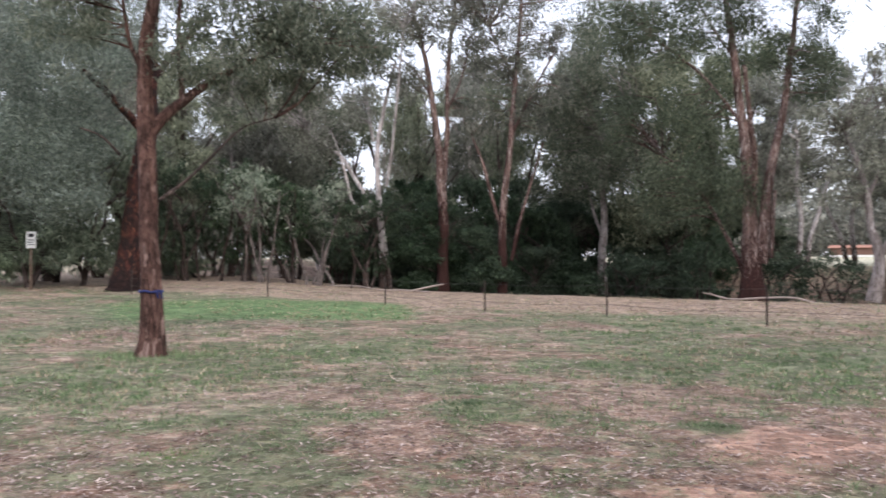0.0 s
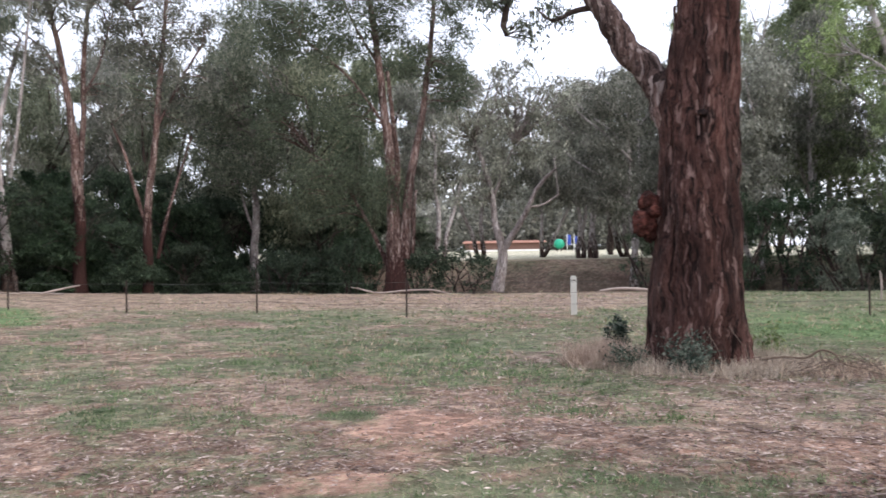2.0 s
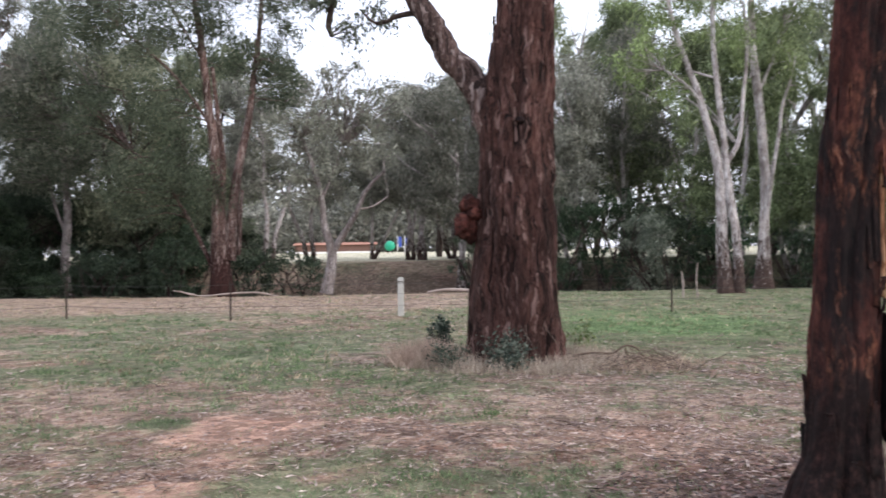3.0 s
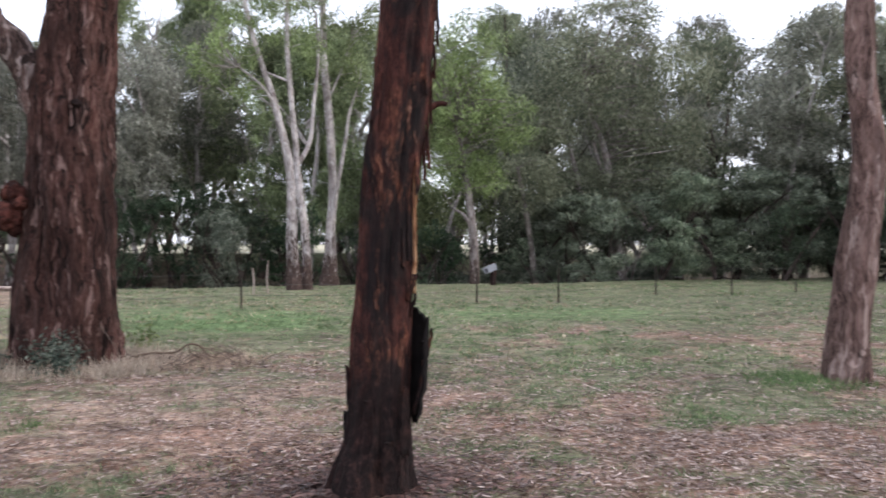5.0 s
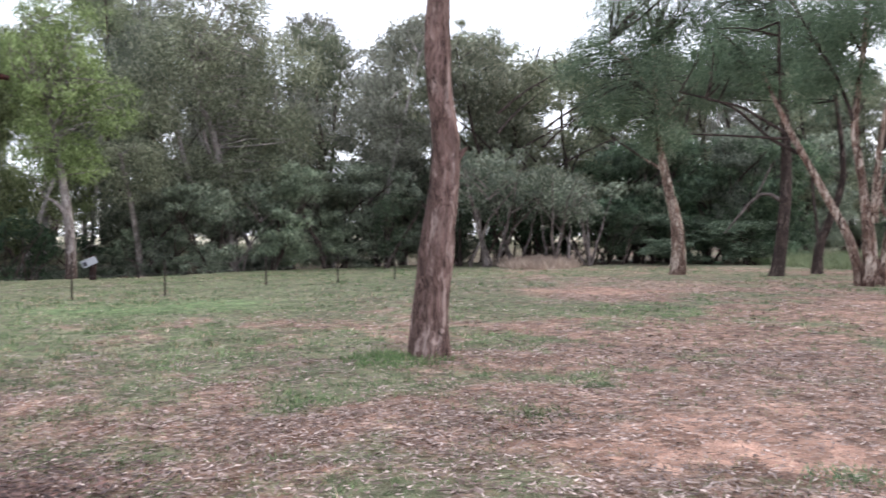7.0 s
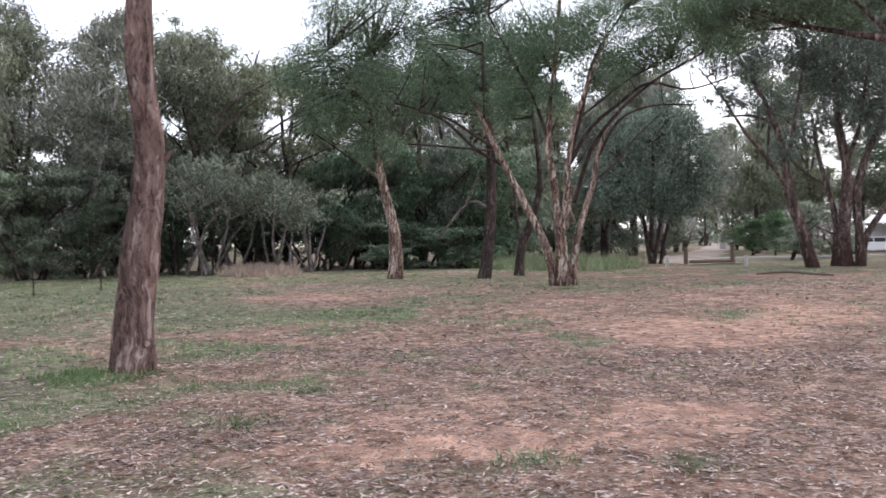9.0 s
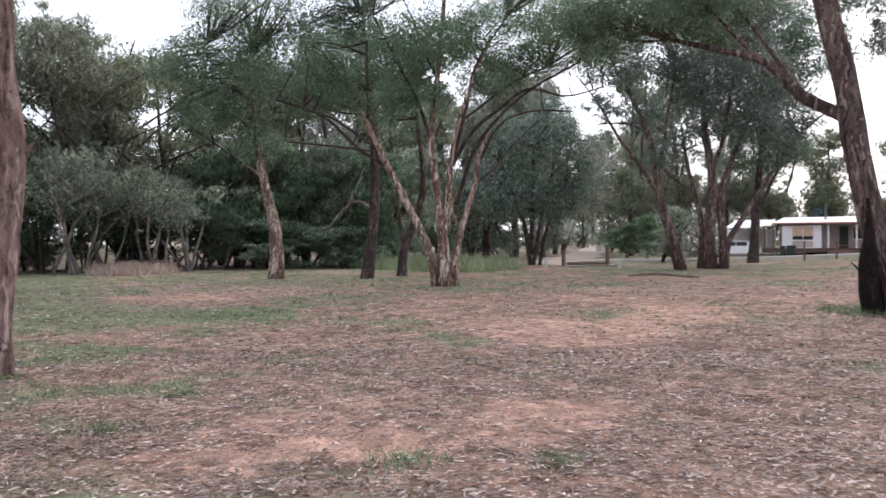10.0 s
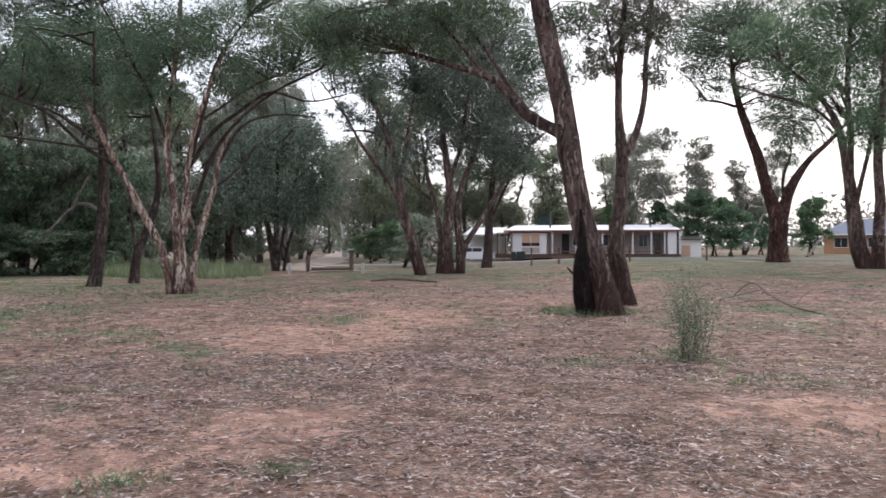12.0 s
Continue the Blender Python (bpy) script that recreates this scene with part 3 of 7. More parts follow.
def leaf_quads(rs, pos_, length, width, droop=0.75, simple=False):
    """Slim pointed leaves, hanging more or less, one bent diamond each, or one long triangle where far off."""
    n = len(pos_)
    d = rs.normal(size=(n, 3))
    d /= np.linalg.norm(d, axis=1)[:, None]
    d = d * (1 - droop) + np.array([0, 0, -1.0]) * droop * rs.uniform(0.3, 1.3, (n, 1))
    d /= np.linalg.norm(d, axis=1)[:, None] + 1e-9
    s = np.cross(d, rs.normal(size=(n, 3)))
    s /= np.linalg.norm(s, axis=1)[:, None] + 1e-9
    L = length * rs.uniform(0.6, 1.3, (n, 1))
    W = width * rs.uniform(0.7, 1.3, (n, 1))
    if simple:
        v = np.stack([pos_ + s * W / 2, pos_ + d * L, pos_ - s * W / 2], 1).reshape(-1, 3)
        return v, np.arange(3 * n).reshape(n, 3)
    mid = pos_ + d * L * 0.45
    v = np.stack([pos_, mid + s * W / 2, pos_ + d * L + np.cross(d, s) * L * 0.12, mid - s * W / 2], 1).reshape(-1, 3)
    return v, np.arange(4 * n).reshape(n, 4)


def foliage(rs, blobs, leaf, dens, droop, simple=False):
    """Leaf quads in clumps spread through the blobs (x, y, z, rx, ry, rz), and the clump centres."""
    L, W = leaf
    P, C = [], []
    for (x, y, z, rx, ry, rz) in blobs:
        area = math.pi * rx * rz
        n = int(min(11000, dens * 3.1 * area / (L * W * 0.5)))
        if n < 30:
            n = 30
        nc = max(8, int(n / 70))
        c = rs.normal(size=(nc, 3))
        c /= np.linalg.norm(c, axis=1)[:, None]
        c *= rs.uniform(0.25, 1.0, (nc, 1)) ** 0.6
        c = c * (rx, ry, rz) + (x, y, z)
        C.append(c)
        size = np.clip((0.205 if L > 0.3 and W < 0.09 else 0.19) * (rx * rz) ** 0.5, 0.12, 0.42) * rs.uniform(0.6, 1.4, nc)
        i = rs.randint(0, nc, n)
        q = rs.normal(size=(n, 3)) * size[i][:, None] * (1, 1, 0.75)
        P.append(c[i] + q + np.array([0, 0, -0.25]) * size[i][:, None])
    P = np.vstack(P)
    return leaf_quads(rs, P, L, W, droop, simple), np.vstack(C)


def gum(X, Y, stems, blobs, bark, leaf, near=0, lean=1.0, dens=1.0, label="", seed=0, category="tree", name="gum_tree", twigs=True, leaf_size=None, flare=0.22, barks={}, fine=1.0):
    """A gum tree: stems as rows of (sideways, height, radius), crown blobs as (sideways, height, half width, half height)."""
    rs = np.random.RandomState(100 + seed)
    a = math.atan2(-X, Y)
    z0 = float(height(X, Y))
    top = thing(name, label, category, (X, Y, z0), math.degrees(a))
    samples = []
    for k, st in enumerate(stems):
        s = np.array(st, float)
        span = float(np.linalg.norm(np.diff(s[:, :2], axis=0), axis=1).sum())
        slope = 0 if k == 0 else rs.uniform(-0.5, 0.5) * lean
        rise = np.concatenate([[0], np.cumsum(np.linalg.norm(np.diff(s[:, :2], axis=0), axis=1))])
        depth = slope * rise + rs.uniform(-0.04, 0.04, len(s)) * min(1.0, lean) * (rise > 0.4)
        if k and samples:
            base = np.vstack(samples)
            j = int(np.argmin(np.hypot(base[:, 0] - s[0, 0], base[:, 2] - s[0, 1])))
            depth = depth + base[j, 1]
        pts = np.stack([s[:, 0], depth, s[:, 1], s[:, 2]], 1)
        big = near >= 2 and k == 0
        sides = {0: 9, 1: 16, 2: 72, 3: 128}[near] if k == 0 else {0: 7, 1: 9, 2: 12, 3: 28}[near]
        gap = (1.3 if leaf_size else 1.0) * {0: 0.45, 1: 0.3, 2: 0.07, 3: 0.04}[near] if k == 0 else {0: 0.5, 1: 0.35, 2: 0.18, 3: 0.09}[near]
        if leaf_size:
            sides, gap = (8 if k == 0 else 5), gap * 1.4
        c = curve_points(pts, max(6, int(span / gap)))
        wob = np.cumsum(rs.normal(size=(len(c), 3)), 0)
        wob -= np.linspace(0, 1, len(c))[:, None] * wob[-1]
        c[:, :3] += wob * (0.02 if not big else 0.0) * np.minimum(c[:, 3:4] * 4, 1)
        v, f = tube(c[:, :3], c[:, 3], sides, ({0: 0.3, 1: 0.35, 2: 0.4, 3: 0.46}[near] if k == 0 or near < 2 else 0.2), seed + k, flare if k == 0 else 0.0, 1.5 if near >= 2 else 1.0)
        sub("trunk" if k == 0 else "limb", mesh_from("trunk", v, f, barks.get(k, bark), True), top)
        samples.append(c)
    allp = np.vstack(samples)
    B = []
    for (l, z, rl, rz) in blobs:
        j = int(np.argmin(np.hypot(allp[:, 0] - l, allp[:, 2] - z)))
        B.append((l, allp[j, 1] * 0.8 + rs.uniform(-0.5, 0.5) * rl, z, rl, max(rl, rz) * 0.95, rz))
    dist = math.hypot(X, Y)
    L = fine * float(np.clip(dist * 0.0056, 0.12, 0.3))
    (v, f), C = foliage(rs, B, leaf_size or (L, L * 0.25), dens, 0.6, near < 2)
    sub("crown", mesh_from("crown", v, f, leaf), top)
    if twigs:
        P = []
        pick = C[rs.permutation(len(C))[: min(len(C), 190 if leaf_size is None else 18)]]
        for c in pick:
            w = np.hypot(np.linalg.norm(allp[:, :3] - c, axis=1), 1.5 * np.maximum(0, allp[:, 2] - c[2] + 0.3))
            b = allp[int(np.argmin(w)), :3]
            m = (b + c) / 2 + rs.normal(size=3) * 0.12 * np.linalg.norm(c - b) + (0, 0, 0.08 * np.linalg.norm(c - b))
            if np.linalg.norm(c - b) > 0.09 * dist + 0.6:
                continue
            r0 = float(np.clip(np.linalg.norm(c - b) * 0.021, 0.012, 0.06))
            q = curve_points(np.array([b, m, c]), 5)
            P.append(tube(q, np.linspace(r0, r0 * 0.25, 5), 3))
        v, f = joined(P or [tube(allp[-4:, :3], allp[-4:, 3] * 0.5, 3)])
        tagged(sub("twig_growth", mesh_from("twig_growth", v, f, BARK_DARK if bark is BARK_STRIPE else bark, True), top), kind="stuff")
    return top


# ---- ground ----
def build_ground():
    rad = np.concatenate([[0.0], np.geomspace(0.8, 110, 170), np.geomspace(116, 4000, 24)])
    ang = np.radians(np.arange(0, 360, 0.9))
    A, R = np.meshgrid(ang, rad)
    x, y = -np.sin(A) * R, np.cos(A) * R
    z = height(x, y) + (lattice(x, y, 0.9, 21) - 0.5) * 0.035 * step(R, 1, 3) + (lattice(x, y, 3.5, 22) - 0.5) * 0.07 * step(R, 3, 9)
    n, k = R.shape
    i = np.arange((n - 1) * k)
    r, c = i // k, i % k
    nx = r * k + (c + 1) % k
    me = mesh_from("ground", np.stack([x, y, z], -1).reshape(-1, 3), np.stack([i, nx, nx + k, i + k], 1), GROUND, True)
    g, b, s, pasture, fresh = cover(x.ravel(), y.ravel())
    col = np.stack([g, b, s, np.ones_like(g)], 1).astype(np.float32)
    me.color_attributes.new("cover", "FLOAT_COLOR", "POINT").data.foreach_set("color", col.ravel())
    me.attributes.new("fresh", "FLOAT", "POINT").data.foreach_set("value", fresh.astype(np.float32))
    e = (0.587 * x + 0.81 * y).ravel()
    # share of painted tree shade across the creek slope
    bank_shade = step(e, 38, 42) * (1 - step(e, 54, 57.5)) * (0.6 + 0.4 * lattice(x.ravel(), y.ravel(), 2.5, 17))
    me.attributes.new("bank_shade", "FLOAT", "POINT").data.foreach_set("value", bank_shade.astype(np.float32))
    me.attributes.new("pasture", "FLOAT", "POINT").data.foreach_set("value", pasture.astype(np.float32))
    return tagged(new("ground", me), "dry paddock of patchy grass, leaf litter and red dirt", "ground", kind="structure")


build_ground()

# ---- gum trees ----
gum(-6.09, 14.33,
    stems=[[(-0.01, -0.15, 0.278), (0.03, 0.39, 0.215), (0.02, 1.28, 0.170), (-0.02, 2.26, 0.161), (-0.04, 3.24, 0.152), (-0.07, 4.03, 0.152), (-0.1, 4.72, 0.121), (-0.08, 5.42, 0.107), (0.03, 6.12, 0.099), (0.17, 7.13, 0.081), (0.12, 8.53, 0.053)],
           [(0.02, 3.89, 0.107), (0.32, 4.3, 0.099), (0.7, 4.67, 0.081), (1.28, 5.07, 0.063), (2.09, 5.54, 0.049), (2.92, 6.03, 0.036), (3.78, 6.38, 0.022)],
           [(0.53, 4.56, 0.053), (0.49, 5.16, 0.045), (0.47, 5.96, 0.040), (0.6, 7.08, 0.031)],
           [(-0.15, 5.02, 0.049), (-0.32, 5.4, 0.040), (-0.41, 5.88, 0.031), (-0.52, 6.56, 0.022)],
           [(0.15, 2.71, 0.036), (0.61, 3.09, 0.031), (1.04, 3.53, 0.027), (1.58, 4.07, 0.018), (2.19, 4.3, 0.014)],
           [(1.28, 5.07, 0.031), (1.98, 5.79, 0.027), (2.92, 6.4, 0.018), (3.78, 6.92, 0.014)],
           [(-0.5, 3.49, 0.027), (-0.79, 3.8, 0.018), (-1.14, 3.93, 0.014)]],
    blobs=[(0.3, 7.8, 1.8, 1.1), (1.5, 6.1, 1.2, 0.6), (2.7, 6.0, 1.1, 0.6), (3.3, 6.4, 1.2, 0.6), (-1.2, 5.9, 0.9, 0.6), (0.8, 5.3, 0.8, 0.5), (2.5, 4.9, 0.7, 0.4), (2.6, 5.4, 1.0, 0.5), (3.5, 5.7, 1.0, 0.5), (1.6, 5.0, 0.7, 0.4), (-1.3, 7.1, 1.5, 0.9), (2.3, 7.9, 1.7, 0.9), (1.6, 4.3, 0.5, 0.3)],
    bark=BARK_RUST, leaf=LEAF_OLIVE, near=2, lean=0.3, dens=.95, barks={4: BARK_DARK, 5: BARK_DARK, 6: BARK_DARK}, label='young red-barked gum tree with a blue ribbon tied round it', seed=1)
gum(7.56, 10.18,
    stems=[[(-0.01, -0.15, 0.8), (-0.01, 0.2, 0.702), (-0.02, 0.67, 0.644), (-0.01, 1.29, 0.605), (0.03, 2.08, 0.57), (0.06, 2.86, 0.539), (0.07, 3.64, 0.523), (0.12, 4.42, 0.484), (0.19, 5.04, 0.461), (0.23, 5.97, 0.429), (0.22, 7.38, 0.371), (0.25, 9.1, 0.234)],
           [(-0.23, 3.27, 0.234), (-0.41, 3.76, 0.226), (-0.59, 4.18, 0.218), (-0.87, 4.61, 0.203), (-1.15, 5.05, 0.187), (-1.42, 5.5, 0.164), (-1.97, 6.24, 0.133), (-2.63, 6.95, 0.086), (-3.33, 7.42, 0.039)],
           [(-1.34, 5.31, 0.055), (-1.74, 5.28, 0.039), (-2.07, 5.18, 0.027), (-2.32, 5.37, 0.016)],
           [(-1.81, 6.05, 0.078), (-2.65, 5.75, 0.047), (-2.85, 5.27, 0.055), (-2.82, 5.02, 0.031)],
           [(0.22, 7.38, 0.195), (0.94, 8.15, 0.156), (1.62, 8.74, 0.098)]],
    blobs=[(-2.2, 5.4, 0.5, 0.2), (-3.0, 5.7, 0.8, 0.3), (-3.9, 6.1, 0.9, 0.4), (-1.7, 7.0, 1.5, 0.7), (0.3, 9.4, 2.8, 1.2), (-2.5, 5.1, 0.3, 0.2)],
    bark=BARK_RED, barks={1: BARK_LIMB, 2: BARK_DARK, 3: BARK_DARK}, leaf=LEAF_OLIVE, near=3, lean=0.2, flare=0.14, dens=.6, label='massive old gum tree with stringy red-brown bark and a burl', seed=2)
gum(4.90, 3.15,
    stems=[[(-0.02, -0.15, 0.292), (-0.0, 0.09, 0.261), (0.03, 0.32, 0.215), (0.045, 0.62, 0.196), (0.058, 0.99, 0.186), (0.068, 1.36, 0.175), (0.09, 1.73, 0.172), (0.13, 2.1, 0.184), (0.18, 2.47, 0.185), (0.215, 2.84, 0.187), (0.25, 3.21, 0.19), (0.29, 3.66, 0.18), (0.33, 4.51, 0.175), (0.41, 5.82, 0.117)],
           [(0.33, 2.51, 0.027), (0.4, 2.54, 0.023), (0.45, 2.56, 0.018), (0.5, 2.55, 0.015)],
           [(0.37, 5.44, 0.097), (0.85, 6.62, 0.068), (1.23, 7.8, 0.035)],
           [(0.39, 5.63, 0.088), (0.04, 6.69, 0.058), (-0.17, 7.76, 0.027)]],
    blobs=[(0.3, 8.0, 1.9, 1.0), (1.6, 8.1, 1.4, 0.8), (-0.8, 7.7, 1.4, 0.8)],
    bark=BARK_BURNT, leaf=LEAF_OLIVE, near=3, lean=0.1, dens=.18, label='fire-blackened gum tree with peeling bark and orange scorched streaks', seed=3)
gum(11.57, 0.95,
    stems=[[(0.02, -0.15, 0.28), (0.01, 0.13, 0.264), (-0.0, 0.39, 0.248), (0.01, 0.62, 0.241), (0.05, 0.99, 0.233), (0.1, 1.37, 0.233), (0.15, 1.75, 0.217), (0.2, 2.12, 0.206), (0.23, 2.5, 0.202), (0.23, 2.87, 0.186), (0.19, 3.25, 0.175), (0.15, 3.62, 0.171), (0.13, 4.0, 0.171), (0.13, 4.37, 0.167), (0.15, 4.74, 0.155), (0.19, 5.85, 0.148), (0.11, 7.19, 0.124), (0.05, 8.67, 0.085)],
           [(0.19, 6.07, 0.109), (0.71, 7.18, 0.085), (1.24, 8.28, 0.047)],
           [(0.14, 6.44, 0.101), (-0.48, 7.57, 0.07), (-0.85, 8.69, 0.035)],
           [(0.36, 2.61, 0.047), (0.45, 2.72, 0.035), (0.51, 2.78, 0.019)]],
    blobs=[(0.2, 8.5, 1.8, 0.9), (1.5, 8.1, 1.3, 0.8), (-1.2, 8.1, 1.3, 0.8)],
    bark=BARK_BROWN, leaf=LEAF_OLIVE, near=2, lean=0.15, flare=0.12, dens=.4, label='slender curving gum tree with weathered pinkish-brown bark', seed=4)
gum(13.48, -15.48,
    stems=[[(0.24, -0.15, 0.40), (0.15, 0.3, 0.325), (0.03, 0.7, 0.295), (-0.13, 1.25, 0.285), (-0.35, 2.04, 0.29), (-0.52, 2.95, 0.275), (-0.67, 3.74, 0.257), (-0.77, 4.4, 0.236), (-0.9, 5.19, 0.236), (-1.09, 6.12, 0.236), (-1.35, 7.19, 0.225), (-1.55, 8.39, 0.192), (-1.68, 9.98, 0.135)],
           [(-0.64, 4.0, 0.169), (-0.96, 4.25, 0.146), (-1.56, 4.62, 0.135), (-1.89, 4.96, 0.146), (-2.22, 5.38, 0.113), (-2.76, 5.8, 0.09), (-3.71, 6.11, 0.067), (-4.82, 6.5, 0.045)],
           [(-2.02, 5.24, 0.067), (-2.35, 5.78, 0.051), (-2.89, 6.61, 0.045), (-3.57, 7.45, 0.034)],
           # solid black stem in place of the hollow, its darkness in the colour
           [(-0.31, -0.15, 0.26), (-0.34, 0.3, 0.225), (-0.37, 0.8, 0.2), (-0.37, 1.3, 0.16), (-0.36, 1.8, 0.09), (-0.4, 2.4, 0.03)],
           [(-1.49, 8.12, 0.135), (-0.5, 9.62, 0.102), (0.27, 10.6, 0.056)],
           [(-2.76, 5.82, 0.051), (-3.44, 6.63, 0.039), (-3.99, 7.2, 0.028), (-4.82, 7.66, 0.023)],
           [(-0.36, 0.7, 0.03), (-0.6, 0.95, 0.022), (-0.72, 1.08, 0.012)],
           [(-0.7, 3.3, 0.03), (-0.45, 3.32, 0.024), (-0.3, 3.28, 0.016)]],
    blobs=[(-3.2, 7.3, 1.3, 0.6), (-5.2, 7.0, 1.2, 0.5), (-6.3, 6.9, 1.0, 0.5), (-7.5, 7.2, 1.0, 0.5), (-4.5, 7.2, 1.1, 0.6), (-5.7, 7.6, 1.2, 0.5), (-4.0, 6.5, 0.7, 0.3), (-6.8, 7.4, 1.0, 0.4), (-3.4, 8.2, 2.1, 1.0), (-1.7, 10.2, 2.5, 1.2), (0.3, 10.6, 2.1, 1.1), (-0.6, 6.9, 0.7, 0.4)],
    bark=BARK_LEAN, leaf=LEAF_FRESH, near=2, lean=0.6, flare=0, barks={3: BARK_HOLLOW}, dens=1.0, fine=.8, label='leaning gum tree with a hollow blackened base', seed=5)
gum(14.82, -17.86,
    stems=[[(0.17, -0.15, 0.264), (-0.0, 0.62, 0.243), (-0.12, 1.5, 0.211), (-0.06, 2.39, 0.179), (0.03, 3.27, 0.158), (0.04, 4.08, 0.158), (-0.03, 5.03, 0.106), (-0.05, 6.06, 0.095), (0.05, 7.23, 0.084), (0.12, 8.84, 0.063), (0.15, 10.31, 0.042)],
           [(0.14, 3.93, 0.106), (0.4, 4.58, 0.095), (0.57, 5.38, 0.079), (0.6, 6.33, 0.069), (0.75, 7.63, 0.058), (0.8, 9.09, 0.042)],
           [(-0.03, 5.33, 0.042), (-0.17, 6.36, 0.037), (-0.36, 7.41, 0.032)],
           [(0.18, 8.25, 0.042), (0.72, 9.24, 0.032)]],
    blobs=[(0.4, 7.1, 0.8, 0.6), (-0.4, 7.6, 0.9, 0.7), (0.9, 7.9, 0.9, 0.8), (0.1, 9.7, 2.0, 1.2), (-0.6, 6.5, 0.6, 0.6), (0.9, 6.2, 0.4, 0.5)],
    bark=BARK_LEAN, leaf=LEAF_GREY, near=1, lean=0.3, flare=0.05, dens=1.0, label='thin gum tree forking high up beside the leaning one', seed=6)
gum(-16.65, 36.37,
    stems=[[(-0.02, -0.15, 0.776), (0.07, 0.61, 0.642), (0.3, 2.37, 0.562), (0.6, 4.38, 0.508), (0.91, 6.67, 0.428), (1.0, 9.22, 0.348), (1.09, 11.52, 0.294), (1.18, 14.59, 0.214)],
           [(0.91, 6.93, 0.187), (-0.46, 8.36, 0.161), (-1.62, 9.28, 0.107)],
           [(1.0, 9.22, 0.187), (2.65, 11.66, 0.147), (3.9, 13.35, 0.107)]],
    blobs=[(-2.3, 9.7, 2.9, 2.1), (-3.6, 6.9, 2.4, 2.4), (-0.7, 11.3, 2.4, 1.6), (1.2, 14.6, 3.5, 1.9), (-1.2, 7.1, 1.6, 1.6), (-4.3, 11.0, 2.4, 1.9), (-2.7, 4.5, 2.1, 1.6)],
    bark=BARK_BURNT, leaf=LEAF_DARK, fine=.78, near=1, lean=1.0, dens=.75, twigs=False, label='dark leaning gum tree with a thick base', seed=7)
gum(-6.66, 48.10,
    stems=[[(0.06, -0.15, 0.331), (0.03, 1.31, 0.276), (-0.06, 2.93, 0.234), (-0.19, 4.23, 0.193), (-0.38, 6.18, 0.151), (-0.37, 8.13, 0.138), (0.02, 10.41, 0.11), (0.68, 13.03, 0.083)],
           [(-0.19, 4.1, 0.151), (-0.96, 5.2, 0.123), (-1.76, 6.5, 0.123), (-2.4, 7.63, 0.11), (-3.37, 8.43, 0.083), (-4.49, 9.23, 0.055)],
           [(-1.28, 4.23, 0.068), (-1.86, 5.04, 0.097), (-2.18, 6.5, 0.083), (-2.56, 7.79, 0.068)],
           [(0.14, 5.85, 0.097), (0.47, 8.13, 0.083), (0.74, 10.74, 0.068), (1.07, 14.01, 0.055)],
           [(-0.63, 8.45, 0.083), (-0.95, 10.73, 0.068), (-1.27, 13.33, 0.055)]],
    blobs=[(-2.6, 10.4, 2.3, 1.5), (0.0, 12.7, 1.9, 1.6), (-3.8, 9.1, 1.9, 1.3), (0.7, 15.3, 1.9, 1.6), (-1.9, 13.6, 1.9, 1.6), (-5.8, 11.0, 1.9, 1.6)],
    bark=BARK_PALE, leaf=LEAF_GREY, near=0, lean=1.2, dens=.6, label='pale smooth-barked gum tree with sprawling white limbs', seed=8)
gum(-3.40, 47.50,
    stems=[[(0.18, -0.15, 0.353), (0.16, 1.69, 0.305), (0.17, 3.92, 0.282), (0.05, 5.84, 0.282), (-0.04, 7.75, 0.235), (-0.32, 9.99, 0.176), (-0.64, 12.24, 0.153), (-1.14, 14.49, 0.129), (-1.77, 16.74, 0.106), (-2.31, 19.64, 0.07)],
           [(0.17, 6.16, 0.199), (0.37, 8.71, 0.153), (0.38, 11.27, 0.129), (0.58, 13.84, 0.118), (0.92, 16.73, 0.095), (1.12, 19.63, 0.07)],
           [(0.44, 10.31, 0.07), (1.19, 11.91, 0.059), (1.67, 13.84, 0.047)],
           [(-0.51, 10.96, 0.07), (-1.37, 12.56, 0.059), (-2.49, 13.53, 0.047)]],
    blobs=[(-0.6, 14.8, 2.2, 1.6), (-2.5, 14.8, 1.6, 1.3), (1.4, 15.1, 1.6, 1.6), (-1.2, 18.0, 3.5, 1.9), (2.3, 18.0, 2.9, 1.9), (-1.7, 11.6, 1.1, 1.0), (1.7, 10.6, 1.1, 1.1)],
    bark=BARK_TALL, leaf=LEAF_GREY, near=0, lean=1.0, dens=.55, label='tall twin-stemmed gum tree with brown bark', seed=9)
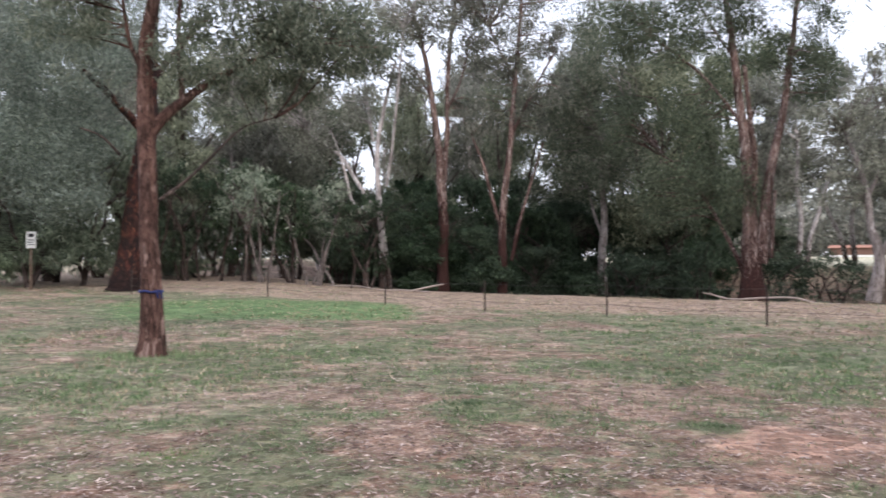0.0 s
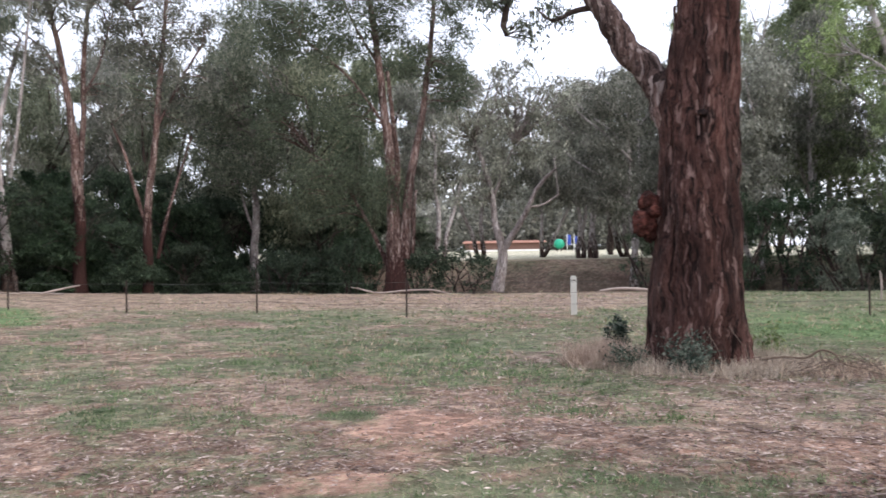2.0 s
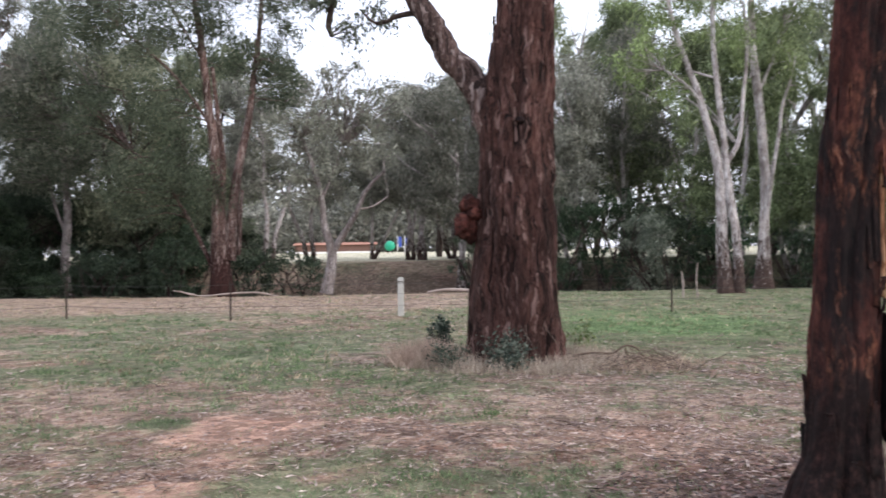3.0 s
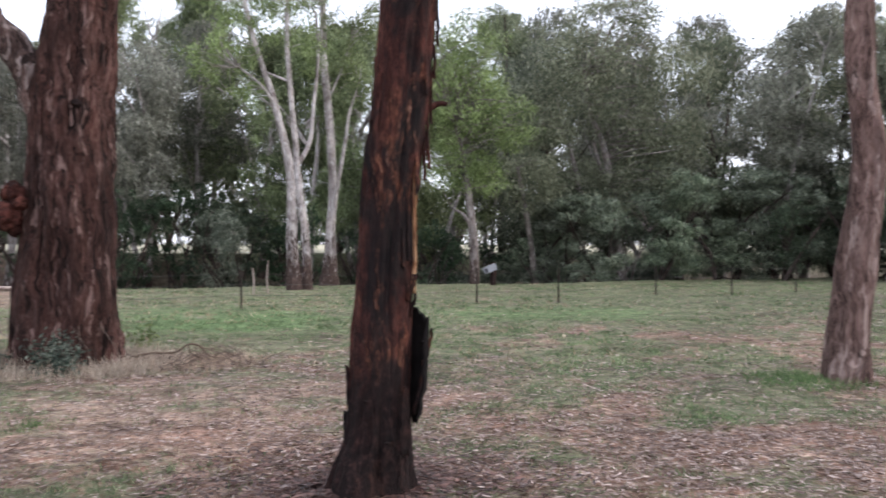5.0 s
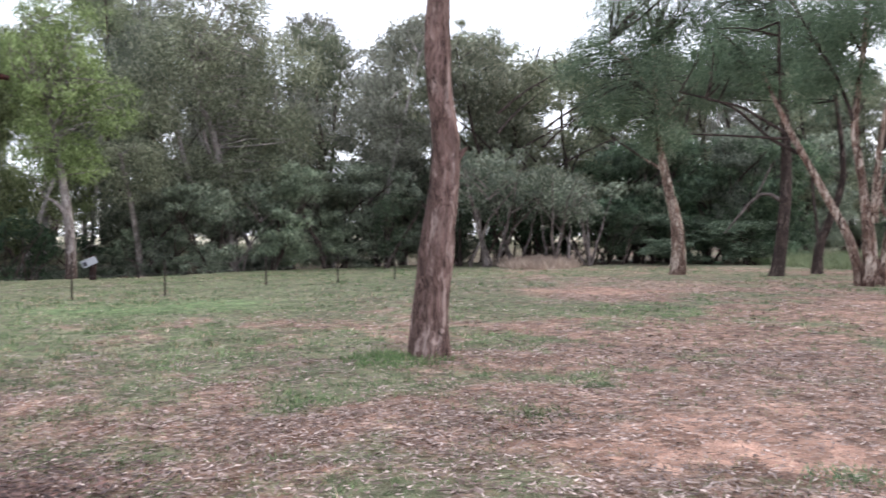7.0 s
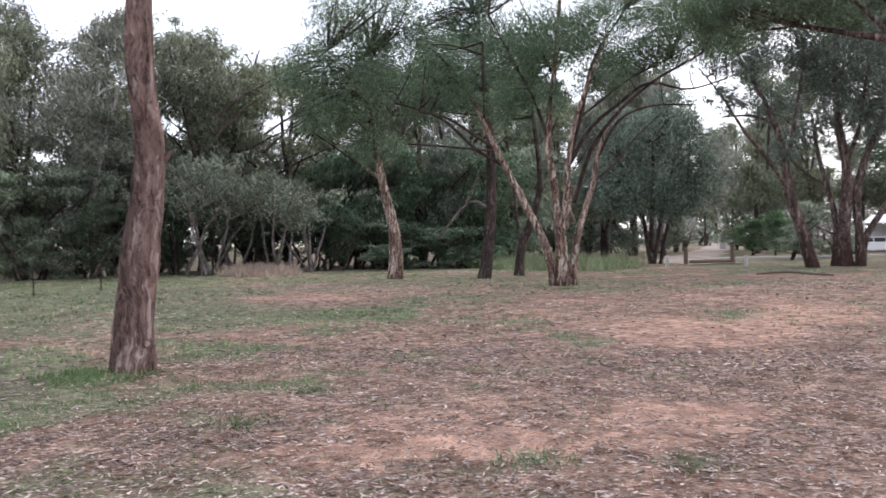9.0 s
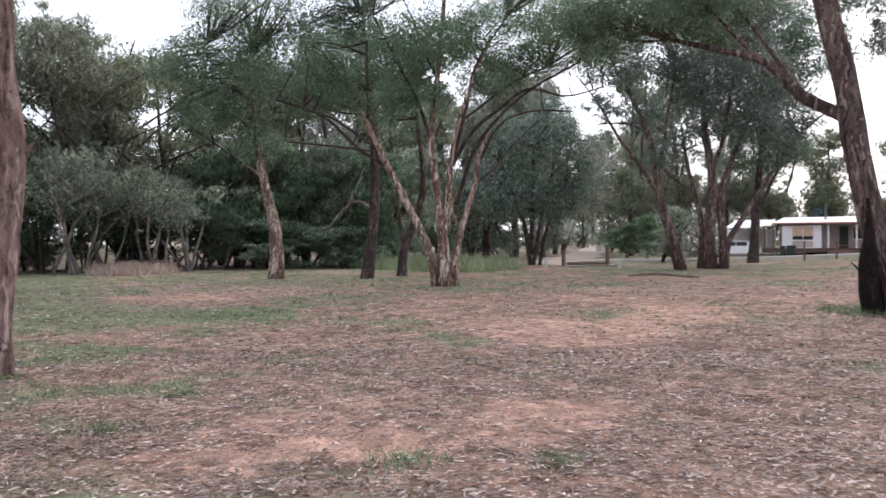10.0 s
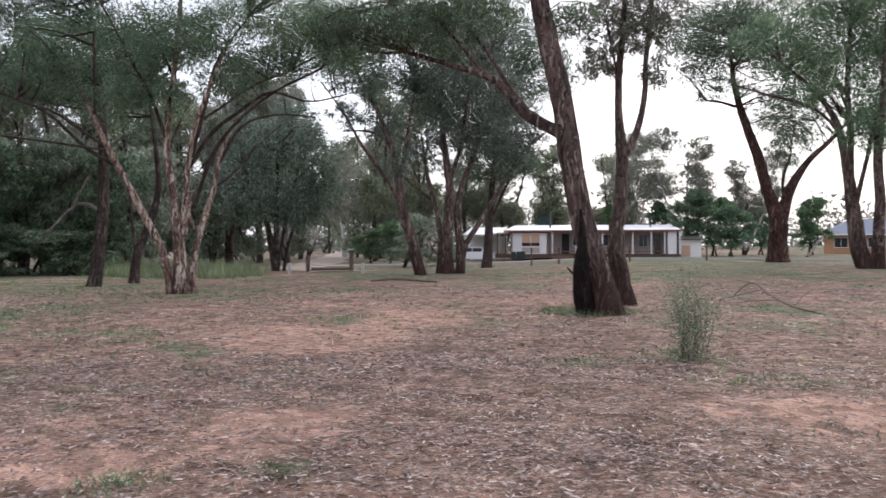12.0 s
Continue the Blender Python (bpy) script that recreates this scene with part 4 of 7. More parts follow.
gum(0.08, 46.00,
    stems=[[(0.0, -0.15, 0.318), (0.01, 2.2, 0.273), (0.05, 4.35, 0.227), (0.21, 6.5, 0.192), (0.44, 8.65, 0.17), (0.63, 10.81, 0.148), (0.83, 13.27, 0.114), (1.09, 16.05, 0.091), (1.29, 19.14, 0.068)],
           [(-0.07, 4.66, 0.114), (-0.61, 6.51, 0.102), (-1.01, 8.05, 0.079), (-1.62, 9.61, 0.057)],
           [(0.5, 2.81, 0.102), (0.91, 4.65, 0.091), (1.44, 6.49, 0.079), (1.9, 8.02, 0.068), (2.37, 9.55, 0.057)],
           [(0.54, 9.58, 0.079), (1.77, 12.02, 0.068), (2.85, 13.85, 0.057)],
           [(0.77, 12.66, 0.057), (-0.06, 14.53, 0.046), (-0.66, 16.09, 0.046)]],
    blobs=[(0.4, 13.9, 1.7, 1.8), (1.9, 14.8, 1.8, 1.5), (-0.8, 14.9, 1.5, 1.5), (0.7, 17.6, 3.4, 1.8), (-1.1, 10.8, 1.4, 1.2), (2.7, 12.0, 1.4, 1.2), (1.5, 10.8, 1.2, 1.2)],
    bark=BARK_TALL, leaf=LEAF_GREY, near=0, lean=1.0, dens=.6, label='red-barked gum tree with several slim stems', seed=10)
gum(11.87, 41.00,
    stems=[[(0.04, 2.63, 0.63), (0.0, 3.97, 0.492), (-0.03, 5.58, 0.394), (-0.07, 7.46, 0.315), (-0.2, 9.62, 0.256), (-0.38, 11.79, 0.217), (-0.62, 13.98, 0.177), (-0.86, 15.91, 0.158), (-1.15, 18.13, 0.118), (-1.39, 20.9, 0.079)],
           [(0.41, 4.51, 0.335), (0.58, 6.64, 0.276), (0.8, 8.51, 0.236), (1.21, 10.35, 0.197), (1.57, 12.2, 0.168), (1.84, 14.3, 0.147), (2.1, 16.67, 0.118), (2.25, 19.05, 0.079)],
           [(0.16, 7.19, 0.177), (0.2, 9.33, 0.138), (-0.06, 11.5, 0.108), (-0.22, 13.14, 0.089)],
           [(-0.3, 3.97, 0.138), (-1.0, 5.59, 0.098), (-1.71, 6.97, 0.089), (-2.53, 8.36, 0.079), (-3.19, 9.35, 0.059), (-4.26, 10.1, 0.05)],
           [(-0.44, 11.26, 0.079), (-1.45, 12.69, 0.068), (-2.49, 13.86, 0.059), (-4.36, 15.42, 0.05)],
           [(0.89, 4.77, 0.098), (0.98, 6.63, 0.098), (1.09, 7.96, 0.068)],
           [(-0.67, 14.26, 0.068), (-1.69, 15.99, 0.059), (-2.46, 17.73, 0.05)]],
    blobs=[(-3.8, 15.6, 2.3, 1.7), (-1.9, 16.6, 2.0, 1.7), (0.4, 15.2, 1.7, 1.7), (2.8, 13.4, 1.3, 2.0), (3.3, 15.2, 1.1, 1.4), (-2.5, 11.9, 2.0, 1.7), (-3.6, 8.1, 2.0, 2.0), (-2.0, 9.2, 1.7, 1.7), (1.9, 18.3, 3.4, 1.7), (-1.9, 19.3, 3.7, 1.7), (-5.7, 16.4, 1.7, 1.7), (-0.7, 7.8, 1.1, 1.7), (-6.3, 11.9, 1.4, 1.7)],
    bark=BARK_TALL, leaf=LEAF_OLIVE, near=1, lean=1.3, fine=.88, dens=.85, label='huge multi-stemmed gum tree with red and cream bark', seed=11)
gum(6.50, 52.00,
    stems=[[(-0.26, 2.68, 0.28), (-0.31, 5.09, 0.245), (-0.23, 7.5, 0.21), (-0.35, 9.92, 0.175), (-0.27, 12.69, 0.123)],
           [(-0.24, 6.12, 0.105), (-0.77, 7.51, 0.088), (-1.17, 9.25, 0.07)],
           [(-0.36, 9.23, 0.105), (0.54, 11.28, 0.088), (1.56, 12.97, 0.07)]],
    blobs=[(-1.1, 13.8, 2.8, 2.5), (0.2, 16.5, 2.5, 2.1), (-2.5, 14.9, 2.1, 2.1), (-0.8, 10.3, 2.1, 2.1), (1.2, 10.9, 2.1, 2.5), (-2.9, 11.0, 1.8, 2.1), (-0.4, 19.6, 2.8, 2.1)],
    bark=BARK_MID, leaf=LEAF_OLIVE, near=0, lean=1.0, dens=.72, fine=.9, label='slim grey gum tree with a drooping olive crown', seed=12)
gum(15.70, 37.00,
    stems=[[(-0.01, 2.05, 0.296), (0.2, 3.24, 0.255), (0.29, 4.04, 0.229), (-0.02, 5.37, 0.161), (-0.13, 6.7, 0.134), (-0.5, 8.05, 0.108), (-1.0, 9.4, 0.081)],
           [(0.35, 4.03, 0.175), (1.02, 5.08, 0.148), (1.48, 5.86, 0.121), (1.96, 6.91, 0.094), (2.75, 7.67, 0.067)],
           [(-0.13, 6.44, 0.081), (0.42, 7.75, 0.067), (0.96, 9.06, 0.054)],
           [(1.48, 6.0, 0.067), (2.21, 6.11, 0.054), (2.99, 6.61, 0.04)]],
    blobs=[(-0.6, 10.2, 1.3, 1.3), (1.0, 10.4, 1.6, 1.3), (2.3, 9.0, 1.3, 1.1), (-1.9, 9.4, 1.1, 1.3), (-0.1, 8.0, 1.6, 1.1), (2.6, 11.1, 1.3, 1.3), (1.0, 12.2, 1.3, 1.1), (-1.2, 7.0, 1.1, 0.9)],
    bark=BARK_MID, leaf=LEAF_GREY, near=0, lean=1.0, dens=.6, label='spreading gum tree with pale forked stems', seed=13)
gum(25.20, 21.50,
    stems=[[(-0.0, -0.15, 0.337), (-0.06, 0.89, 0.266), (-0.1, 1.94, 0.222), (-0.1, 3.42, 0.195), (-0.14, 4.47, 0.177), (-0.46, 6.15, 0.151), (-0.9, 7.6, 0.133), (-1.34, 8.82, 0.106), (-1.79, 10.25, 0.089), (-2.08, 11.88, 0.062)],
           [(0.46, -0.15, 0.23), (0.34, 1.73, 0.168), (0.22, 3.0, 0.151), (0.06, 4.48, 0.133), (-0.06, 6.16, 0.115), (-0.26, 8.26, 0.106), (-0.38, 10.15, 0.089), (-0.3, 12.26, 0.062)],
           [(-0.0, 4.79, 0.106), (0.51, 5.76, 0.089), (0.67, 7.26, 0.071), (0.83, 8.96, 0.062), (0.75, 10.87, 0.053)],
           [(-0.7, 6.98, 0.053), (-1.3, 7.78, 0.044), (-2.08, 8.36, 0.035)],
           [(-0.34, 8.05, 0.053), (-0.8, 8.23, 0.044), (-1.2, 8.37, 0.035)]],
    blobs=[(-2.1, 9.8, 1.3, 1.1), (-0.3, 10.4, 1.3, 1.1), (0.7, 9.2, 0.7, 1.1), (-3.1, 8.9, 1.3, 1.1), (-0.7, 12.4, 2.7, 1.3), (-2.7, 11.8, 2.0, 1.1), (-1.7, 8.0, 0.9, 0.7)],
    bark=BARK_PALE, leaf=LEAF_LIME, near=1, lean=.8, dens=.45, label='tall ghostly white-barked gum tree with dark stocking', seed=14)
gum(29.00, 23.30,
    stems=[[(0.23, -0.15, 0.449), (0.3, 1.08, 0.306), (0.35, 2.52, 0.204), (0.44, 4.2, 0.194), (0.35, 6.11, 0.184), (0.16, 8.26, 0.173), (0.02, 10.17, 0.153), (-0.02, 12.08, 0.133), (-0.11, 14.22, 0.092)],
           [(0.39, 2.52, 0.102), (0.63, 4.44, 0.092), (0.93, 6.13, 0.082), (1.1, 7.34, 0.061), (1.52, 8.57, 0.041)],
           [(0.21, 8.03, 0.061), (0.81, 9.5, 0.051), (1.28, 10.97, 0.041)]],
    blobs=[(0.8, 10.7, 1.2, 1.5), (-0.1, 13.7, 2.7, 1.5), (1.5, 9.1, 1.0, 1.2), (-1.0, 13.0, 1.7, 1.2), (1.8, 11.7, 1.2, 1.2)],
    bark=BARK_PALE, leaf=LEAF_LIME, near=0, lean=.8, dens=.4, label='tall straight white-barked gum tree', seed=15)
gum(33.40, 19.20,
    stems=[[(0.84, -0.15, 0.232), (0.84, 1.26, 0.219), (0.78, 2.79, 0.193), (0.58, 4.32, 0.155), (0.33, 5.85, 0.116), (-0.06, 7.37, 0.077)],
           [(0.78, 2.53, 0.09), (0.33, 3.17, 0.077), (-0.13, 3.42, 0.052)]],
    blobs=[(0.3, 7.6, 1.5, 1.3), (-0.7, 8.9, 1.5, 1.3), (1.1, 9.2, 1.5, 1.3), (-0.2, 5.6, 1.5, 1.3), (1.3, 5.1, 1.3, 1.0), (0.3, 11.2, 1.8, 1.3), (2.4, 7.4, 1.3, 1.3)],
    bark=BARK_MID, leaf=LEAF_LIME, near=0, lean=.8, dens=.8, label='grey-trunked gum tree with bright lime foliage', seed=16)
gum(40.00, 21.00,
    stems=[[(6.89, 2.61, 0.272), (6.79, 4.73, 0.242), (6.61, 7.15, 0.212), (6.27, 8.96, 0.196), (5.88, 10.47, 0.166), (5.36, 11.67, 0.121), (5.05, 13.78, 0.091)],
           [(6.42, 8.06, 0.121), (5.82, 8.96, 0.106), (5.45, 10.17, 0.091)],
           [(4.91, 6.84, 0.136), (4.3, 9.55, 0.106), (3.63, 11.21, 0.076)],
           [(2.43, 2.71, 0.181), (2.19, 4.73, 0.151), (1.74, 7.13, 0.106), (1.44, 8.63, 0.076)]],
    blobs=[(4.9, 14.1, 2.7, 1.8), (7.3, 11.7, 2.4, 2.1), (2.8, 11.6, 2.1, 1.8), (7.9, 7.8, 2.4, 2.1), (4.9, 8.1, 2.4, 1.8), (2.2, 8.0, 1.8, 1.8), (6.4, 16.5, 2.7, 1.5), (9.5, 14.1, 2.1, 1.8), (9.8, 10.2, 1.8, 1.8)],
    bark=BARK_MID, leaf=LEAF_GREEN, near=0, lean=1.2, dens=1., label='broad gum tree with pale limbs and dense dark foliage', seed=17)
gum(36.00, -6.50,
    stems=[[(0.01, -0.15, 0.343), (0.03, 0.96, 0.294), (-0.05, 2.16, 0.245), (-0.28, 3.36, 0.208), (-0.5, 4.55, 0.171), (-0.67, 5.75, 0.135), (-0.79, 7.41, 0.098), (-0.86, 9.55, 0.073)],
           [(-0.45, 4.31, 0.073), (-0.97, 4.67, 0.061), (-1.32, 4.91, 0.037)],
           [(-0.67, 5.98, 0.061), (0.24, 7.18, 0.049), (1.45, 8.15, 0.037)],
           [(-0.8, 7.17, 0.061), (-1.63, 8.59, 0.049), (-2.55, 9.53, 0.037)]],
    blobs=[(-1.2, 7.6, 2.0, 1.5), (-2.1, 9.8, 2.2, 1.5), (0.3, 9.3, 2.0, 1.5), (-0.7, 5.7, 1.2, 0.9), (-3.3, 8.8, 1.5, 1.2), (-0.7, 11.5, 2.7, 1.5), (1.4, 7.4, 1.2, 1.0), (-2.8, 6.9, 1.2, 1.0)],
    bark=BARK_STRIPE, leaf=LEAF_FRESH, near=0, lean=.8, dens=.74, fine=.7, label='gum tree with a pinkish trunk and soft drooping foliage', seed=18)
gum(35.10, -10.20,
    stems=[[(0.02, -0.15, 0.293), (0.13, 0.91, 0.257), (0.24, 2.36, 0.232), (0.33, 4.04, 0.22), (0.35, 5.73, 0.196), (0.27, 7.41, 0.159), (0.1, 9.33, 0.11), (-0.05, 11.25, 0.073)],
           [(0.27, 2.96, 0.09), (-0.26, 3.28, 0.075), (-0.69, 3.14, 0.065), (-1.35, 2.4, 0.045), (-1.9, 1.7, 0.03)],
           [(-0.69, 3.14, 0.049), (-0.25, 4.05, 0.037), (-0.0, 4.53, 0.024)],
           [(0.27, 6.93, 0.073), (1.24, 8.36, 0.061), (1.98, 9.56, 0.049)]],
    blobs=[(-0.2, 10.3, 1.7, 1.5), (-1.4, 8.1, 1.5, 1.2), (0.8, 9.3, 1.5, 1.2), (-1.6, 10.3, 1.5, 1.2), (-0.2, 12.4, 2.2, 1.2)],
    bark=BARK_DARK, barks={1: BARK_GREY, 2: BARK_GREY}, leaf=LEAF_FRESH, near=0, lean=.8, dens=.75, fine=.7, label='straight brown-barked gum tree with a dead crooked branch', seed=19)
gum(36.50, -12.30,
    stems=[[(-0.05, -0.15, 0.232), (0.09, 1.12, 0.193), (0.41, 2.13, 0.167), (0.83, 3.39, 0.142), (0.94, 4.66, 0.116), (0.78, 6.43, 0.09), (0.55, 8.46, 0.064)],
           [(0.04, 1.37, 0.077), (-0.1, 2.64, 0.064), (-0.23, 4.17, 0.052)]],
    blobs=[(0.7, 8.5, 1.5, 1.3), (-0.4, 7.2, 1.3, 1.0), (1.5, 10.2, 1.5, 1.3), (0.2, 10.7, 1.5, 1.3)],
    bark=BARK_DARK, leaf=LEAF_FRESH, near=0, lean=.8, dens=.4, label='small forked brown gum tree', seed=20)
gum(28.30, -11.20,
    stems=[[(0.02, -0.15, 0.36), (0.0, 0.4, 0.27), (-0.03, 1.2, 0.2), (-0.1, 2.2, 0.159), (-0.28, 3.59, 0.133), (-0.43, 4.79, 0.117), (-0.34, 6.18, 0.1), (-0.16, 7.97, 0.092), (0.01, 9.75, 0.075), (0.11, 11.72, 0.05)],
           [(-0.26, -0.15, 0.25), (-0.33, 0.4, 0.19), (-0.55, 1.2, 0.151), (-0.9, 2.01, 0.133), (-1.31, 2.81, 0.125), (-1.8, 3.82, 0.109), (-2.29, 4.83, 0.1), (-2.69, 5.84, 0.075), (-3.08, 6.85, 0.05)],
           [(0.3, -0.15, 0.24), (0.33, 0.45, 0.17), (0.49, 1.59, 0.125), (0.78, 2.58, 0.109), (1.14, 3.67, 0.1), (1.25, 4.56, 0.075), (1.51, 5.25, 0.058), (1.9, 6.13, 0.042)],
           [(0.1, 1.99, 0.133), (0.19, 3.19, 0.109), (0.3, 4.38, 0.092), (0.51, 5.57, 0.075), (1.02, 6.94, 0.058), (1.52, 8.12, 0.042)],
           [(-2.29, 4.79, 0.058), (-3.09, 5.35, 0.05), (-3.8, 5.82, 0.042), (-4.81, 6.09, 0.025)],
           [(-2.15, 4.67, 0.05), (-3.2, 4.81, 0.042), (-4.21, 4.95, 0.034), (-5.44, 5.09, 0.025)],
           [(0.42, 2.19, 0.067), (0.26, 2.79, 0.058), (0.43, 3.58, 0.042)],
           [(0.3, 4.18, 0.075), (1.0, 5.36, 0.067), (1.9, 6.13, 0.058), (2.98, 6.89, 0.05), (4.34, 6.66, 0.034), (5.69, 7.02, 0.025)],
           [(1.18, 3.67, 0.05), (1.78, 4.15, 0.042), (2.57, 5.13, 0.034), (3.56, 6.09, 0.025)],
           [(0.51, 5.57, 0.05), (1.21, 6.15, 0.042), (2.4, 7.11, 0.042), (3.77, 7.85, 0.025)],
           [(-0.25, 7.37, 0.05), (-0.75, 8.58, 0.042), (-1.14, 9.78, 0.034)],
           [(-2.59, 5.74, 0.05), (-2.57, 7.04, 0.042), (-2.52, 8.23, 0.034)],
           [(0.43, 2.9, 0.075), (0.95, 4.5, 0.065), (1.7, 5.6, 0.056), (2.9, 6.6, 0.045), (4.4, 7.3, 0.03)],
           [(-2.0, 4.2, 0.07), (-2.96, 4.8, 0.056), (-4.2, 5.95, 0.045), (-5.9, 6.6, 0.028)],
           [(0.35, 4.5, 0.07), (0.75, 6.0, 0.06), (1.15, 7.6, 0.048), (2.2, 9.2, 0.03)],
           [(-0.4, 5.0, 0.065), (-0.9, 6.5, 0.055), (-1.6, 7.8, 0.042), (-2.4, 9.4, 0.026)],
           [(1.25, 4.4, 0.06), (2.1, 5.9, 0.048), (3.4, 6.5, 0.04), (5.0, 6.6, 0.026)]],
    blobs=[(-1.8, 8.2, 1.6, 1.2), (-3.8, 7.1, 1.0, 0.8), (-0.2, 8.8, 1.6, 1.2), (1.4, 8.7, 1.6, 1.1), (3.0, 8.1, 1.6, 0.9), (4.2, 8.6, 1.6, 1.0), (-2.2, 6.4, 1.2, 0.8), (-0.6, 6.6, 1.0, 0.8), (-4.2, 8.1, 1.0, 0.9), (0.3, 11.1, 3.3, 1.2), (3.8, 9.8, 2.2, 1.0), (1.4, 7.1, 1.0, 0.6), (-5.0, 7.5, 0.9, 0.7), (5.1, 8.0, 1.0, 0.7)],
    bark=BARK_STRIPE, leaf=LEAF_FRESH, near=1, lean=1.2, fine=.66, dens=.84, barks={k: BARK_DARK for k in (4, 5, 7, 8, 9, 10, 11, 12, 13, 14, 15, 16)}, label='multi-stemmed gum tree with brown and cream streaked stems', seed=21)
gum(48.50, -24.80,
    stems=[[(-0.05, -0.15, 0.164), (-0.22, 1.21, 0.146), (-0.55, 2.99, 0.128), (-1.24, 4.78, 0.109), (-1.93, 6.58, 0.091)],
           [(0.12, -0.15, 0.146), (0.41, 1.56, 0.128), (0.71, 3.33, 0.109), (1.21, 5.44, 0.091)],
           [(0.54, -0.15, 0.128), (0.83, 1.55, 0.109), (1.37, 3.32, 0.091), (2.24, 5.06, 0.073)],
           [(-0.05, 0.85, 0.109), (0.07, 2.63, 0.146), (0.16, 5.11, 0.109), (0.18, 7.23, 0.073)]],
    blobs=[(-0.9, 4.8, 2.2, 2.0), (1.2, 5.1, 2.0, 2.0), (-0.2, 7.6, 2.4, 2.0), (-2.1, 6.2, 1.8, 1.8), (2.1, 7.2, 1.8, 1.8), (0.2, 4.0, 2.2, 1.3), (-2.3, 4.3, 1.8, 1.3), (2.1, 4.2, 1.5, 1.3), (-1.6, 8.5, 1.6, 1.3), (1.4, 9.0, 1.8, 1.5), (-3.7, 5.2, 1.3, 1.5), (3.2, 5.6, 1.3, 1.6)],
    bark=BARK_DARK, flare=0.05, fine=.85, leaf=LEAF_DARK, near=0, lean=1.0, dens=.8, label='dense round dark green tree with several thin stems', seed=22)
gum(36.70, -27.50,
    stems=[[(0.0, -0.15, 0.329), (-0.26, 0.91, 0.305), (-0.63, 2.35, 0.282), (-0.97, 3.79, 0.246), (-1.16, 5.22, 0.199), (-1.58, 6.97, 0.152), (-2.32, 8.74, 0.117), (-3.28, 10.55, 0.083), (-4.12, 12.38, 0.058)],
           [(-0.98, 3.64, 0.117), (-1.92, 5.26, 0.105), (-3.03, 6.76, 0.083), (-3.87, 8.26, 0.058), (-5.0, 9.81, 0.035)],
           [(-1.1, 5.22, 0.105), (-0.82, 7.21, 0.094), (-0.53, 9.19, 0.07), (-0.25, 11.16, 0.047)],
           [(-1.58, 7.11, 0.07), (-2.74, 7.61, 0.058), (-4.16, 7.55, 0.035)]],
    blobs=[(-3.3, 11.1, 2.1, 1.7), (-1.3, 11.8, 2.1, 1.7), (-3.9, 8.3, 1.1, 0.9), (-2.2, 8.4, 1.5, 1.2), (0.0, 10.0, 1.5, 1.5), (-4.7, 12.1, 1.5, 1.4), (-1.4, 6.1, 0.9, 0.9)],
    bark=BARK_LEAN, leaf=LEAF_DARK, near=0, lean=1.0, dens=.66, fine=.72, label='leaning dark-barked gum tree with wiry branches', seed=23)
gum(37.20, -29.70,
    stems=[[(-0.09, -0.15, 0.487), (-0.08, 0.88, 0.365), (-0.02, 2.34, 0.317), (0.1, 4.08, 0.268), (-0.06, 5.84, 0.206), (-0.32, 7.9, 0.17), (-0.36, 10.24, 0.122), (-0.21, 12.55, 0.086)],
           [(0.61, -0.15, 0.292), (0.6, 1.45, 0.219), (0.47, 3.2, 0.206), (0.69, 4.65, 0.17), (1.23, 6.07, 0.133), (1.9, 7.75, 0.109), (2.56, 9.42, 0.073)],
           [(0.72, -0.15, 0.219), (0.89, 1.45, 0.183), (1.75, 2.88, 0.146), (2.8, 4.57, 0.133), (3.58, 5.95, 0.109), (4.59, 7.3, 0.086), (5.84, 8.33, 0.06)],
           [(-0.53, -0.15, 0.219), (-0.41, 2.05, 0.17), (-0.81, 4.11, 0.133), (-1.21, 5.9, 0.109), (-1.48, 7.68, 0.073)],
           [(0.1, 5.25, 0.122), (0.7, 6.96, 0.097), (0.98, 8.97, 0.073), (1.26, 10.96, 0.049)],
           [(-0.81, 4.11, 0.073), (-2.05, 5.05, 0.06), (-2.9, 5.98, 0.036)]],
    blobs=[(-0.6, 10.6, 2.2, 1.9), (1.3, 10.7, 2.2, 1.9), (2.8, 10.2, 1.9, 1.6), (0.4, 7.8, 1.9, 1.6), (2.0, 8.0, 1.9, 1.3), (4.3, 8.4, 1.9, 1.6), (0.5, 13.1, 3.8, 1.9), (-1.2, 7.1, 1.3, 1.1), (3.3, 6.5, 1.4, 1.0)],
    bark=BARK_LEAN, leaf=LEAF_DARK, near=0, lean=1.2, dens=.68, fine=.72, label='thick clumped gum tree with many dark wiry limbs', seed=24)
gum(44.00, -38.40,
    stems=[[(0.02, -0.15, 0.391), (0.09, 1.7, 0.312), (0.26, 3.81, 0.254), (0.47, 6.26, 0.195), (0.7, 9.05, 0.137)],
           [(0.19, 2.76, 0.117), (0.84, 4.49, 0.098), (1.48, 5.86, 0.078)]],
    blobs=[(0.5, 9.1, 2.3, 2.0), (1.8, 7.6, 2.0, 1.6), (0.9, 11.5, 2.7, 2.0), (-0.4, 6.7, 1.4, 1.2), (0.9, 15.0, 3.5, 2.3), (3.4, 13.6, 3.1, 2.3), (-1.7, 14.9, 3.1, 2.3), (-3.4, 11.9, 2.3, 2.0)],
    bark=BARK_DARK, leaf=LEAF_FRESH, near=0, lean=.8, dens=.85, fine=.75, label='slim dark-trunked gum tree near the house', seed=25)
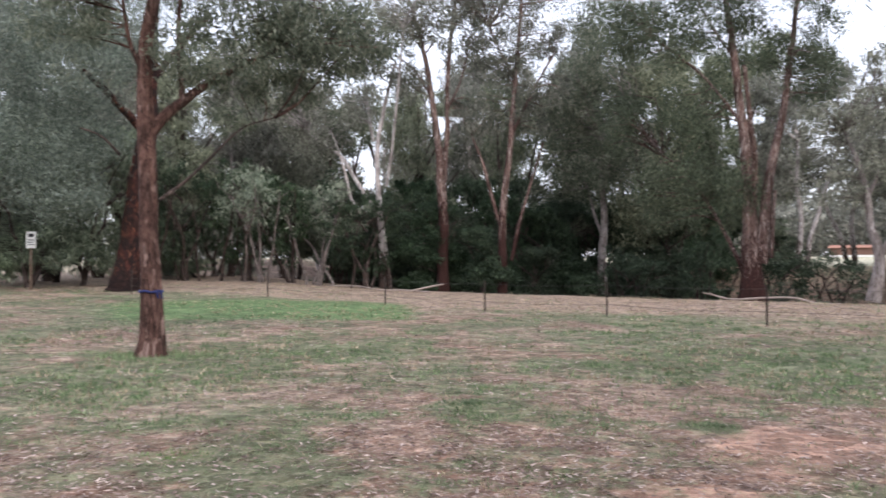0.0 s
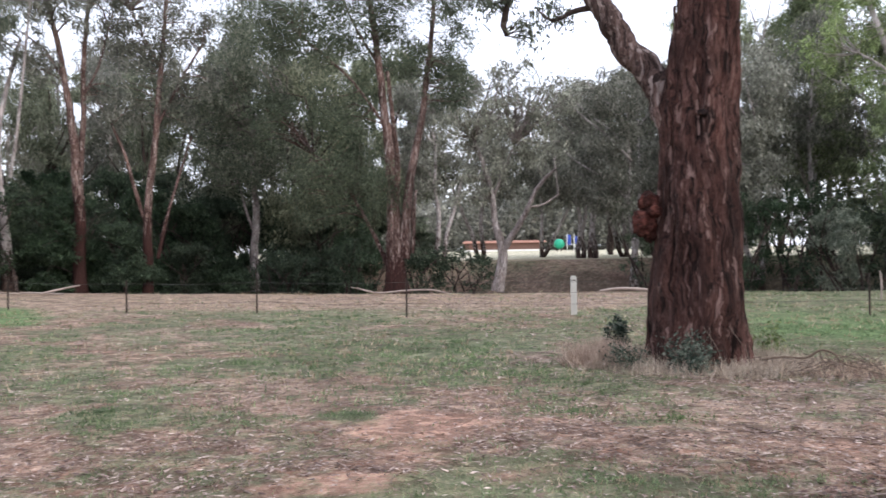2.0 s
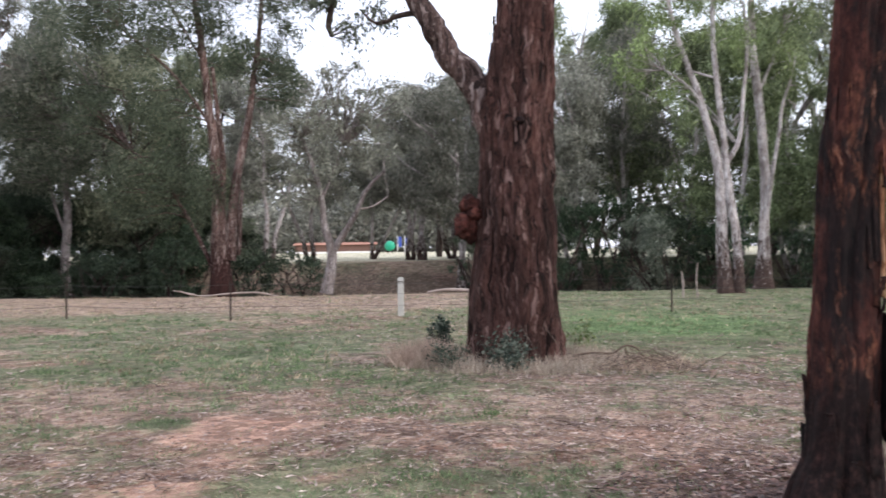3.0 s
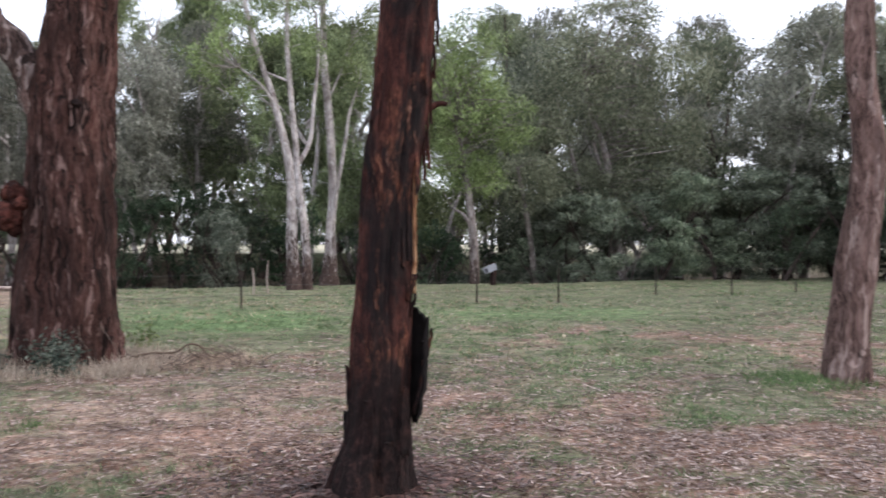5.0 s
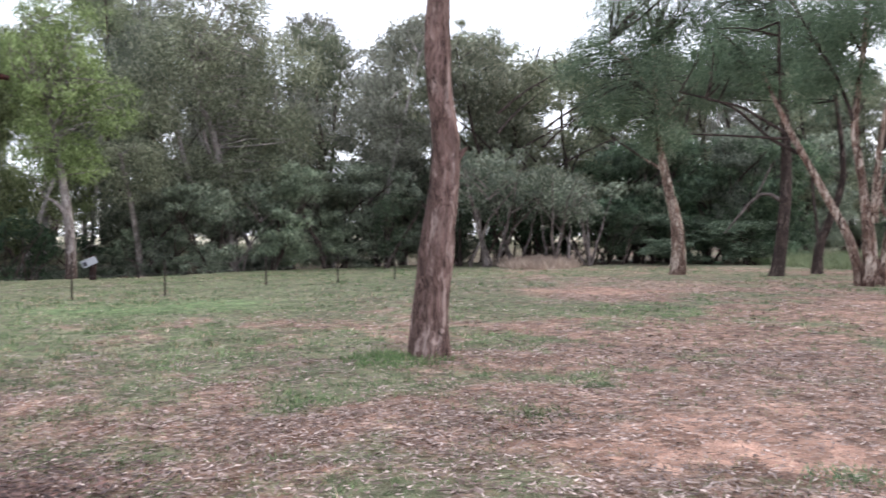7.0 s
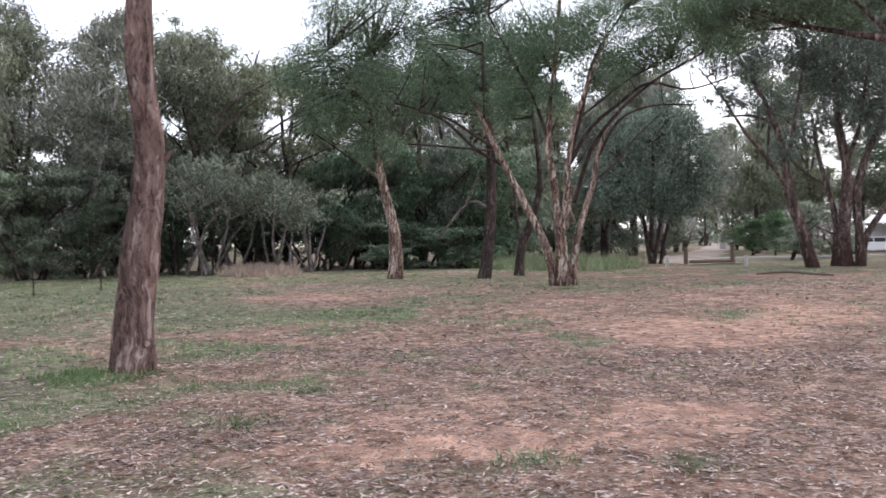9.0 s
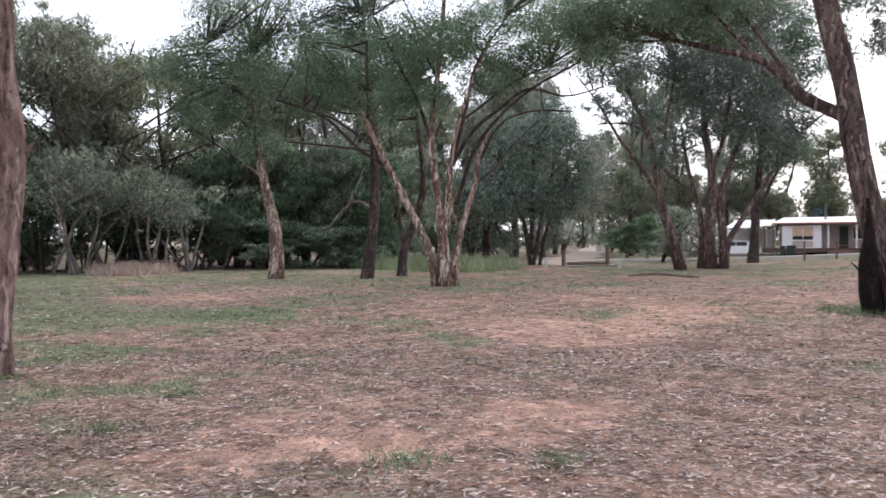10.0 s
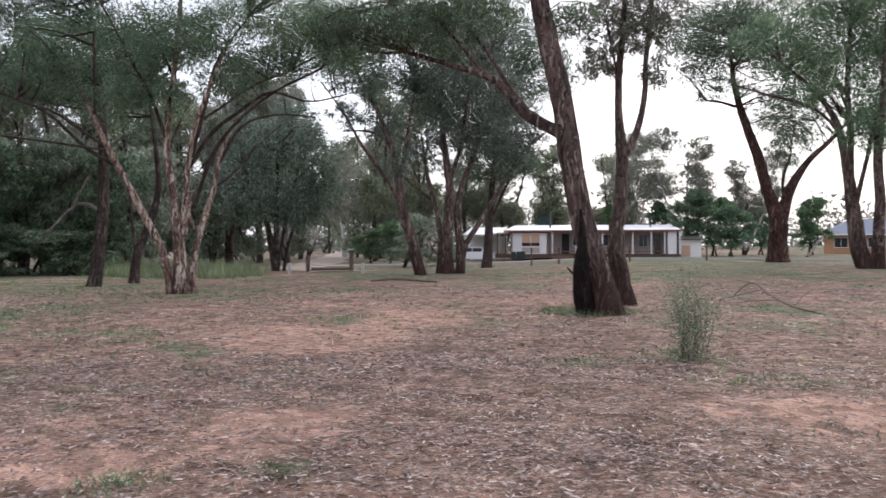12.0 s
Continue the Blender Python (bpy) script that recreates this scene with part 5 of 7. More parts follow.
gum(30.45, -51.70,
    stems=[[(0.03, -0.15, 0.733), (-0.04, 1.24, 0.616), (-0.0, 2.53, 0.587), (-0.45, 4.2, 0.411), (-0.87, 5.69, 0.381), (-1.39, 7.57, 0.338), (-1.98, 9.46, 0.278), (-2.44, 10.98, 0.221), (-2.76, 12.5, 0.16), (-2.97, 15.14, 0.104)],
           [(0.17, 2.34, 0.411), (0.58, 4.18, 0.381), (0.98, 5.26, 0.323), (1.69, 6.34, 0.235), (2.52, 7.32, 0.19), (3.35, 8.07, 0.147), (4.48, 9.45, 0.088)],
           [(-2.55, 10.24, 0.117), (-3.51, 10.6, 0.088), (-4.41, 10.73, 0.059)],
           [(0.51, 3.81, 0.117), (0.34, 5.28, 0.104), (0.85, 7.1, 0.072)]],
    blobs=[(-3.0, 15.1, 3.2, 2.4), (-0.2, 14.1, 2.8, 2.2), (-4.8, 13.8, 2.0, 1.8), (2.2, 13.2, 2.4, 2.4), (1.5, 9.6, 2.0, 1.6), (-0.2, 10.1, 1.6, 2.0), (0.8, 7.5, 1.4, 1.2), (-1.9, 17.3, 4.0, 2.0), (-6.2, 15.5, 1.6, 1.6), (-3.2, 11.4, 2.0, 0.8)],
    bark=BARK_RED, leaf=LEAF_FRESH, near=0, lean=1.0, dens=.75, fine=.75, label='big forked gum tree on a mound beside the road', seed=26)
gum(21.60, -45.09,
    stems=[[(0.12, -0.15, 0.502), (-0.27, 1.05, 0.435), (-0.49, 2.53, 0.401), (-0.65, 4.01, 0.334), (-0.81, 5.5, 0.268), (-1.08, 7.0, 0.201), (-1.75, 8.54, 0.15), (-2.72, 9.82, 0.117), (-4.13, 11.17, 0.067)],
           [(0.57, -0.15, 0.401), (0.57, 1.63, 0.301), (0.67, 3.68, 0.268), (0.59, 5.73, 0.234), (0.77, 8.06, 0.201), (0.93, 10.96, 0.15), (1.03, 13.86, 0.117)],
           [(-0.65, 4.6, 0.184), (-0.7, 6.98, 0.15), (-0.81, 9.36, 0.134), (-0.68, 11.72, 0.117), (-0.54, 14.07, 0.084)],
           [(-0.41, 3.41, 0.134), (-0.01, 5.17, 0.117), (0.38, 6.91, 0.1), (0.77, 8.35, 0.084)],
           [(-1.08, 7.0, 0.1), (-2.44, 8.59, 0.084), (-5.0, 9.71, 0.067), (-6.77, 10.49, 0.05)]],
    blobs=[(-1.1, 12.4, 2.7, 2.0), (-3.0, 10.8, 1.7, 1.3), (0.5, 10.1, 1.7, 2.0), (1.3, 12.7, 3.0, 2.3), (-5.0, 12.8, 2.0, 1.3), (-0.0, 7.2, 1.3, 1.3), (-1.3, 13.9, 3.0, 1.7), (1.8, 8.0, 2.7, 2.3), (-1.9, 9.2, 1.2, 0.8)],
    bark=BARK_LEAN, leaf=LEAF_FRESH, near=0, lean=1.0, dens=.85, fine=.75, label='multi-stemmed gum tree with sweeping grey branches', seed=27)

# ---- trees that fill the banks and the distance ----
def wild_tree(h, w, low, leaf, bark_, seed, dens, stems=2):
    """Rows for a tree of height h, crown width w and lowest foliage at low."""
    rs = np.random.RandomState(seed)
    S, B = [], []
    for k in range(stems):
        x0 = rs.uniform(-0.3, 0.3) * k
        top = h * rs.uniform(0.75, 0.95)
        x1 = rs.uniform(-0.35, 0.35) * w
        r = h * 0.011 * rs.uniform(0.8, 1.2)
        S.append([(x0 + (x1 - x0) * t ** 1.4 + rs.uniform(-0.2, 0.2) * (t > 0), -0.2 + top * t, r * (1.25 - t)) for t in (0, 0.08, 0.2, 0.35, 0.5, 0.65, 0.8, 1.0)])
    for k in range(4):
        t = rs.uniform(0.35, 0.7)
        x1 = rs.uniform(0.2, 0.45) * w * rs.choice((-1, 1))
        S.append([(0, h * t, h * 0.007), (x1 * 0.4, h * (t + 0.1), h * 0.005), (x1 * 0.8, h * (t + 0.17), h * 0.003), (x1, h * (t + 0.22), h * 0.002)])
    for k in range(17):
        z = rs.uniform(low + 0.06 * h, h * 0.95)
        t = (z - low) / (h - low)
        half = w * 0.5 * math.sqrt(max(0.15, 1 - abs(2 * t - 0.9) ** 2.2))
        B.append((rs.uniform(-1, 1) * half * 0.75, z, w * rs.uniform(0.13, 0.24), h * rs.uniform(0.06, 0.11)))
    return dict(stems=S, blobs=B, bark=bark_, leaf=leaf, dens=dens, seed=seed, leaf_size=(0.31, 0.078))


def spread(proto, label, group, rows):
    """Copies of a tree at rows of (bearing, distance, height factor, width factor)."""
    for k, (az, d, fz, fx) in enumerate(rows):
        x, y = -math.sin(radians(az)) * d, math.cos(radians(az)) * d
        ob = copy_thing(proto, pose(x, y, float(height(x, y)) - 0.1, 0, 0, (k * 137 + az) % 360))
        ob.scale = (fx, fx, fz)
        tagged(ob, label, group=group)


def backing(spec, az, d, label, group, rows):
    x, y = -math.sin(radians(az)) * d, math.cos(radians(az)) * d
    p = gum(x, y, label=label, **spec)
    tagged(p, group=group)
    spread(p, label, group, rows)


backing(wild_tree(16, 9, 4.0, LEAF_GREEN, BARK_DARK, 201, 0.72), 29, 52, "tall green gum tree of the creek bank and surrounding belt", "creek bank trees",
        [(34, 47, 1, 1), (25, 60, 1.05, 1), (21, 56, 0.95, 1), (17, 62, 1, 1), (11, 62, 1.05, 1), (6, 60, 1.1, 1), (0, 62, 1.1, 1), (-5, 60, 1.1, 1), (-10, 56, 1.1, 1.1), (-14, 60, 1, 1),
         (-66, 50, 1.1, 1), (-70, 56, 1.15, 1), (-77, 56, 1.2, 1), (-84, 58, 1.2, 1), (-87.5, 56, 1.0, 1), (-90.5, 62, .9, 1), (-93, 60, .95, 1), (-96.5, 60, .85, 1), (-82, 62, 1.1, 1), (-99, 60, .95, 1), (-102, 64, .9, 1.1), (-105, 62, .95, 1.1), (-108, 66, .9, 1.1), (-111, 70, .85, 1.1), (-114, 74, .85, 1.1), (-118.5, 100, 1.1, 1.1), (-122, 140, 1.3, 1.2), (-120.3, 170, 1.3, 1.3), (-124.5, 110, 1.1, 1.1), (-116, 82, 1.2, 1), (39, 48, 1, 1),
         (-117, 92, 1.25, 1.1), (-123.5, 84, 1.2, 1), (-126.5, 96, 1.25, 1.1), (-129.5, 100, 1.1, 1), (-132, 102, .95, 1), (-135.5, 100, .85, 1), (-139, 104, .8, 1), (14, 70, 1.2, 1.1), (-17, 66, 1.1, 1), (-24, 175, 1.0, 1.2), (-30.5, 80, 1.0, 1), (-33, 74, 1.1, 1), (-41, 70, 1.2, 1), (-56, 70, 1.35, 1.1), (-63, 66, 1.25, 1),
         # unseen trees added behind the camera, closing the place and its light
         (45, 50, 1, 1), (60, 50, 1, 1), (80, 55, 1, 1), (105, 60, 1, 1), (130, 60, 1, 1), (155, 60, 1, 1), (-170, 60, 1, 1)])
backing(wild_tree(8, 7, 0.2, LEAF_BUSH, BARK_DARK, 202, .66, 3), 27, 46, "dense dark green bush on the creek bank", "creek bank bushes",
        [(33, 45, 1, 1), (30, 44, 0.9, 1), (36, 46, 1, 1), (23, 54, .6, 1), (-64, 48, 0.5, .8), (-68, 46, 0.8, 1), (-71.5, 48, 1.0, 1), (-75, 48, 0.95, 1), (-78, 51, 0.9, 1),
         (-82, 54, 0.9, 1), (-86, 56, 0.6, .9), (-97.5, 53, 1.05, 1), (-101, 55, 1, 1), (-104.5, 54, 1, 1), (-108, 56, 1, 1),
         (-46, 46, 0.85, .8), (-125.5, 62, .5, .7), (-128, 66, .5, .7), (22, 60, .9, 1), (18, 62, .55, 1), (-18.5, 60, .45, .9), (-34.5, 64, .4, .9),
         (-33.5, 60, .6, 1), (-48.5, 58, .6, 1), (-52, 60, .65, 1),
         (-58, 60, .55, 1), (28.5, 50, 1.2, 1), (32, 52, 1.3, 1), (35, 50, 1.3, 1), (25, 52, 1.1, 1), (-66, 44, .55, .7), (-70, 44, .6, .8), (-73.5, 45, .7, .8),
         (-77, 47, .7, .8), (-80.5, 50, .75, .9), (-84.5, 55, .8, .9), (20, 56, .4, 1), (24, 56, .45, 1), (-57, 52, .4, .9), (-62.5, 50, .4, .9), (-37, 63, 1.1, 1), (-40.5, 60, 1.2, 1), (-43.5, 64, 1.2, 1), (-46.5, 60, 1.1, 1), (-115.8, 80, .9, 1), (-110.5, 70, .8, 1), (-113, 76, .8, 1), (-108.5, 72, .9, 1), (-117.4, 92, .9, 1), (-118.6, 108, .9, 1), (-122.2, 112, .9, 1.1), (-123.6, 86, .7, .9), (-121.6, 160, 1.1, 1.2), (-119.9, 190, 1.1, 1.3)])
# same bush form again, the creek's gloom painted into its leaves
backing(wild_tree(8, 7, 0.2, LEAF_SHADE, BARK_DARK, 206, 1.2, 3), -3, 52, "dense creek bush with understory shade in its leaf colour", "dark creek bushes",
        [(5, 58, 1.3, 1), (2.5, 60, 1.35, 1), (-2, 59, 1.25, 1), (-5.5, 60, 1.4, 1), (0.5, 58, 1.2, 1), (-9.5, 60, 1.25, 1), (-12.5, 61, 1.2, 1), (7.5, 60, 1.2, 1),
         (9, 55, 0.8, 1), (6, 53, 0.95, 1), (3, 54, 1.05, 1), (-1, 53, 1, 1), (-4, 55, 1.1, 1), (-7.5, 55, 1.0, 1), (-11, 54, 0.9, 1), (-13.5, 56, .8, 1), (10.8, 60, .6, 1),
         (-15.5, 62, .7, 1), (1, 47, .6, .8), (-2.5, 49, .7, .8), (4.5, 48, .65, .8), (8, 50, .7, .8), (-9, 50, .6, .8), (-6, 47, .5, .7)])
backing(wild_tree(15, 9, 5.0, LEAF_GREY, BARK_PALE, 203, 0.65), -32, 52, "grey-green gum tree with an airy crown", "far grey gums",
        [(-29.3, 60, 0.9, 1), (-22, 66, 0.85, 1), (-36, 56, 0.95, 1), (-40, 52, 1, 1), (-43, 58, 1, 1), (-19, 60, 1, 1), (14, 60, 1.2, 1), (18, 58, 1.15, 1), (2, 70, 1.2, 1), (8, 70, 1.2, 1), (19, 70, .8, 1), (-8, 68, 1.2, 1), (-62, 60, 0.9, 1), (-77, 64, .95, 1), (-91, 64, .7, 1),
         (-119, 110, 1.0, 1), (-121.5, 120, 1.0, 1), (-124, 105, 1, 1), (-127, 110, 0.9, 1), (-131, 112, .85, 1), (-135, 118, .8, 1), (-141, 94, .95, .9), (-144, 92, .9, .9), (-147.5, 96, .75, .8), (-117.8, 78, 1.2, .9), (-114, 84, 1.3, 1), (-45, 80, 1.3, 1), (-52, 82, 1.45, 1.1), (-60, 72, 1.35, 1.1), (-65, 74, 1.4, 1.1), (-68, 70, 1.3, 1.1), (-73, 68, 1.35, 1.1), (-70.5, 62, 1.2, 1), (-82, 68, 1.1, 1), (23, 74, 1, 1), (26, 56, 1.15, 1), (30, 60, 1.15, 1), (12, 76, 1.2, 1), (-12, 72, 1.2, 1), (-96, 74, 1.15, 1), (-74, 53, 1.0, 1.1), (-80, 53, 1.05, 1.1), (-28.5, 62, .8, 1), (-31.5, 66, .9, 1), (-26, 72, .75, 1), (-99.5, 78, 1.25, 1), (-103, 76, 1.2, 1), (-106.5, 80, 1.25, 1), (-110, 78, 1.15, 1), (-113, 84, 1.1, 1), (21, 70, 1.2, 1), (17, 74, 1.3, 1), (5, 76, 1.35, 1), (-1, 74, 1.3, 1), (-5, 74, 1.35, 1)])
backing(wild_tree(16, 9, 4.0, LEAF_LIME, BARK_PALE, 204, 0.8), -47, 54, "tall lime-green gum tree", "lime gums",
        [(-50, 50, 1.1, 1), (-53.5, 55, 1.1, 1), (-57, 50, 1.0, 1), (-59.5, 56, 0.95, 1), (-38, 62, 1.2, 1), (-34, 66, 0.9, 1), (-44, 62, 1.2, 1)])
# scrub in the same leaves, with shade in their colour
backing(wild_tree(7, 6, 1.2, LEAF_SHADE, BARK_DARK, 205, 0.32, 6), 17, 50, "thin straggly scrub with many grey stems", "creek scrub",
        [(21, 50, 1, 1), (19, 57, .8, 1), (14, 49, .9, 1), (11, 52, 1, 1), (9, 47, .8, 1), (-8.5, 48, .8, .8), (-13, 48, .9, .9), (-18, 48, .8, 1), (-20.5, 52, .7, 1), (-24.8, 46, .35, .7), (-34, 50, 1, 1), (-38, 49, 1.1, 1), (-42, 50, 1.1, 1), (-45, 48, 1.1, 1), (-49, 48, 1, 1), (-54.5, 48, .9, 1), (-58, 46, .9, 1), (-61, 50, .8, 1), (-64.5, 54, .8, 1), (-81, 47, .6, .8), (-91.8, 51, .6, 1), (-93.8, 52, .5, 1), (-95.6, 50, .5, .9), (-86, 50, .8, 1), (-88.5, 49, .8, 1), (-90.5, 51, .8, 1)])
backing(wild_tree(8, 7, 0.2, LEAF_HEDGE, BARK_DARK, 207, .9, 3), -98.6, 52, "dense green bush along the shaded bank", "shaded bank bushes",
        [(-97.5, 54, 1.0, 1), (-102, 53, .8, .9), (-106.5, 53, .95, 1), (-100, 50, .4, .8), (-104.5, 51, .35, .8), (-103, 58, .9, 1), (-99.5, 55, 1.05, 1), (-104.3, 56, 1.1, 1), (-107, 92, .7, 1.2), (-105.5, 96, .7, 1.2), (-111.8, 95, .6, 1.1), (-113, 100, .7, 1.2), (-114.4, 98, .6, 1.1), (-95.8, 57, .9, 1)])
backing(wild_tree(6.5, 6, 2.6, LEAF_BUSH, BARK_GREY, 208, 0.22, 5), -88.0, 46, "straggly scrub with pale bare twisted stems", "pale scrub",
        [(-89.6, 48, .85, 1), (-92.2, 47, .85, 1), (-94.6, 48, .75, 1), (-71.3, 45, .8, .8), (12.5, 47, .9, 1), (16, 48, 1, 1)])


LEAF_GARDEN = leafy("garden_tree_leaves", (0.05, 0.098, 0.045), (0.1, 0.185, 0.085), (0.19, 0.3, 0.15))
LEAF_BLUE = leafy("blue_green_leaves", (0.06, 0.1, 0.1), (0.11, 0.17, 0.17), (0.2, 0.27, 0.27))
backing(wild_tree(6.5, 5.5, 0.3, LEAF_GARDEN, BARK_DARK, 209, 1.25, 3), -144.3, 86, "leafy green garden tree near the road", "garden trees",
        [(-145.6, 90, .95, 1), (-146.8, 86, .8, 1), (-142.4, 92, .9, .9), (-151.3, 96, .95, 1.15), (-148.6, 100, .85, .9), (-123.2, 76, .5, .7), (-124.6, 74, .6, .7), (-139.5, 98, .9, 1)])
backing(wild_tree(13, 11, 2.0, LEAF_GREEN, BARK_DARK, 211, 0.7), -88.6, 54, "broad fresh green tree on the bank", "bank trees", [(-91.6, 58, .95, 1.1), (-85.4, 60, 1.05, 1.05)])
backing(wild_tree(5.2, 3.2, 1.0, LEAF_BLUE, BARK_DARK, 210, 1.1, 2), -135.4, 97, "small round blue-green tree behind the house", "blue trees", [])


def bearing(az, d):
    return -math.sin(radians(az)) * d, math.cos(radians(az)) * d


def far_woods():
    """The distant belt of trees that closes the view all round."""
    rs = np.random.RandomState(77)
    P = []
    for k in range(640):
        az, d = rs.uniform(-168, 48) if k < 520 else rs.uniform(-180, 180), rs.uniform(165, 300)
        h = rs.uniform(8, 15)
        if -122 < az < -119.5:
            d = rs.uniform(230, 300)
        if k < 170:
            az, d, h = rs.uniform(-38, -10), rs.uniform(156, 205), rs.uniform(9, 17)
        x, y = bearing(az, d)
        q = rs.normal(size=(240, 3)).clip(-1.7, 1.7) * (3.6, 3.6, h * 0.27) + (x, y, float(height(x, y)) + h * 0.46)
        P.append(q)
    v, f = leaf_quads(rs, np.vstack(P), 1.1, 0.62, 0.3, True)
    tagged(new("far_woods", mesh_from("far_woods", v, f, LEAF_GREY)), "hazy belt of distant gum trees", "trees", kind="stuff")


far_woods()


# ---- fallen wood, fence, posts and signs ----
def stick(name, rows, material, label, category="branch", side_rows=()):
    """A fallen branch lying on the ground: rows of (x, y, height over ground, radius)."""
    x0, y0 = rows[0][:2]
    top = thing(name, label, category, (x0, y0, float(height(x0, y0))))
    z0 = float(height(x0, y0))
    for k, rr in enumerate((rows, *side_rows)):
        p = np.array([(x - x0, y - y0, float(height(x, y)) - z0 + z, r) for x, y, z, r in rr])
        c = curve_points(p, max(8, 5 * len(p)))
        v, f = tube(c[:, :3], c[:, 3], 8, 0.4, 31 + k)
        sub("stem" if k == 0 else "side_branch", mesh_from("stem", v, f, material, True), top)
    return top


stick("fallen_branch", [(-9.2, 44.6, 0.08, 0.025), (-7.6, 44.2, 0.16, 0.03), (-6.2, 43.5, 0.07, 0.034), (-5.0, 43.3, 0.12, 0.036), (-3.6, 42.6, 0.1, 0.04)], DEAD_WOOD, "bleached fallen branch lying along the creek bank",
      side_rows=([(-4.6, 43.0, 0.1, 0.06), (-3.4, 42.9, 0.4, 0.05), (-2.9, 42.7, 0.5, 0.03)],))
stick("fallen_branch", [(8.9, 36.9, 0.26, 0.024), (9.4, 36.7, 0.1, 0.034), (9.9, 36.3, 0.06, 0.038), (10.8, 35.8, 0.22, 0.04), (11.8, 35.0, 0.26, 0.038), (12.6, 34.7, 0.14, 0.032), (13.4, 34.2, 0.1, 0.022)], DEAD_WOOD, "long bleached fallen branch lying behind the fence",
      side_rows=([(9.5, 36.6, 0.1, 0.035), (9.0, 37.0, 0.22, 0.025), (8.7, 37.2, 0.28, 0.012)],))
stick("fallen_branch", [(17.6, 30.6, 0.07, 0.05), (18.2, 30.1, 0.17, 0.06), (18.9, 29.6, 0.13, 0.07), (19.7, 28.9, 0.06, 0.04)], DEAD_WOOD, "short thick fallen log on the creek bank")
stick("fallen_branch", [(7.95, 9.4, 0.12, 0.016), (8.15, 9.2, 0.17, 0.016), (8.35, 9.0, 0.17, 0.015), (8.5, 8.9, 0.27, 0.014), (8.62, 8.8, 0.24, 0.013), (8.72, 8.7, 0.1, 0.011), (8.95, 8.5, 0.04, 0.008)], POST_WOOD, "crooked fallen branch lying beside the big trunk",
      side_rows=([(8.2, 9.15, 0.17, 0.01), (8.4, 9.2, 0.1, 0.008), (8.7, 9.0, 0.03, 0.005)], [(8.5, 8.9, 0.25, 0.009), (8.6, 8.95, 0.12, 0.007), (8.8, 8.85, 0.02, 0.005)], [(8.62, 8.8, 0.22, 0.008), (8.9, 8.72, 0.16, 0.006), (9.15, 8.62, 0.05, 0.004)]))
stick("fallen_branch", [(15.0, -23.2, 0.03, 0.011), (14.2, -22.4, 0.33, 0.013), (13.4, -21.7, 0.52, 0.015), (12.4, -20.8, 0.3, 0.018), (11.4, -20.05, 0.1, 0.02), (10.4, -19.4, 0.03, 0.024)], TWIG_WOOD, "thin fallen branch arched over the litter",
      side_rows=([(12.8, -21.15, 0.4, 0.012), (13.6, -21.3, 0.2, 0.01), (14.4, -21.7, 0.03, 0.008)], [(11.9, -20.4, 0.2, 0.012), (12.6, -20.3, 0.14, 0.01), (13.3, -20.7, 0.03, 0.008)], [(13.4, -21.7, 0.5, 0.01), (14.0, -21.9, 0.56, 0.008), (14.5, -22.3, 0.5, 0.005)], [(11.2, -19.95, 0.1, 0.01), (11.2, -20.3, 0.34, 0.008), (11.1, -20.5, 0.46, 0.005)]))
stick("fallen_branch", [(31.0, -20.6, 0.06, 0.04), (30.3, -21.4, 0.16, 0.06), (29.6, -22.0, 0.1, 0.05), (28.8, -22.5, 0.04, 0.03)], TWIG_WOOD, "dark fallen branch on the leaf litter")

stick("dead_stem", [(22.03, 20.69, -0.05, 0.035), (22.05, 20.69, 0.5, 0.032), (22.02, 20.72, 0.92, 0.022)], DEAD_WOOD, "pale dead stem standing beside white gums", "dead stem")
stick("dead_stem", [(22.40, 20.36, -0.05, 0.03), (22.37, 20.38, 0.6, 0.028), (22.42, 20.36, 1.2, 0.016)], DEAD_WOOD, "pale leaning dead stem standing beside white gums", "dead stem")

POSTS = [(-15.0, 33.5), (-9.0, 32.2), (-4.2, 30.6), (-0.51, 27.09), (3.13, 25.3), (6.6, 21.54), (16.84, 16.14), (22.08, 11.85), (24.07, 10.12), (28.68, 8.54), (30.87, 6.52), (33.05, 4.75)]


def fence_post(x, y):
    top = thing("fence_post", "dark rusty steel star picket of the wire fence", "fence post", (x, y, float(height(x, y))), group="fence posts")
    bm = bmesh.new()
    for k in range(3):
        r = bmesh.ops.create_cube(bm, size=1.0, matrix=Matrix.Rotation(radians(120 * k), 4, "Z") @ Matrix.Translation((0, 0.013, 0.44)) @ Matrix.Diagonal((0.009, 0.028, 1.16, 1)))
    part("picket", bm, DARK_STEEL, top)
    bm = bmesh.new()
    for z in (0.35, 0.65, 0.92):
        bmesh.ops.create_cone(bm, segments=6, radius1=0.014, radius2=0.014, depth=0.02, matrix=Matrix.Translation((0, 0.04, z)))
    tagged(part("wire_tie", bm, WIRE, top), kind="stuff")


for px, py in POSTS:
    fence_post(px, py)
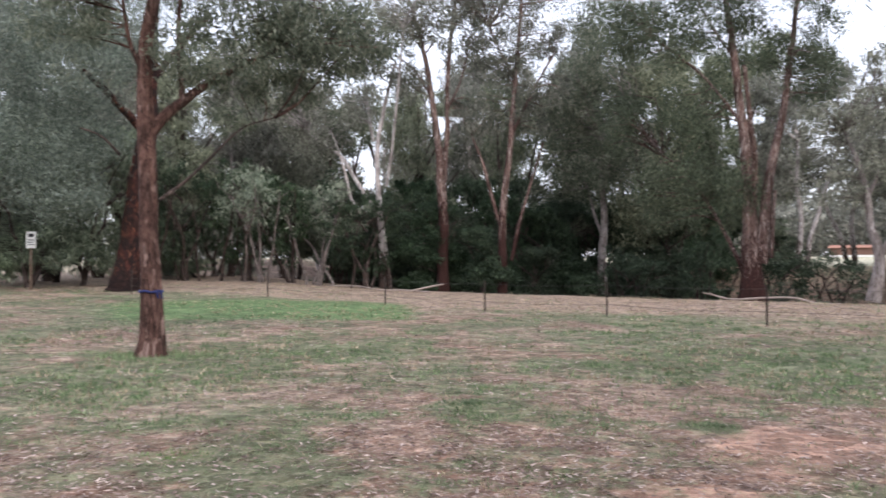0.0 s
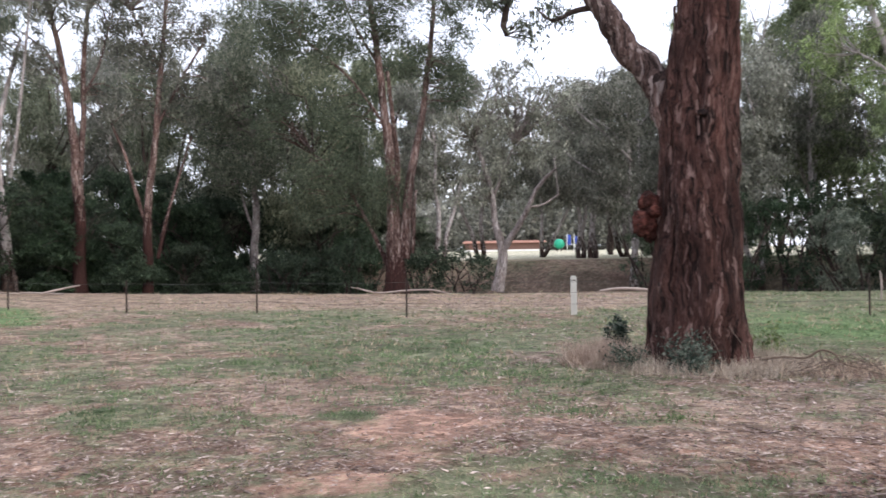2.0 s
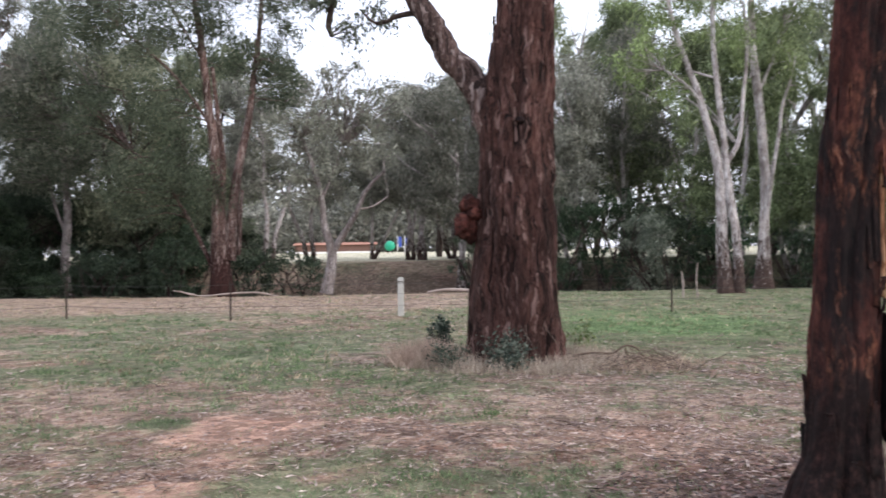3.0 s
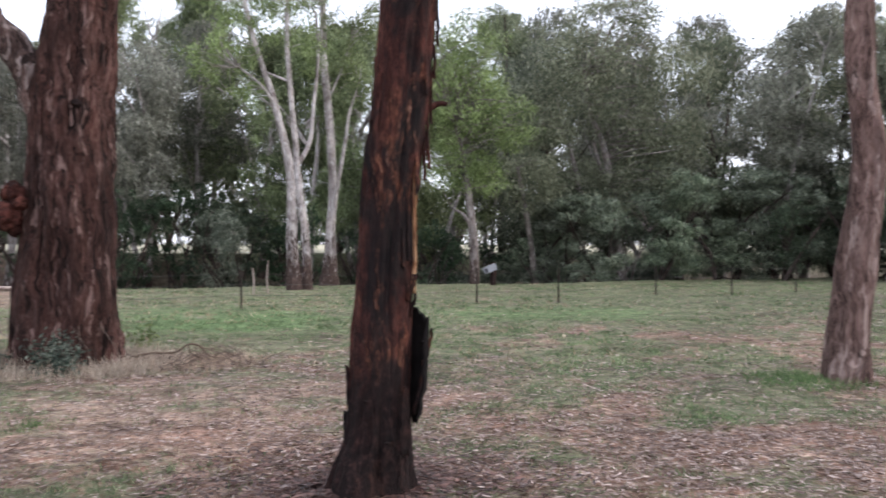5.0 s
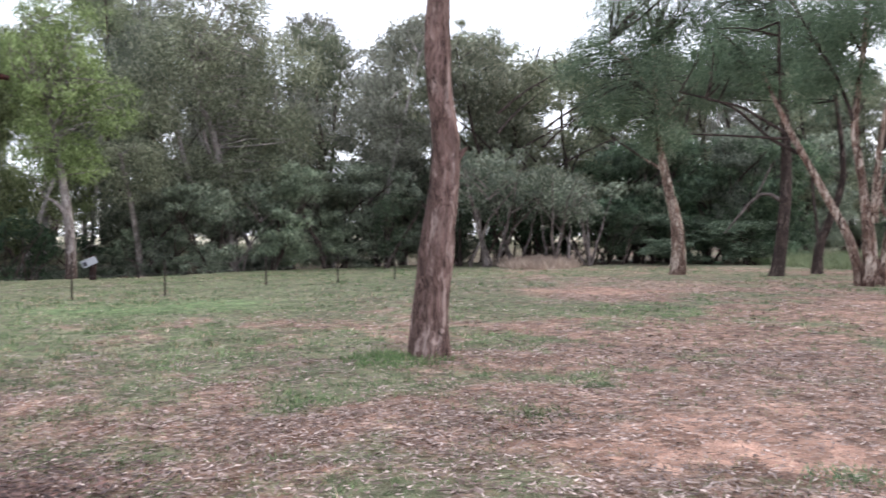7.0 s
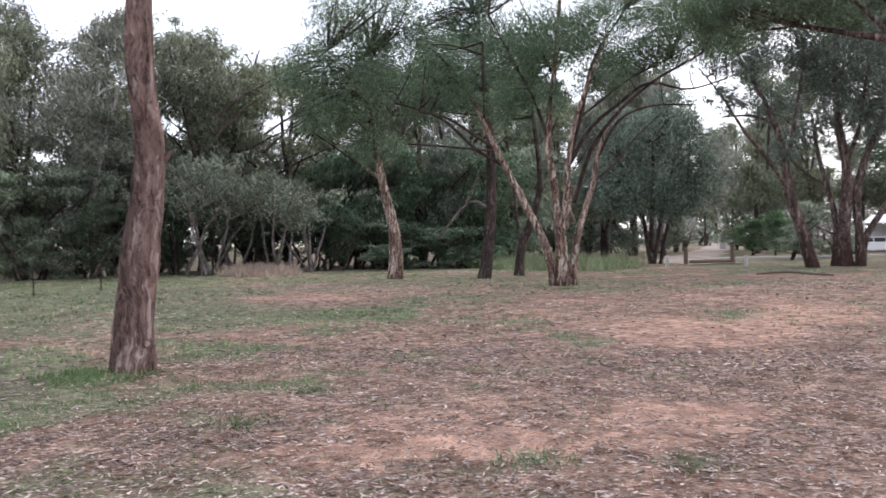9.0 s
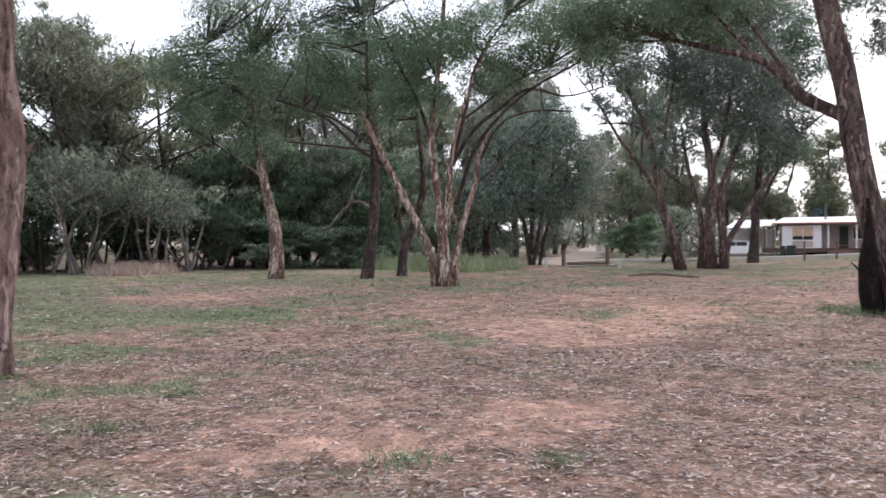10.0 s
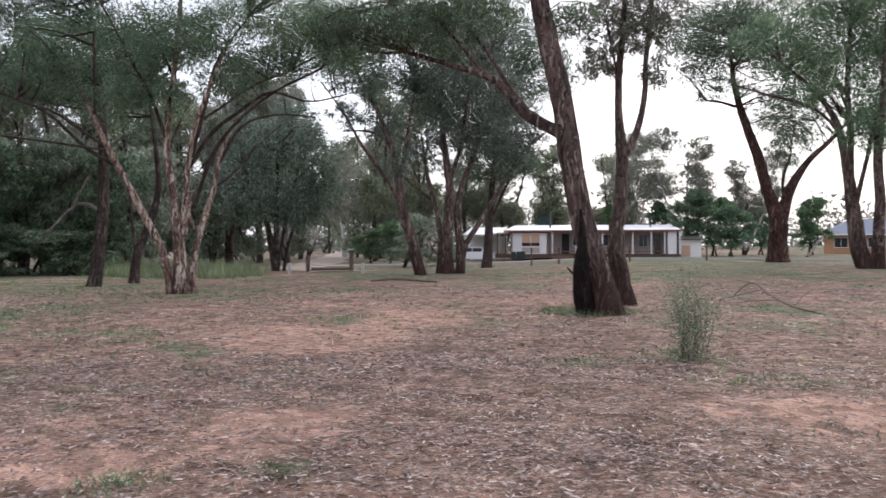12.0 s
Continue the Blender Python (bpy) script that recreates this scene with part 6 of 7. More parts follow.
for wz in (0.35, 0.65, 0.92):
    line = []
    for (ax, ay), (bx, by) in zip(POSTS[:-1], POSTS[1:]):
        for t in (0, 0.25, 0.5, 0.75):
            qx, qy = ax + (bx - ax) * t, ay + (by - ay) * t
            za, zb = float(height(ax, ay)), float(height(bx, by))
            line.append((qx, qy, za + (zb - za) * t + wz - 0.05 * math.sin(math.pi * t)))
    line.append((*POSTS[-1], float(height(*POSTS[-1])) + wz))
    v, f = tube(np.array(line), np.full(len(line), 0.0028), 4)
    tagged(new("fence_wire", mesh_from("fence_wire", v, f, WIRE)), "thin sagging strand of fence wire", "fence wire", group="fence wires")


def marker_post():
    x, y = 10.84, 20.14
    top = thing("marker_post", "weathered white timber marker post standing in grass", "post", (x, y, 0), -28)
    part("post", boxed(-0.082, 0.082, -0.082, 0.082, -0.1, 0.99, bevel=0.012), WHITE_PAINT, top)
    part("cap", boxed(-0.07, 0.07, -0.07, 0.07, 0.99, 1.02, bevel=0.01), WHITE_PAINT, top)
    bm = bmesh.new()
    for k, w in enumerate((0.05, 0.04, 0.045)):
        box(bm, -0.066 + 0.045 * k, -0.066 + 0.045 * k + w * 0.7, -0.086, -0.082, 0.88, 0.92)
    tagged(part("stencil_mark", bm, DARK_STEEL, top, "faded dark stencil mark"), kind="stuff")


marker_post()
SIGN_WHITE = plain("sign_white", (0.78, 0.78, 0.76), 0.5, 0, 0.05)
BOARD_GREY = plain("weathered_grey_board", (0.36, 0.37, 0.4), 0.7)
SIGN_INK = plain("sign_dark_ink", (0.05, 0.05, 0.06), 0.6)


def tall_sign():
    x, y = bearing(29.9, 42)
    top = thing("sign", "white rectangular sign with dark markings on a grey post", "sign", (x, y, float(height(x, y))), 29.9)
    part("pole", boxed(-0.05, 0.05, -0.05, 0.05, -0.1, 2.5, bevel=0.01), POST_WOOD, top)
    part("plate", boxed(-0.2, 0.2, -0.09, -0.06, 1.85, 2.6, bevel=0.008), SIGN_WHITE, top)
    for k, (a, b, c, d) in enumerate(((-0.1, 0.11, 2.36, 2.5), (-0.14, 0.14, 2.2, 2.24), (-0.14, 0.08, 2.1, 2.14), (-0.14, 0.12, 2.0, 2.03))):
        part("mark", boxed(a, b, -0.094, -0.09, c, d), SIGN_INK, top)


def tilted_sign():
    x, y = 32.85, 17.15
    top = thing("sign_board", "small white board nailed askew to a dark stump", "sign", (x, y, float(height(x, y))), -62)
    v, f = tube(np.array([(0.15, 0, -0.2), (0.12, 0, 0.3), (0.16, 0.02, 0.7), (0.1, 0, 1.0)]), (0.16, 0.13, 0.12, 0.1), 12, 0.3, 5)
    sub("stump", mesh_from("stump", v, f, BARK_BURNT, True), top)
    bm = boxed(-0.29, 0.29, -0.02, 0.02, -0.15, 0.15, bevel=0.006)
    bm.transform(Matrix.Translation((0.0, -0.16, 0.74)) @ Matrix.Rotation(radians(-24), 4, "Y"))
    part("board", bm, BOARD_GREY, top)
    bm = bmesh.new()
    box(bm, -0.25, -0.1, -0.025, -0.02, -0.1, 0.08)
    bm.transform(Matrix.Translation((0.0, -0.16, 0.74)) @ Matrix.Rotation(radians(-24), 4, "Y"))
    part("mark", bm, SIGN_INK, top)


tall_sign()
tilted_sign()

# ---- details of the nearest trees ----
RIBBON = plain("blue_ribbon", (0.014, 0.022, 0.1), 0.5)


def ribbon():
    x, y = -6.09, 14.33
    a = math.degrees(math.atan2(-x, y))
    top = thing("ribbon", "blue ribbon tied round a gum trunk", "ribbon", (x, y, 1.12), a)
    ring = [(0.02 + 0.195 * math.cos(k * math.pi / 12), 0.195 * math.sin(k * math.pi / 12), 0.01 * math.sin(k * 1.3)) for k in range(25)]
    v, f = tube(np.array(ring), np.full(25, 0.022), 6)
    sub("band", mesh_from("band", v, f, RIBBON, True), top)
    for dx in (0.1, 0.16):
        v, f = tube(curve_points(np.array([(dx, -0.19, 0.02), (dx + 0.02, -0.23, -0.03), (dx + 0.04, -0.22, -0.12)]), 8), np.linspace(0.022, 0.014, 8), 5)
        sub("tail", mesh_from("tail", v, f, RIBBON, True), top)


ribbon()
big_tree = [o for o in scene.collection.objects if o.get("label", "").startswith("massive old gum")][0]
burnt_tree = [o for o in scene.collection.objects if o.get("label", "").startswith("fire-blackened")][0]


def lump(center, radii, seed, rough=0.42):
    bm = bmesh.new()
    bmesh.ops.create_icosphere(bm, subdivisions=4, radius=1.0)
    for v in bm.verts:
        n = noise.fractal(v.co * 1.6 + Vector((seed, 0, 0)), 1.0, 2.0, 4) * rough + noise.noise(v.co * 5 + Vector((0, seed, 0))) * rough * 0.5
        v.co = Vector([c + r * p * (1 + n) for c, r, p in zip(center, radii, v.co)])
    for f in bm.faces:
        f.smooth = True
    return bm


BURL = bark("burl_bark", (0.01, 0.005, 0.004), (0.062, 0.02, 0.016), (0.16, 0.06, 0.046), 0.5, grain=4.0)
for centre, radii, sd in (((-0.74, -0.12, 2.03), (0.17, 0.18, 0.2), 1.0), ((-0.67, -0.14, 2.33), (0.145, 0.15, 0.14), 4.0), ((-0.6, -0.18, 2.2), (0.12, 0.13, 0.11), 6.0), ((-0.66, -0.08, 1.86), (0.09, 0.1, 0.1), 8.0)):
    part("burl", lump(centre, radii, sd, 0.3), BURL, big_tree, "knobbly dark red burl")
part("knot", lump((0.1, -0.53, 3.5), (0.07, 0.05, 0.05), 7.0), BARK_BURNT, big_tree, "small dark knot hole")


def bark_strip(parent, angle, z0, z1, base_r, lift, width, seed, material, cx=0.08, label=""):
    """A loose strip of bark that curls away from the trunk, with thickness."""
    rs = np.random.RandomState(seed)
    n, m = 14, 6
    outer, inner = [], []
    for i in range(n):
        t = i / (n - 1)
        z = z0 + (z1 - z0) * t
        r = base_r + lift * math.sin(t * math.pi * 0.55) ** 1.5 + rs.uniform(-0.006, 0.006)
        w = width * (1 - 0.5 * t ** 3) * rs.uniform(0.85, 1.1)
        for j in range(m):
            a = angle + w * (j / (m - 1) - 0.5)
            outer.append((cx + r * math.cos(a), r * math.sin(a), z + rs.uniform(-0.012, 0.012)))
            inner.append((cx + (r - 0.018) * math.cos(a), (r - 0.018) * math.sin(a), z))
    v = np.array(outer + inner)
    k = n * m
    F = []
    for i in range(n - 1):
        for j in range(m - 1):
            q = i * m + j
            F.append((q, q + 1, q + m + 1, q + m))
            F.append((k + q, k + q + m, k + q + m + 1, k + q + 1))
    for i in range(n - 1):
        for j in (0, m - 1):
            q = i * m + j
            F.append((q, q + m, k + q + m, k + q))
    for j in range(m - 1):
        for i in (0, n - 1):
            q = i * m + j
            F.append((q, k + q, k + q + 1, q + 1))
    return sub("bark_strip", mesh_from("bark_strip", v, np.array(F), material, True), parent, label)


def bark_shell(parent, cx, cy, r, z0, z1, a0, a1, material, label):
    """A curled sheet of bark with an arched top, standing off the trunk and hollow behind."""
    rs = np.random.RandomState(9)
    n, m = 16, 22
    wob = rs.uniform(-0.012, 0.012, (n, m))
    rag = rs.uniform(-0.05, 0.03, m)
    V = []
    for off in (0.0, -0.016):
        for i in range(n):
            t = i / (n - 1)
            for j in range(m):
                u = j / (m - 1)
                a = radians(a0 + (a1 - a0) * u)
                top = z1 - 0.26 * abs(2 * u - 0.9) ** 2.2 + rag[j] * t
                low = z0 + rag[(j * 7) % m]
                rr = (r + off) * (0.5 + 0.5 * math.sin(math.pi * min(0.5, 0.06 + t * 0.6))) + wob[i, j]
                V.append((cx + rr * math.cos(a), cy + rr * math.sin(a), low + (top - low) * t))
    k = n * m
    F = []
    for i in range(n - 1):
        for j in range(m - 1):
            q = i * m + j
            F += [(q, q + 1, q + m + 1, q + m), (k + q, k + q + m, k + q + m + 1, k + q + 1)]
    for i in range(n - 1):
        for j in (0, m - 1):
            q = i * m + j
            F.append((q, q + m, k + q + m, k + q))
    for j in range(m - 1):
        for i in (0, n - 1):
            q = i * m + j
            F.append((q, k + q, k + q + 1, q + 1))
    return sub("bark_shell", mesh_from("bark_shell", np.array(V), np.array(F), material, True), parent, label)


# charred sheet; the dark of its hollow is put into the colour
bark_shell(burnt_tree, 0.222, -0.03, 0.15, 0.46, 1.17, -34, 172, CHAR, "curled charred sheet of bark, its hollow's shade in the black")
bark_strip(burnt_tree, -0.12, 0.78, 1.06, 0.27, 0.05, 0.1, 2, BARK_BURNT)
bark_strip(burnt_tree, -0.3, 0.5, 0.86, 0.22, 0.06, 0.16, 3, BARK_BURNT)
bark_strip(burnt_tree, -0.1, 1.1, 1.31, 0.17, 0.04, 0.16, 21, BARK_BURNT)
bark_strip(burnt_tree, -0.9, 0.25, 0.7, 0.222, 0.012, 0.35, 12, BARK_BURNT)
bark_strip(burnt_tree, -2.0, 0.2, 0.62, 0.226, 0.01, 0.4, 13, BARK_BURNT)
bark_strip(burnt_tree, -1.4, 0.0, 0.36, 0.255, 0.012, 0.5, 14, BARK_BURNT)
bark_strip(burnt_tree, 3.35, 0.3, 0.82, 0.222, 0.035, 0.3, 4, BARK_BURNT)
bark_strip(burnt_tree, 3.0, 0.1, 0.5, 0.245, 0.03, 0.35, 5, CHAR)
bark_strip(burnt_tree, -0.5, 1.25, 1.42, 0.188, 0.05, 0.2, 6, BARK_BURNT)
ORANGE_WOOD = bark("exposed_orange_wood", (0.16, 0.07, 0.035), (0.36, 0.19, 0.1), (0.55, 0.36, 0.22), 0.4)
bark_strip(burnt_tree, -0.45, 1.3, 2.3, 0.193, 0.006, 0.14, 7, ORANGE_WOOD, 0.115, "long strip of exposed orange wood")


def loose_bark(parent, profile, count, z_low, z_high, width, lift, material, seed):
    """Shaggy strips hanging off a trunk, along its profile of (sideways, height, radius)."""
    rs = np.random.RandomState(seed)
    p = np.array(profile)
    for k in range(count):
        z0 = rs.uniform(z_low, z_high)
        z1 = z0 + rs.uniform(0.3, 0.9)
        zm = (z0 + z1) / 2
        side = rs.choice((-2.9, -2.5, -0.6, -0.2, -1.2, -1.9)) + rs.uniform(-0.25, 0.25)
        r = float(np.interp(zm, p[:, 1], p[:, 2])) * 0.97
        bark_strip(parent, side, z1, z0, r, lift * rs.uniform(0.4, 1.2), width * rs.uniform(0.5, 1.2) / r, seed + k, material, float(np.interp(zm, p[:, 1], p[:, 0])))


loose_bark(big_tree, [(-0.01, 0.2, 0.70), (-0.02, 0.67, 0.644), (-0.01, 1.29, 0.605), (0.03, 2.08, 0.57), (0.06, 2.86, 0.539), (0.07, 3.64, 0.523), (0.12, 4.42, 0.484), (0.19, 5.04, 0.461)], 30, 0.2, 4.4, 0.09, 0.024, BARK_RED, 300)
loose_bark(burnt_tree, [(0.03, 0.32, 0.21), (0.058, 0.99, 0.183), (0.09, 1.73, 0.168), (0.18, 2.47, 0.18), (0.25, 3.21, 0.185), (0.29, 3.66, 0.175)], 22, 1.3, 3.2, 0.045, 0.018, BARK_BURNT, 350)

# ---- small plants ----
def shrub(x, y, h, w, n, leaf_, size, label, seed, category="shrub", stems=6, name="shrub"):
    rs = np.random.RandomState(seed)
    top = thing(name, label, category, (x, y, float(height(x, y))))
    P, S = [], []
    for k in range(stems):
        a = rs.uniform(0, 6.28)
        e = np.array([math.cos(a) * w * rs.uniform(0.1, 0.5), math.sin(a) * w * rs.uniform(0.1, 0.5), h * rs.uniform(0.6, 1.0)])
        b0 = np.array([e[0] * 0.35, e[1] * 0.35, -0.03]) + rs.normal(size=3) * (0.06 * w, 0.06 * w, 0)
        q = curve_points(np.array([b0, e * 0.5 + rs.normal(size=3) * 0.08 * w, e]), 8)
        S.append(tube(q, np.linspace(0.005, 0.0015, 8) * (0.5 + h), 4))
        i = rs.randint(1, 8, n // stems)
        P.append(q[i] + rs.normal(size=(n // stems, 3)) * 0.12 * w)
    v, f = joined(S)
    tagged(sub("stem_growth", mesh_from("stem_growth", v, f, TWIG_WOOD), top), kind="stuff")
    P = np.vstack(P)
    P[:, 2] = np.maximum(P[:, 2], 0.03)
    v, f = leaf_quads(rs, P, size, size * 0.42, 0.1)
    tagged(sub("foliage", mesh_from("foliage", v, f, leaf_), top), kind="stuff")


LEAF_WEED = leafy("dark_weed_leaves", (0.03, 0.05, 0.035), (0.06, 0.09, 0.065), (0.22, 0.25, 0.2))
LEAF_SAPLING = leafy("sapling_leaves", (0.11, 0.165, 0.095), (0.2, 0.275, 0.165), (0.31, 0.39, 0.25))
shrub(7.21, 11.79, 0.55, 0.42, 620, LEAF_WEED, 0.09, "small dark leafy weed with pale tips in dry grass", 1, stems=5)
shrub(6.85, 9.4, 0.42, 0.75, 1100, LEAF_WEED, 0.07, "low dark bush growing against the big trunk", 2, stems=9)
shrub(6.4, 10.15, 0.28, 0.6, 700, LEAF_WEED, 0.06, "low dark bush in dry grass at the trunk's foot", 3, stems=8)
shrub(9.3, 10.9, 0.4, 0.5, 120, LEAF_LIME, 0.09, "small light green weed beside the big trunk", 4, stems=5)
shrub(7.35, -10.55, 1.18, 0.98, 4200, LEAF_SAPLING, 0.04, "wispy green sapling growing from leaf litter", 5, "sapling", 15, "sapling")
GRASS_DRY = leafy("dry_grass_blades", (0.28, 0.2, 0.15), (0.42, 0.32, 0.25), (0.55, 0.44, 0.35), 0.2)
GRASS_GREEN = leafy("green_grass_blades", (0.07, 0.115, 0.052), (0.13, 0.2, 0.09), (0.24, 0.32, 0.162), 0.45)
LITTER = leafy("fallen_gum_leaves", (0.07, 0.041, 0.033), (0.215, 0.143, 0.116), (0.45, 0.355, 0.305), 0.05)


def blades(rs, x, y, length, width, lean):
    """Upright blades, one triangle each."""
    n = len(x)
    z = height(x, y) - 0.01
    a = rs.uniform(0, 6.28, n)
    L = length * rs.uniform(0.5, 1.3, n)
    b = rs.uniform(0, 6.28, n)
    k = lean * rs.uniform(0.2, 1.3, n) * L
    w = width * rs.uniform(0.6, 1.3, n) / 2
    p = np.stack([x, y, z], 1)
    s = np.stack([np.cos(a) * w, np.sin(a) * w, 0 * w], 1)
    t = p + np.stack([np.cos(b) * k, np.sin(b) * k, np.sqrt(np.maximum(L * L - k * k, 0.1 * L * L))], 1)
    return np.stack([p - s, p + s, t], 1).reshape(-1, 3), np.arange(3 * n).reshape(n, 3)


def tuft_ring(cx, cy, r0, r1, n, length, material, label, seed, name="dry_grass", squash=1.0):
    rs = np.random.RandomState(seed)
    a, r = rs.uniform(0, 6.28, n), rs.uniform(r0, r1, n)
    v, f = blades(rs, cx + np.cos(a) * r, cy + np.sin(a) * r * squash, length, max(0.013, 0.0009 * math.hypot(cx, cy)), 0.7)
    tagged(new(name, mesh_from(name, v, f, material)), label, "grass", kind="stuff")


tuft_ring(7.5, 10.1, 0.75, 1.6, 5200, 0.22, GRASS_DRY, "dry straw-coloured grass round the big trunk", 1)
tuft_ring(6.3, 10.7, 0.0, 0.6, 2600, 0.38, GRASS_DRY, "tall dry grass clump beside the big trunk", 2)
tuft_ring(8.6, 8.8, 0.2, 1.0, 1500, 0.14, GRASS_DRY, "dry grass matted with twigs beside the big trunk", 3)
tuft_ring(11.2, 1.3, 0.1, 0.75, 1500, 0.11, GRASS_GREEN, "fresh green grass at a gum's foot", 4, "green_grass")
tuft_ring(47, -1.0, 0.0, 4.5, 7000, 0.6, GRASS_DRY, "pale tall dry grass on the bank", 5, squash=0.5)
tuft_ring(13.9, -15.6, 0.3, 1.2, 1500, 0.15, GRASS_GREEN, "green grass round a leaning gum", 6, "green_grass")
tuft_ring(-5.9, 14.1, 0.35, 1.1, 1200, 0.12, GRASS_GREEN, "thin grass round a young gum", 7, "green_grass")
tuft_ring(50, -18, 0.0, 8, 5000, 0.6, GRASS_GREEN, "long pale green grass beside the track", 8, "green_grass", 0.6)
GRASS_PALE = leafy("pale_green_grass_blades", (0.2, 0.235, 0.13), (0.32, 0.365, 0.22), (0.46, 0.5, 0.33), 0.45)
tuft_ring(45.5, -17.5, 0.0, 6.0, 9000, 0.8, GRASS_PALE, "long pale green grass along the shaded bank", 9, "green_grass", 0.7)
TUFTS = [(5.60, -3.44), (6.08, -2.45), (4.90, 6.91), (4.19, 7.65), (2.07, 8.31), (-2.70, 6.73), (-0.37, 9.60), (7.84, -0.39), (9.43, -1.12), (12.37, -19.93)]
for k, (gx, gy) in enumerate(TUFTS):
    tuft_ring(gx, gy, 0.0, 0.3 + 0.05 * (k % 4), 420 + 60 * (k % 3), 0.055, GRASS_GREEN, "small tuft of green grass in bare dirt", 40 + k, "green_grass")


def scatter(seed, n, r0, r1, power):
    rs = np.random.RandomState(seed)
    r = (rs.uniform(r0 ** power, r1 ** power, n)) ** (1 / power)
    a = np.radians(rs.uniform(-168, 40, n))
    return rs, -np.sin(a) * r, np.cos(a) * r


def tufted(seed, n, r0, r1, power, each, spread):
    """Blade places gathered in small tufts, and each blade's share of the full length."""
    rs, x, y = scatter(seed, n // each, r0, r1, power)
    size = rs.uniform(0.55, 1.5, len(x))
    x, y, size = np.repeat(x, each), np.repeat(y, each), np.repeat(size, each)
    k = spread * size
    return rs, x + rs.normal(size=len(x)) * k, y + rs.normal(size=len(x)) * k, size


def lawn():
    V = []
    for seed, n, r0, r1, L, W in ((11, 190000, 2.0, 9.0, 0.05, 0.007), (12, 190000, 8.0, 20, 0.07, 0.013), (13, 120000, 19, 46, 0.075, 0.03)):
        rs, x, y, size = tufted(seed, n, r0, r1, 1.6, 16, 0.02 + 0.0032 * r0)
        n = len(x)
        g, b, s, p, fresh = cover(x, y)
        e = 0.587 * x + 0.81 * y
        keep = (rs.rand(n) < 0.08 + 0.9 * np.maximum(g, fresh) ** 1.2) & (e < 36) & (rs.rand(n) > 0.75 * b)
        V.append(blades(rs, x[keep], y[keep], L * size[keep], W, 0.75))
    v, f = joined(V)
    tagged(new("grass", mesh_from("grass", v, f, GRASS_GREEN)), "short patchy grey-green grass", "grass", kind="stuff")
    V = []
    for seed, n, r0, r1, L, W in ((14, 90000, 2.0, 12.0, 0.055, 0.007), (15, 130000, 11, 46, 0.09, 0.022)):
        rs, x, y, size = tufted(seed, n, r0, r1, 1.7, 10, 0.02 + 0.003 * r0)
        n = len(x)
        g, b, s, p, fresh = cover(x, y)
        e = 0.587 * x + 0.81 * y
        keep = (rs.rand(n) < 0.16 + 0.6 * s) & (e < 36.5) & (rs.rand(n) > 0.8 * b)
        V.append(blades(rs, x[keep], y[keep], L * size[keep], W, 0.85))
    v, f = joined(V)
    tagged(new("straw", mesh_from("straw", v, f, GRASS_DRY)), "scattered dry straw-coloured grass", "grass", kind="stuff")


def leaf_litter():
    V = []
    for seed, n, r0, r1, L, W, simple in ((21, 60000, 2.0, 8.0, 0.068, 0.0145, False), (22, 165000, 2.2, 13.0, 0.066, 0.0145, True), (23, 110000, 11, 34, 0.1, 0.024, True)):
        rs, x, y = scatter(seed, n, r0, r1, 1.5)
        g, b, s, p, fresh = cover(x, y)
        clump = lattice(x, y, 0.5, 31) * 0.6 + lattice(x, y, 1.7, 32) * 0.4
        keep = rs.rand(n) < np.clip((1.0 - 0.5 * g - 0.55 * b - 0.7 * fresh) * (0.38 + 0.62 * step(x, 2, 8)) * (0.35 + 1.2 * clump), 0, 1)
        x, y = x[keep], y[keep]
        m = len(x)
        a = rs.uniform(0, 6.28, m)
        d = np.stack([np.cos(a), np.sin(a), rs.uniform(-0.18, 0.3, m)], 1)
        s2 = np.stack([-np.sin(a), np.cos(a), rs.uniform(-0.7, 0.7, m)], 1)
        q = np.stack([x, y, height(x, y) + (lattice(x, y, 0.9, 21) - 0.5) * 0.035 + (lattice(x, y, 3.5, 22) - 0.5) * 0.07 * step(np.hypot(x, y), 3, 9) + 0.008 + rs.uniform(0, 0.02, m)], 1)
        l, w = L * rs.uniform(0.5, 1.3, (m, 1)), W * rs.uniform(0.6, 1.4, (m, 1))
        if simple:
            V.append((np.stack([q + s2 * w / 2, q + d * l, q - s2 * w / 2], 1).reshape(-1, 3), np.arange(3 * m).reshape(m, 3)))
        else:
            mid = q + d * l * 0.45
            t = np.stack([q, mid + s2 * w / 2, q + d * l, mid - s2 * w / 2], 1).reshape(-1, 3)
            o = np.arange(m)[:, None] * 4
            V.append((t, np.vstack([o + (0, 1, 2), o + (0, 2, 3)])))
    v, f = joined(V)
    tagged(new("leaf_litter", mesh_from("leaf_litter", v, f, LITTER)), "pinkish-brown fallen gum leaves and bark flakes", "leaf litter", kind="stuff")


lawn()
leaf_litter()


